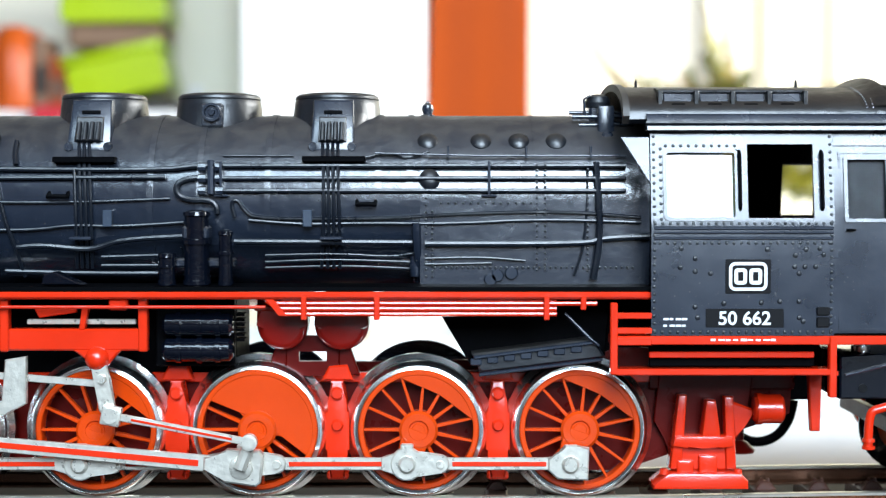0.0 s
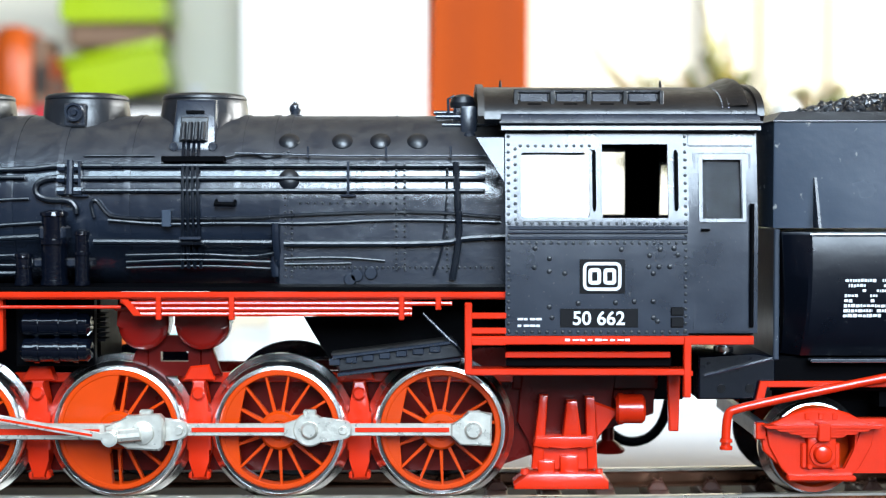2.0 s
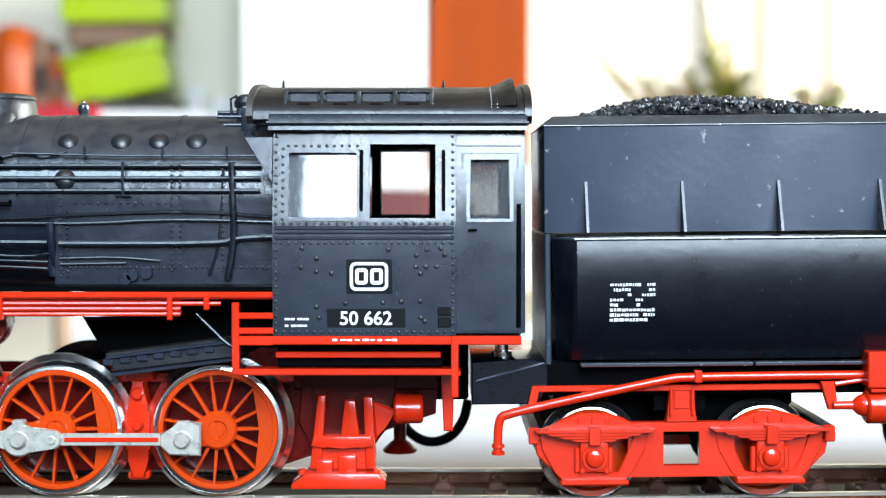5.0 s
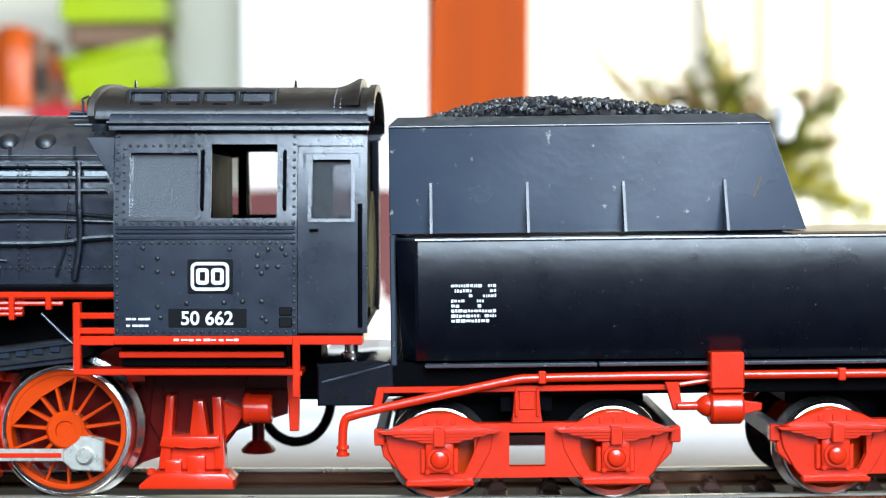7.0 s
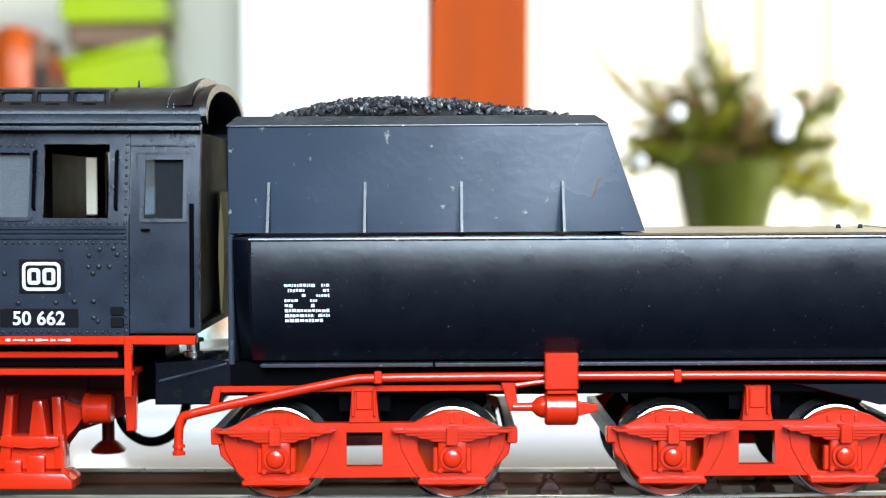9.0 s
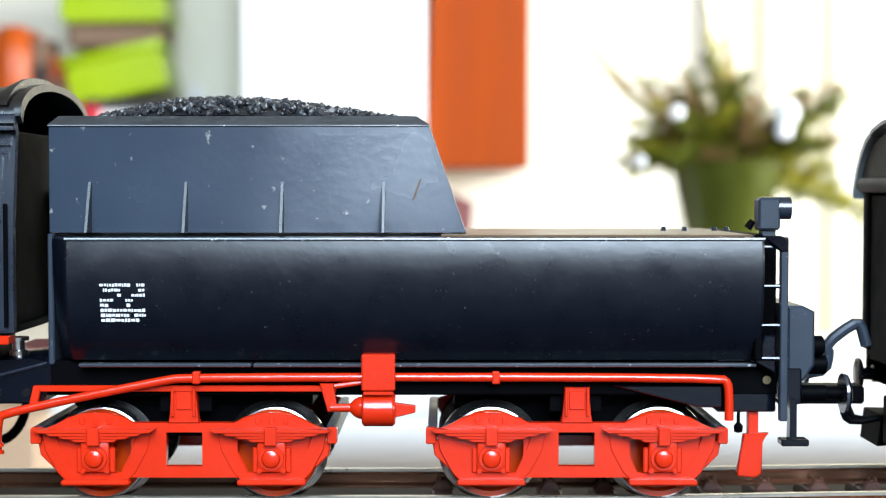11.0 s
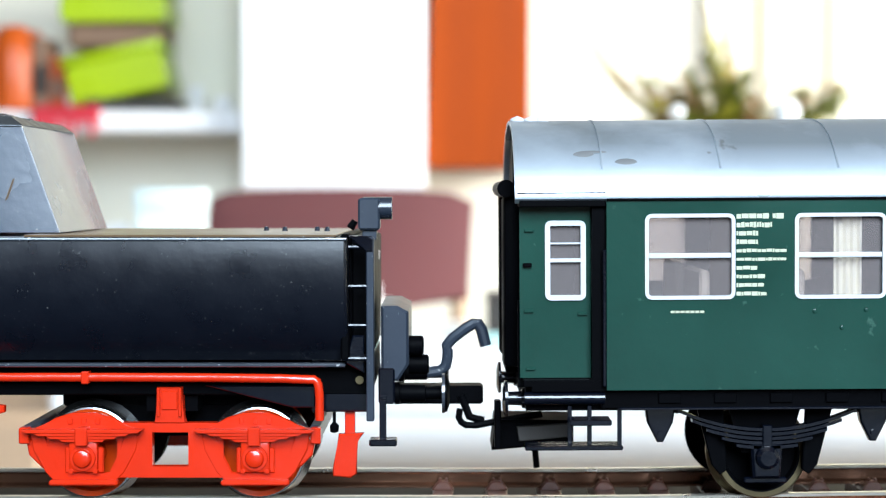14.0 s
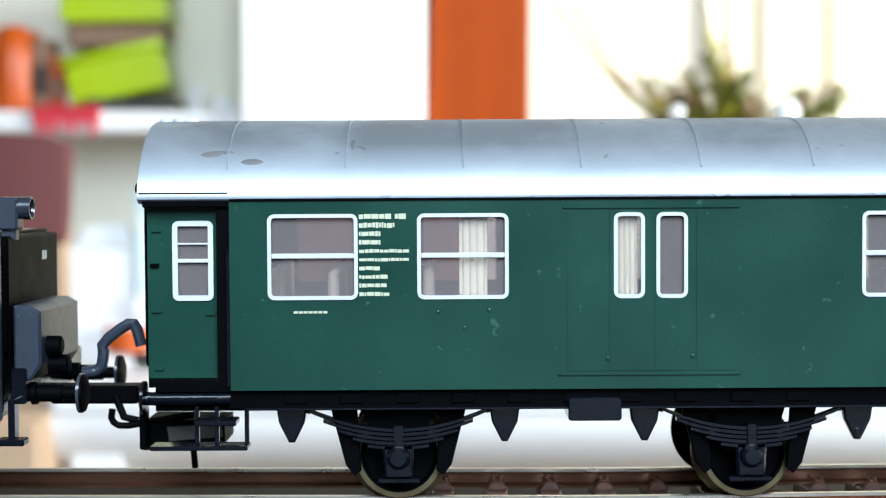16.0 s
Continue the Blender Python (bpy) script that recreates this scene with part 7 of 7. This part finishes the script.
def axle_group(x):
    """Leaf spring, guards and wheelset of one coach axle."""
    y = -12.6
    r = 5.35
    leaves = part("leaf_spring", B(), FRAME_BLACK, coach, "dark leaf spring over the axle", at=(x, 0, 0))
    bm = bmesh.new()
    for k in range(5):
        half = 10.4 - 1.7 * k
        pts = []
        for i in range(17):
            u = -1 + i / 8
            pts.append((u * half, 8.9 - 0.52 * k + 2.3 * (u * half / 10.4) ** 2))
        prism(pts + [(p[0], p[1] - 0.36) for p in pts[::-1]], y - 0.9, y + 0.3, 0.04, bm)
    for v in bm.verts:
        v.co *= 0.001
    bm.to_mesh(leaves.data)
    bm.free()
    part("spring_buckle", box(x - 0.55, x + 0.55, y - 1.15, y + 0.4, 6.3, 9.3, 0.1), FRAME_BLACK, leaves)
    for s in (-1, 1):
        part("axle_guard", prism([(x + s * 8.2, 12.2), (x + s * 4.9, 12.2), (x + s * 4.4, 3.8), (x + s * 5.2, 3.2), (x + s * 6.2, 4.4)], y + 0.4, y + 1.2, 0.12), DARK, coach)
    part("guard_plate", prism([(x - 4.5, 12), (x + 4.5, 12), (x + 2.6, 5.8), (x - 2.6, 5.8)], y + 0.5, y + 1.0), DARK, coach)
    axle_box = part("axle_box", turned([(y - 1.7, 0), (y - 1.7, 0.9), (y - 1.4, 1.3), (y - 0.6, 1.5), (y + 0.8, 1.6), (y + 0.8, 0)], (x, 0, 5.5), "y", 22), FRAME_BLACK, coach)
    part("box_housing", prism([(x - 1.9, 7.2), (x + 1.9, 7.2), (x + 1.6, 3.0), (x - 1.6, 3.0)], y - 0.9, y + 0.8, 0.3), FRAME_BLACK, axle_box)
    part("guard_stay", box(x - 2.5, x + 2.5, y - 0.1, y + 0.6, 2.3, 3.0, 0.15), FRAME_BLACK, coach)
    for s in (-1, 1):
        xx = x + s * 12.4
        part("spring_hanger", prism([(xx - 1.8, 11.6), (xx + 1.8, 11.6), (xx + 1.5, 9.6), (xx + 0.35, 7.3), (xx - 0.35, 7.3), (xx - 1.5, 9.6)], y - 0.7, y + 0.5, 0.2), FRAME_BLACK, coach)
        part("hanger_pin", rod((xx, y - 1.0, 8.3), (xx, y - 0.6, 8.3), 0.35, seg=8), FRAME_BLACK, coach)
        part("hanger_link", rod((x + s * 10.2, y - 0.3, 10.9), (xx - s * 0.8, y - 0.3, 11.3), 0.35, seg=8), FRAME_BLACK, coach)
    c = (x, 0, r)
    w = part("coach_wheel", turned([(-10.0, 0), (-10.0, 1.4), (-9.3, 1.7), (-9.2, 4.2), (-10.1, 4.4), (-10.2, 4.6), (-8.8, 4.6), (-8.8, 0)], c, "y", 36), DARK, coach, "black disc wheel", at=c)
    for s in (-1, 1):
        # Near tyre is brass; the far one has its shade as black colour.
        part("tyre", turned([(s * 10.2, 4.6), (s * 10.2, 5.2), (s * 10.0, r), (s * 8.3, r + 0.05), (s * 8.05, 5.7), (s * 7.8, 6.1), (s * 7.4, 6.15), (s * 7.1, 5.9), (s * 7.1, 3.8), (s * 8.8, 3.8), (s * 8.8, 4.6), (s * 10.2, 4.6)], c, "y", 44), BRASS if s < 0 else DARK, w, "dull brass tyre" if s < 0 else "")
    part("far_disc", turned([(7.3, 0), (7.3, 4.4), (9.4, 4.4), (9.6, 0)], c, "y", 28), DARK, w)
    part("axle", rod((x, -9, r), (x, 9, r), 0.9), DARK, w)
    COACH_WHEELS.append((w, (x - CX - 60, 0, r), r))


def coach_underframe():
    x0, xd = 157.06, 167.15
    xe = x0 + 150
    part("solebar", box(xd - 0.5, xe, -15.4, -14.4, 11.6, 13.8, 0.1), DARK, coach)
    part("solebar", box(xd - 0.5, xe, 14.4, 15.4, 11.6, 13.8, 0.1), DARK, coach)
    part("sole_flange", box(xd + 1.5, xe, -15.9, -15.2, 11.45, 11.75, 0.06), FRAME_BLACK, coach)
    part("underframe", box(x0 + 1, xe, -14, 14, 11.2, 13.8), DARK, coach)
    for i in range(10):
        x = xd + 6 + 6.4 * i
        part("frame_tab", box(x, x + 2.6, -15.7, -15.35, 12.2, 13.4, 0.08), DARK, coach)
    part("battery_box", prism(round_rect(205.65, 211.75, 10.13, 12.87, 0.4), -16.4, -11.0, 0.15), FRAME_BLACK, coach)
    for x in (186.1, 227.19, 2 * 227.19 - 186.1):
        axle_group(x)
    # buffers, steps, coupling
    bx = 156.69
    for y in (-10.0, 10.0):
        part("buffer", turned([(0, 0), (0, 1.4), (0.25, 2.1), (0.6, 2.1), (0.7, 0.8), (2.2, 0.85), (2.3, 1.15), (8.6, 1.15), (8.6, 0)], (bx - 1.2, y, 12.1), "x", 22), FRAME_BLACK, coach)
    part("step_beam", rod((157.8, -15.2, 12.8), (167.0, -15.2, 12.8), 0.75, seg=14), FRAME_BLACK, coach)
    part("headstock", box(x0 + 1.0, x0 + 2.4, -13.4, 13.4, 11.2, 14.6, 0.15), DARK, coach)
    part("upper_step", box(162.89, 167.7, -16.6, -13.4, 9.79, 10.45, 0.12), FRAME_BLACK, coach)
    part("lower_step", box(157.79, 168.99, -16.6, -13.4, 6.98, 7.5, 0.12), FRAME_BLACK, coach)
    for px in (168.74, 165.29, 163.01):
        part("step_strap", box(px - 0.25, px + 0.25, -15.2, -14.6, 7.18, 11.95, 0.06), FRAME_BLACK, coach)
    part("coupling_box", prism([(154.39, 4.81), (164.45, 5.66), (164.46, 8.46), (154.84, 8.6)], -4.0, 4.0, 0.3), DARK, coach)
    part("coupling_plate", prism([(157.72, 6.02), (164.3, 6.57), (164.1, 8.24), (157.45, 7.83)], -4.6, -4.1, 0.1), ROOF_END, coach)
    part("coupling_loop", pipe([(160.63, -3.0, 9.16), (155.39, -3.0, 8.32), (151.55, -3.0, 7.62), (150.3, -3.0, 8.46), (150.52, -3.0, 9.86)], 0.42, rounds=1), DARK, coach)
    part("coupling_pin", rod((159.81, 0.0, 5.86), (160.14, 0.0, 1.93), 0.4, seg=8), DARK, coach)
    part("hose_box", box(154.64, 155.46, -7, -5, 5.48, 11.34, 0.15), DARK, coach)


coach_body()
coach_underframe()


# ---- what moves ----
def travelled(t):
    """The train's way in mm at t seconds, a smooth curve through WAY."""
    ts, ws = [p[0] for p in WAY], [p[1] for p in WAY]
    i = max(0, min(len(ts) - 2, sum(1 for a in ts if a <= t) - 1))
    slope = []
    for k in (i, i + 1):
        a, b = max(0, k - 1), min(len(ts) - 1, k + 1)
        slope.append((ws[b] - ws[a]) / (ts[b] - ts[a]))
    h = ts[i + 1] - ts[i]
    u = (t - ts[i]) / h
    return (2 * u**3 - 3 * u**2 + 1) * ws[i] + (u**3 - 2 * u**2 + u) * h * slope[0] + (3 * u**2 - 2 * u**3) * ws[i + 1] + (u**3 - u**2) * h * slope[1]


def on_track(base, front, rear, way):
    """The pose of a vehicle with its base at x = base that stands on the track at front and rear."""
    a, b = rise(front - way), rise(rear - way)
    slope = (b - a) / (rear - front)
    z = a + slope * (base - front)
    return pose((base - way) * 0.001, 0, z * 0.001, 0, -math.degrees(math.atan(slope)), 0)


def motions():
    times = [round(0.1 * i, 1) for i in range(161)]
    way = {t: travelled(t) for t in times}
    for ob, base, front, rear in VEHICLES:
        dip = ((0, -0.3), (14, -0.3), (15, -0.2), (16, -0.08)) if ob is coach else ((0, 0.0), (16, 0.0))
        sag = {t: pose(0, 0, float(np.interp(t, [d[0] for d in dip], [d[1] for d in dip])) * 0.001) for t in times}
        walk(ob, [(t, sag[t] @ on_track(base, front, rear, way[t])) for t in times])
    for ob, at, radius in WHEELS:
        walk(ob, [(t, pose(at[0] * 0.001, at[1] * 0.001, at[2] * 0.001, 0, -math.degrees(way[t] / radius), 0)) for t in times])
    rods = {ob: [] for ob in (side_rod, drive_rod, crank_arm, thin_rod, valve_link)}
    for t in times:
        turn = radians(PHASE) + way[t] / RADIUS
        px, pz = PIN * math.cos(turn), PIN * math.sin(turn)
        rods[side_rod].append((t, pose(px * 0.001, 0, (RADIUS + pz) * 0.001)))
        lean = math.degrees(math.asin((pz - 0.6) / MAIN))
        rods[drive_rod].append((t, pose((DRIVERS[2] + px) * 0.001, 0, (RADIUS + pz) * 0.001, 0, -lean, 0)))
        rods[crank_arm].append((t, pose(DRIVERS[2] * 0.001, 0, RADIUS * 0.001, 0, -math.degrees(way[t] / RADIUS), 0)))
        ca = turn + radians(CRANK_TURN)
        c = Vector((DRIVERS[2] + CRANK * math.cos(ca), RADIUS + CRANK * math.sin(ca)))
        p = Vector(LINK_AT)
        d = (p - c).length
        a = (ECCENTRIC**2 - LINK_LONG**2 + d * d) / (2 * d)
        h = math.sqrt(max(0.0, ECCENTRIC**2 - a * a))
        e = (p - c).normalized()
        ends = [c + e * a + s * h * Vector((-e.y, e.x)) for s in (-1, 1)]
        foot = min(ends, key=lambda q: q.y)
        swing = math.degrees(math.atan2(foot.x - p.x, p.y - foot.y))
        rods[valve_link].append((t, pose(p.x * 0.001, 0, p.y * 0.001, 0, -swing, 0)))
        tip = math.degrees(math.atan2(c.y - foot.y, c.x - foot.x))
        rods[thin_rod].append((t, pose(c.x * 0.001, 0, c.y * 0.001, 0, -tip, 0)))
    for ob, rows in rods.items():
        walk(ob, rows)


VEHICLES = [(loco, 0.0, DRIVERS[0], DRIVERS[-1]), (tender, TB, WHEELS_SMALL[0][1][0] + TB + 10, WHEELS_SMALL[2][1][0] + TB + 10), (coach, CX + 60, COACH_WHEELS[0][1][0] + CX + 60, COACH_WHEELS[1][1][0] + CX + 60)]
WHEELS = [(w, (x, 0, RADIUS), RADIUS) for w, x in zip(drivers, DRIVERS)] + WHEELS_SMALL + COACH_WHEELS
motions()
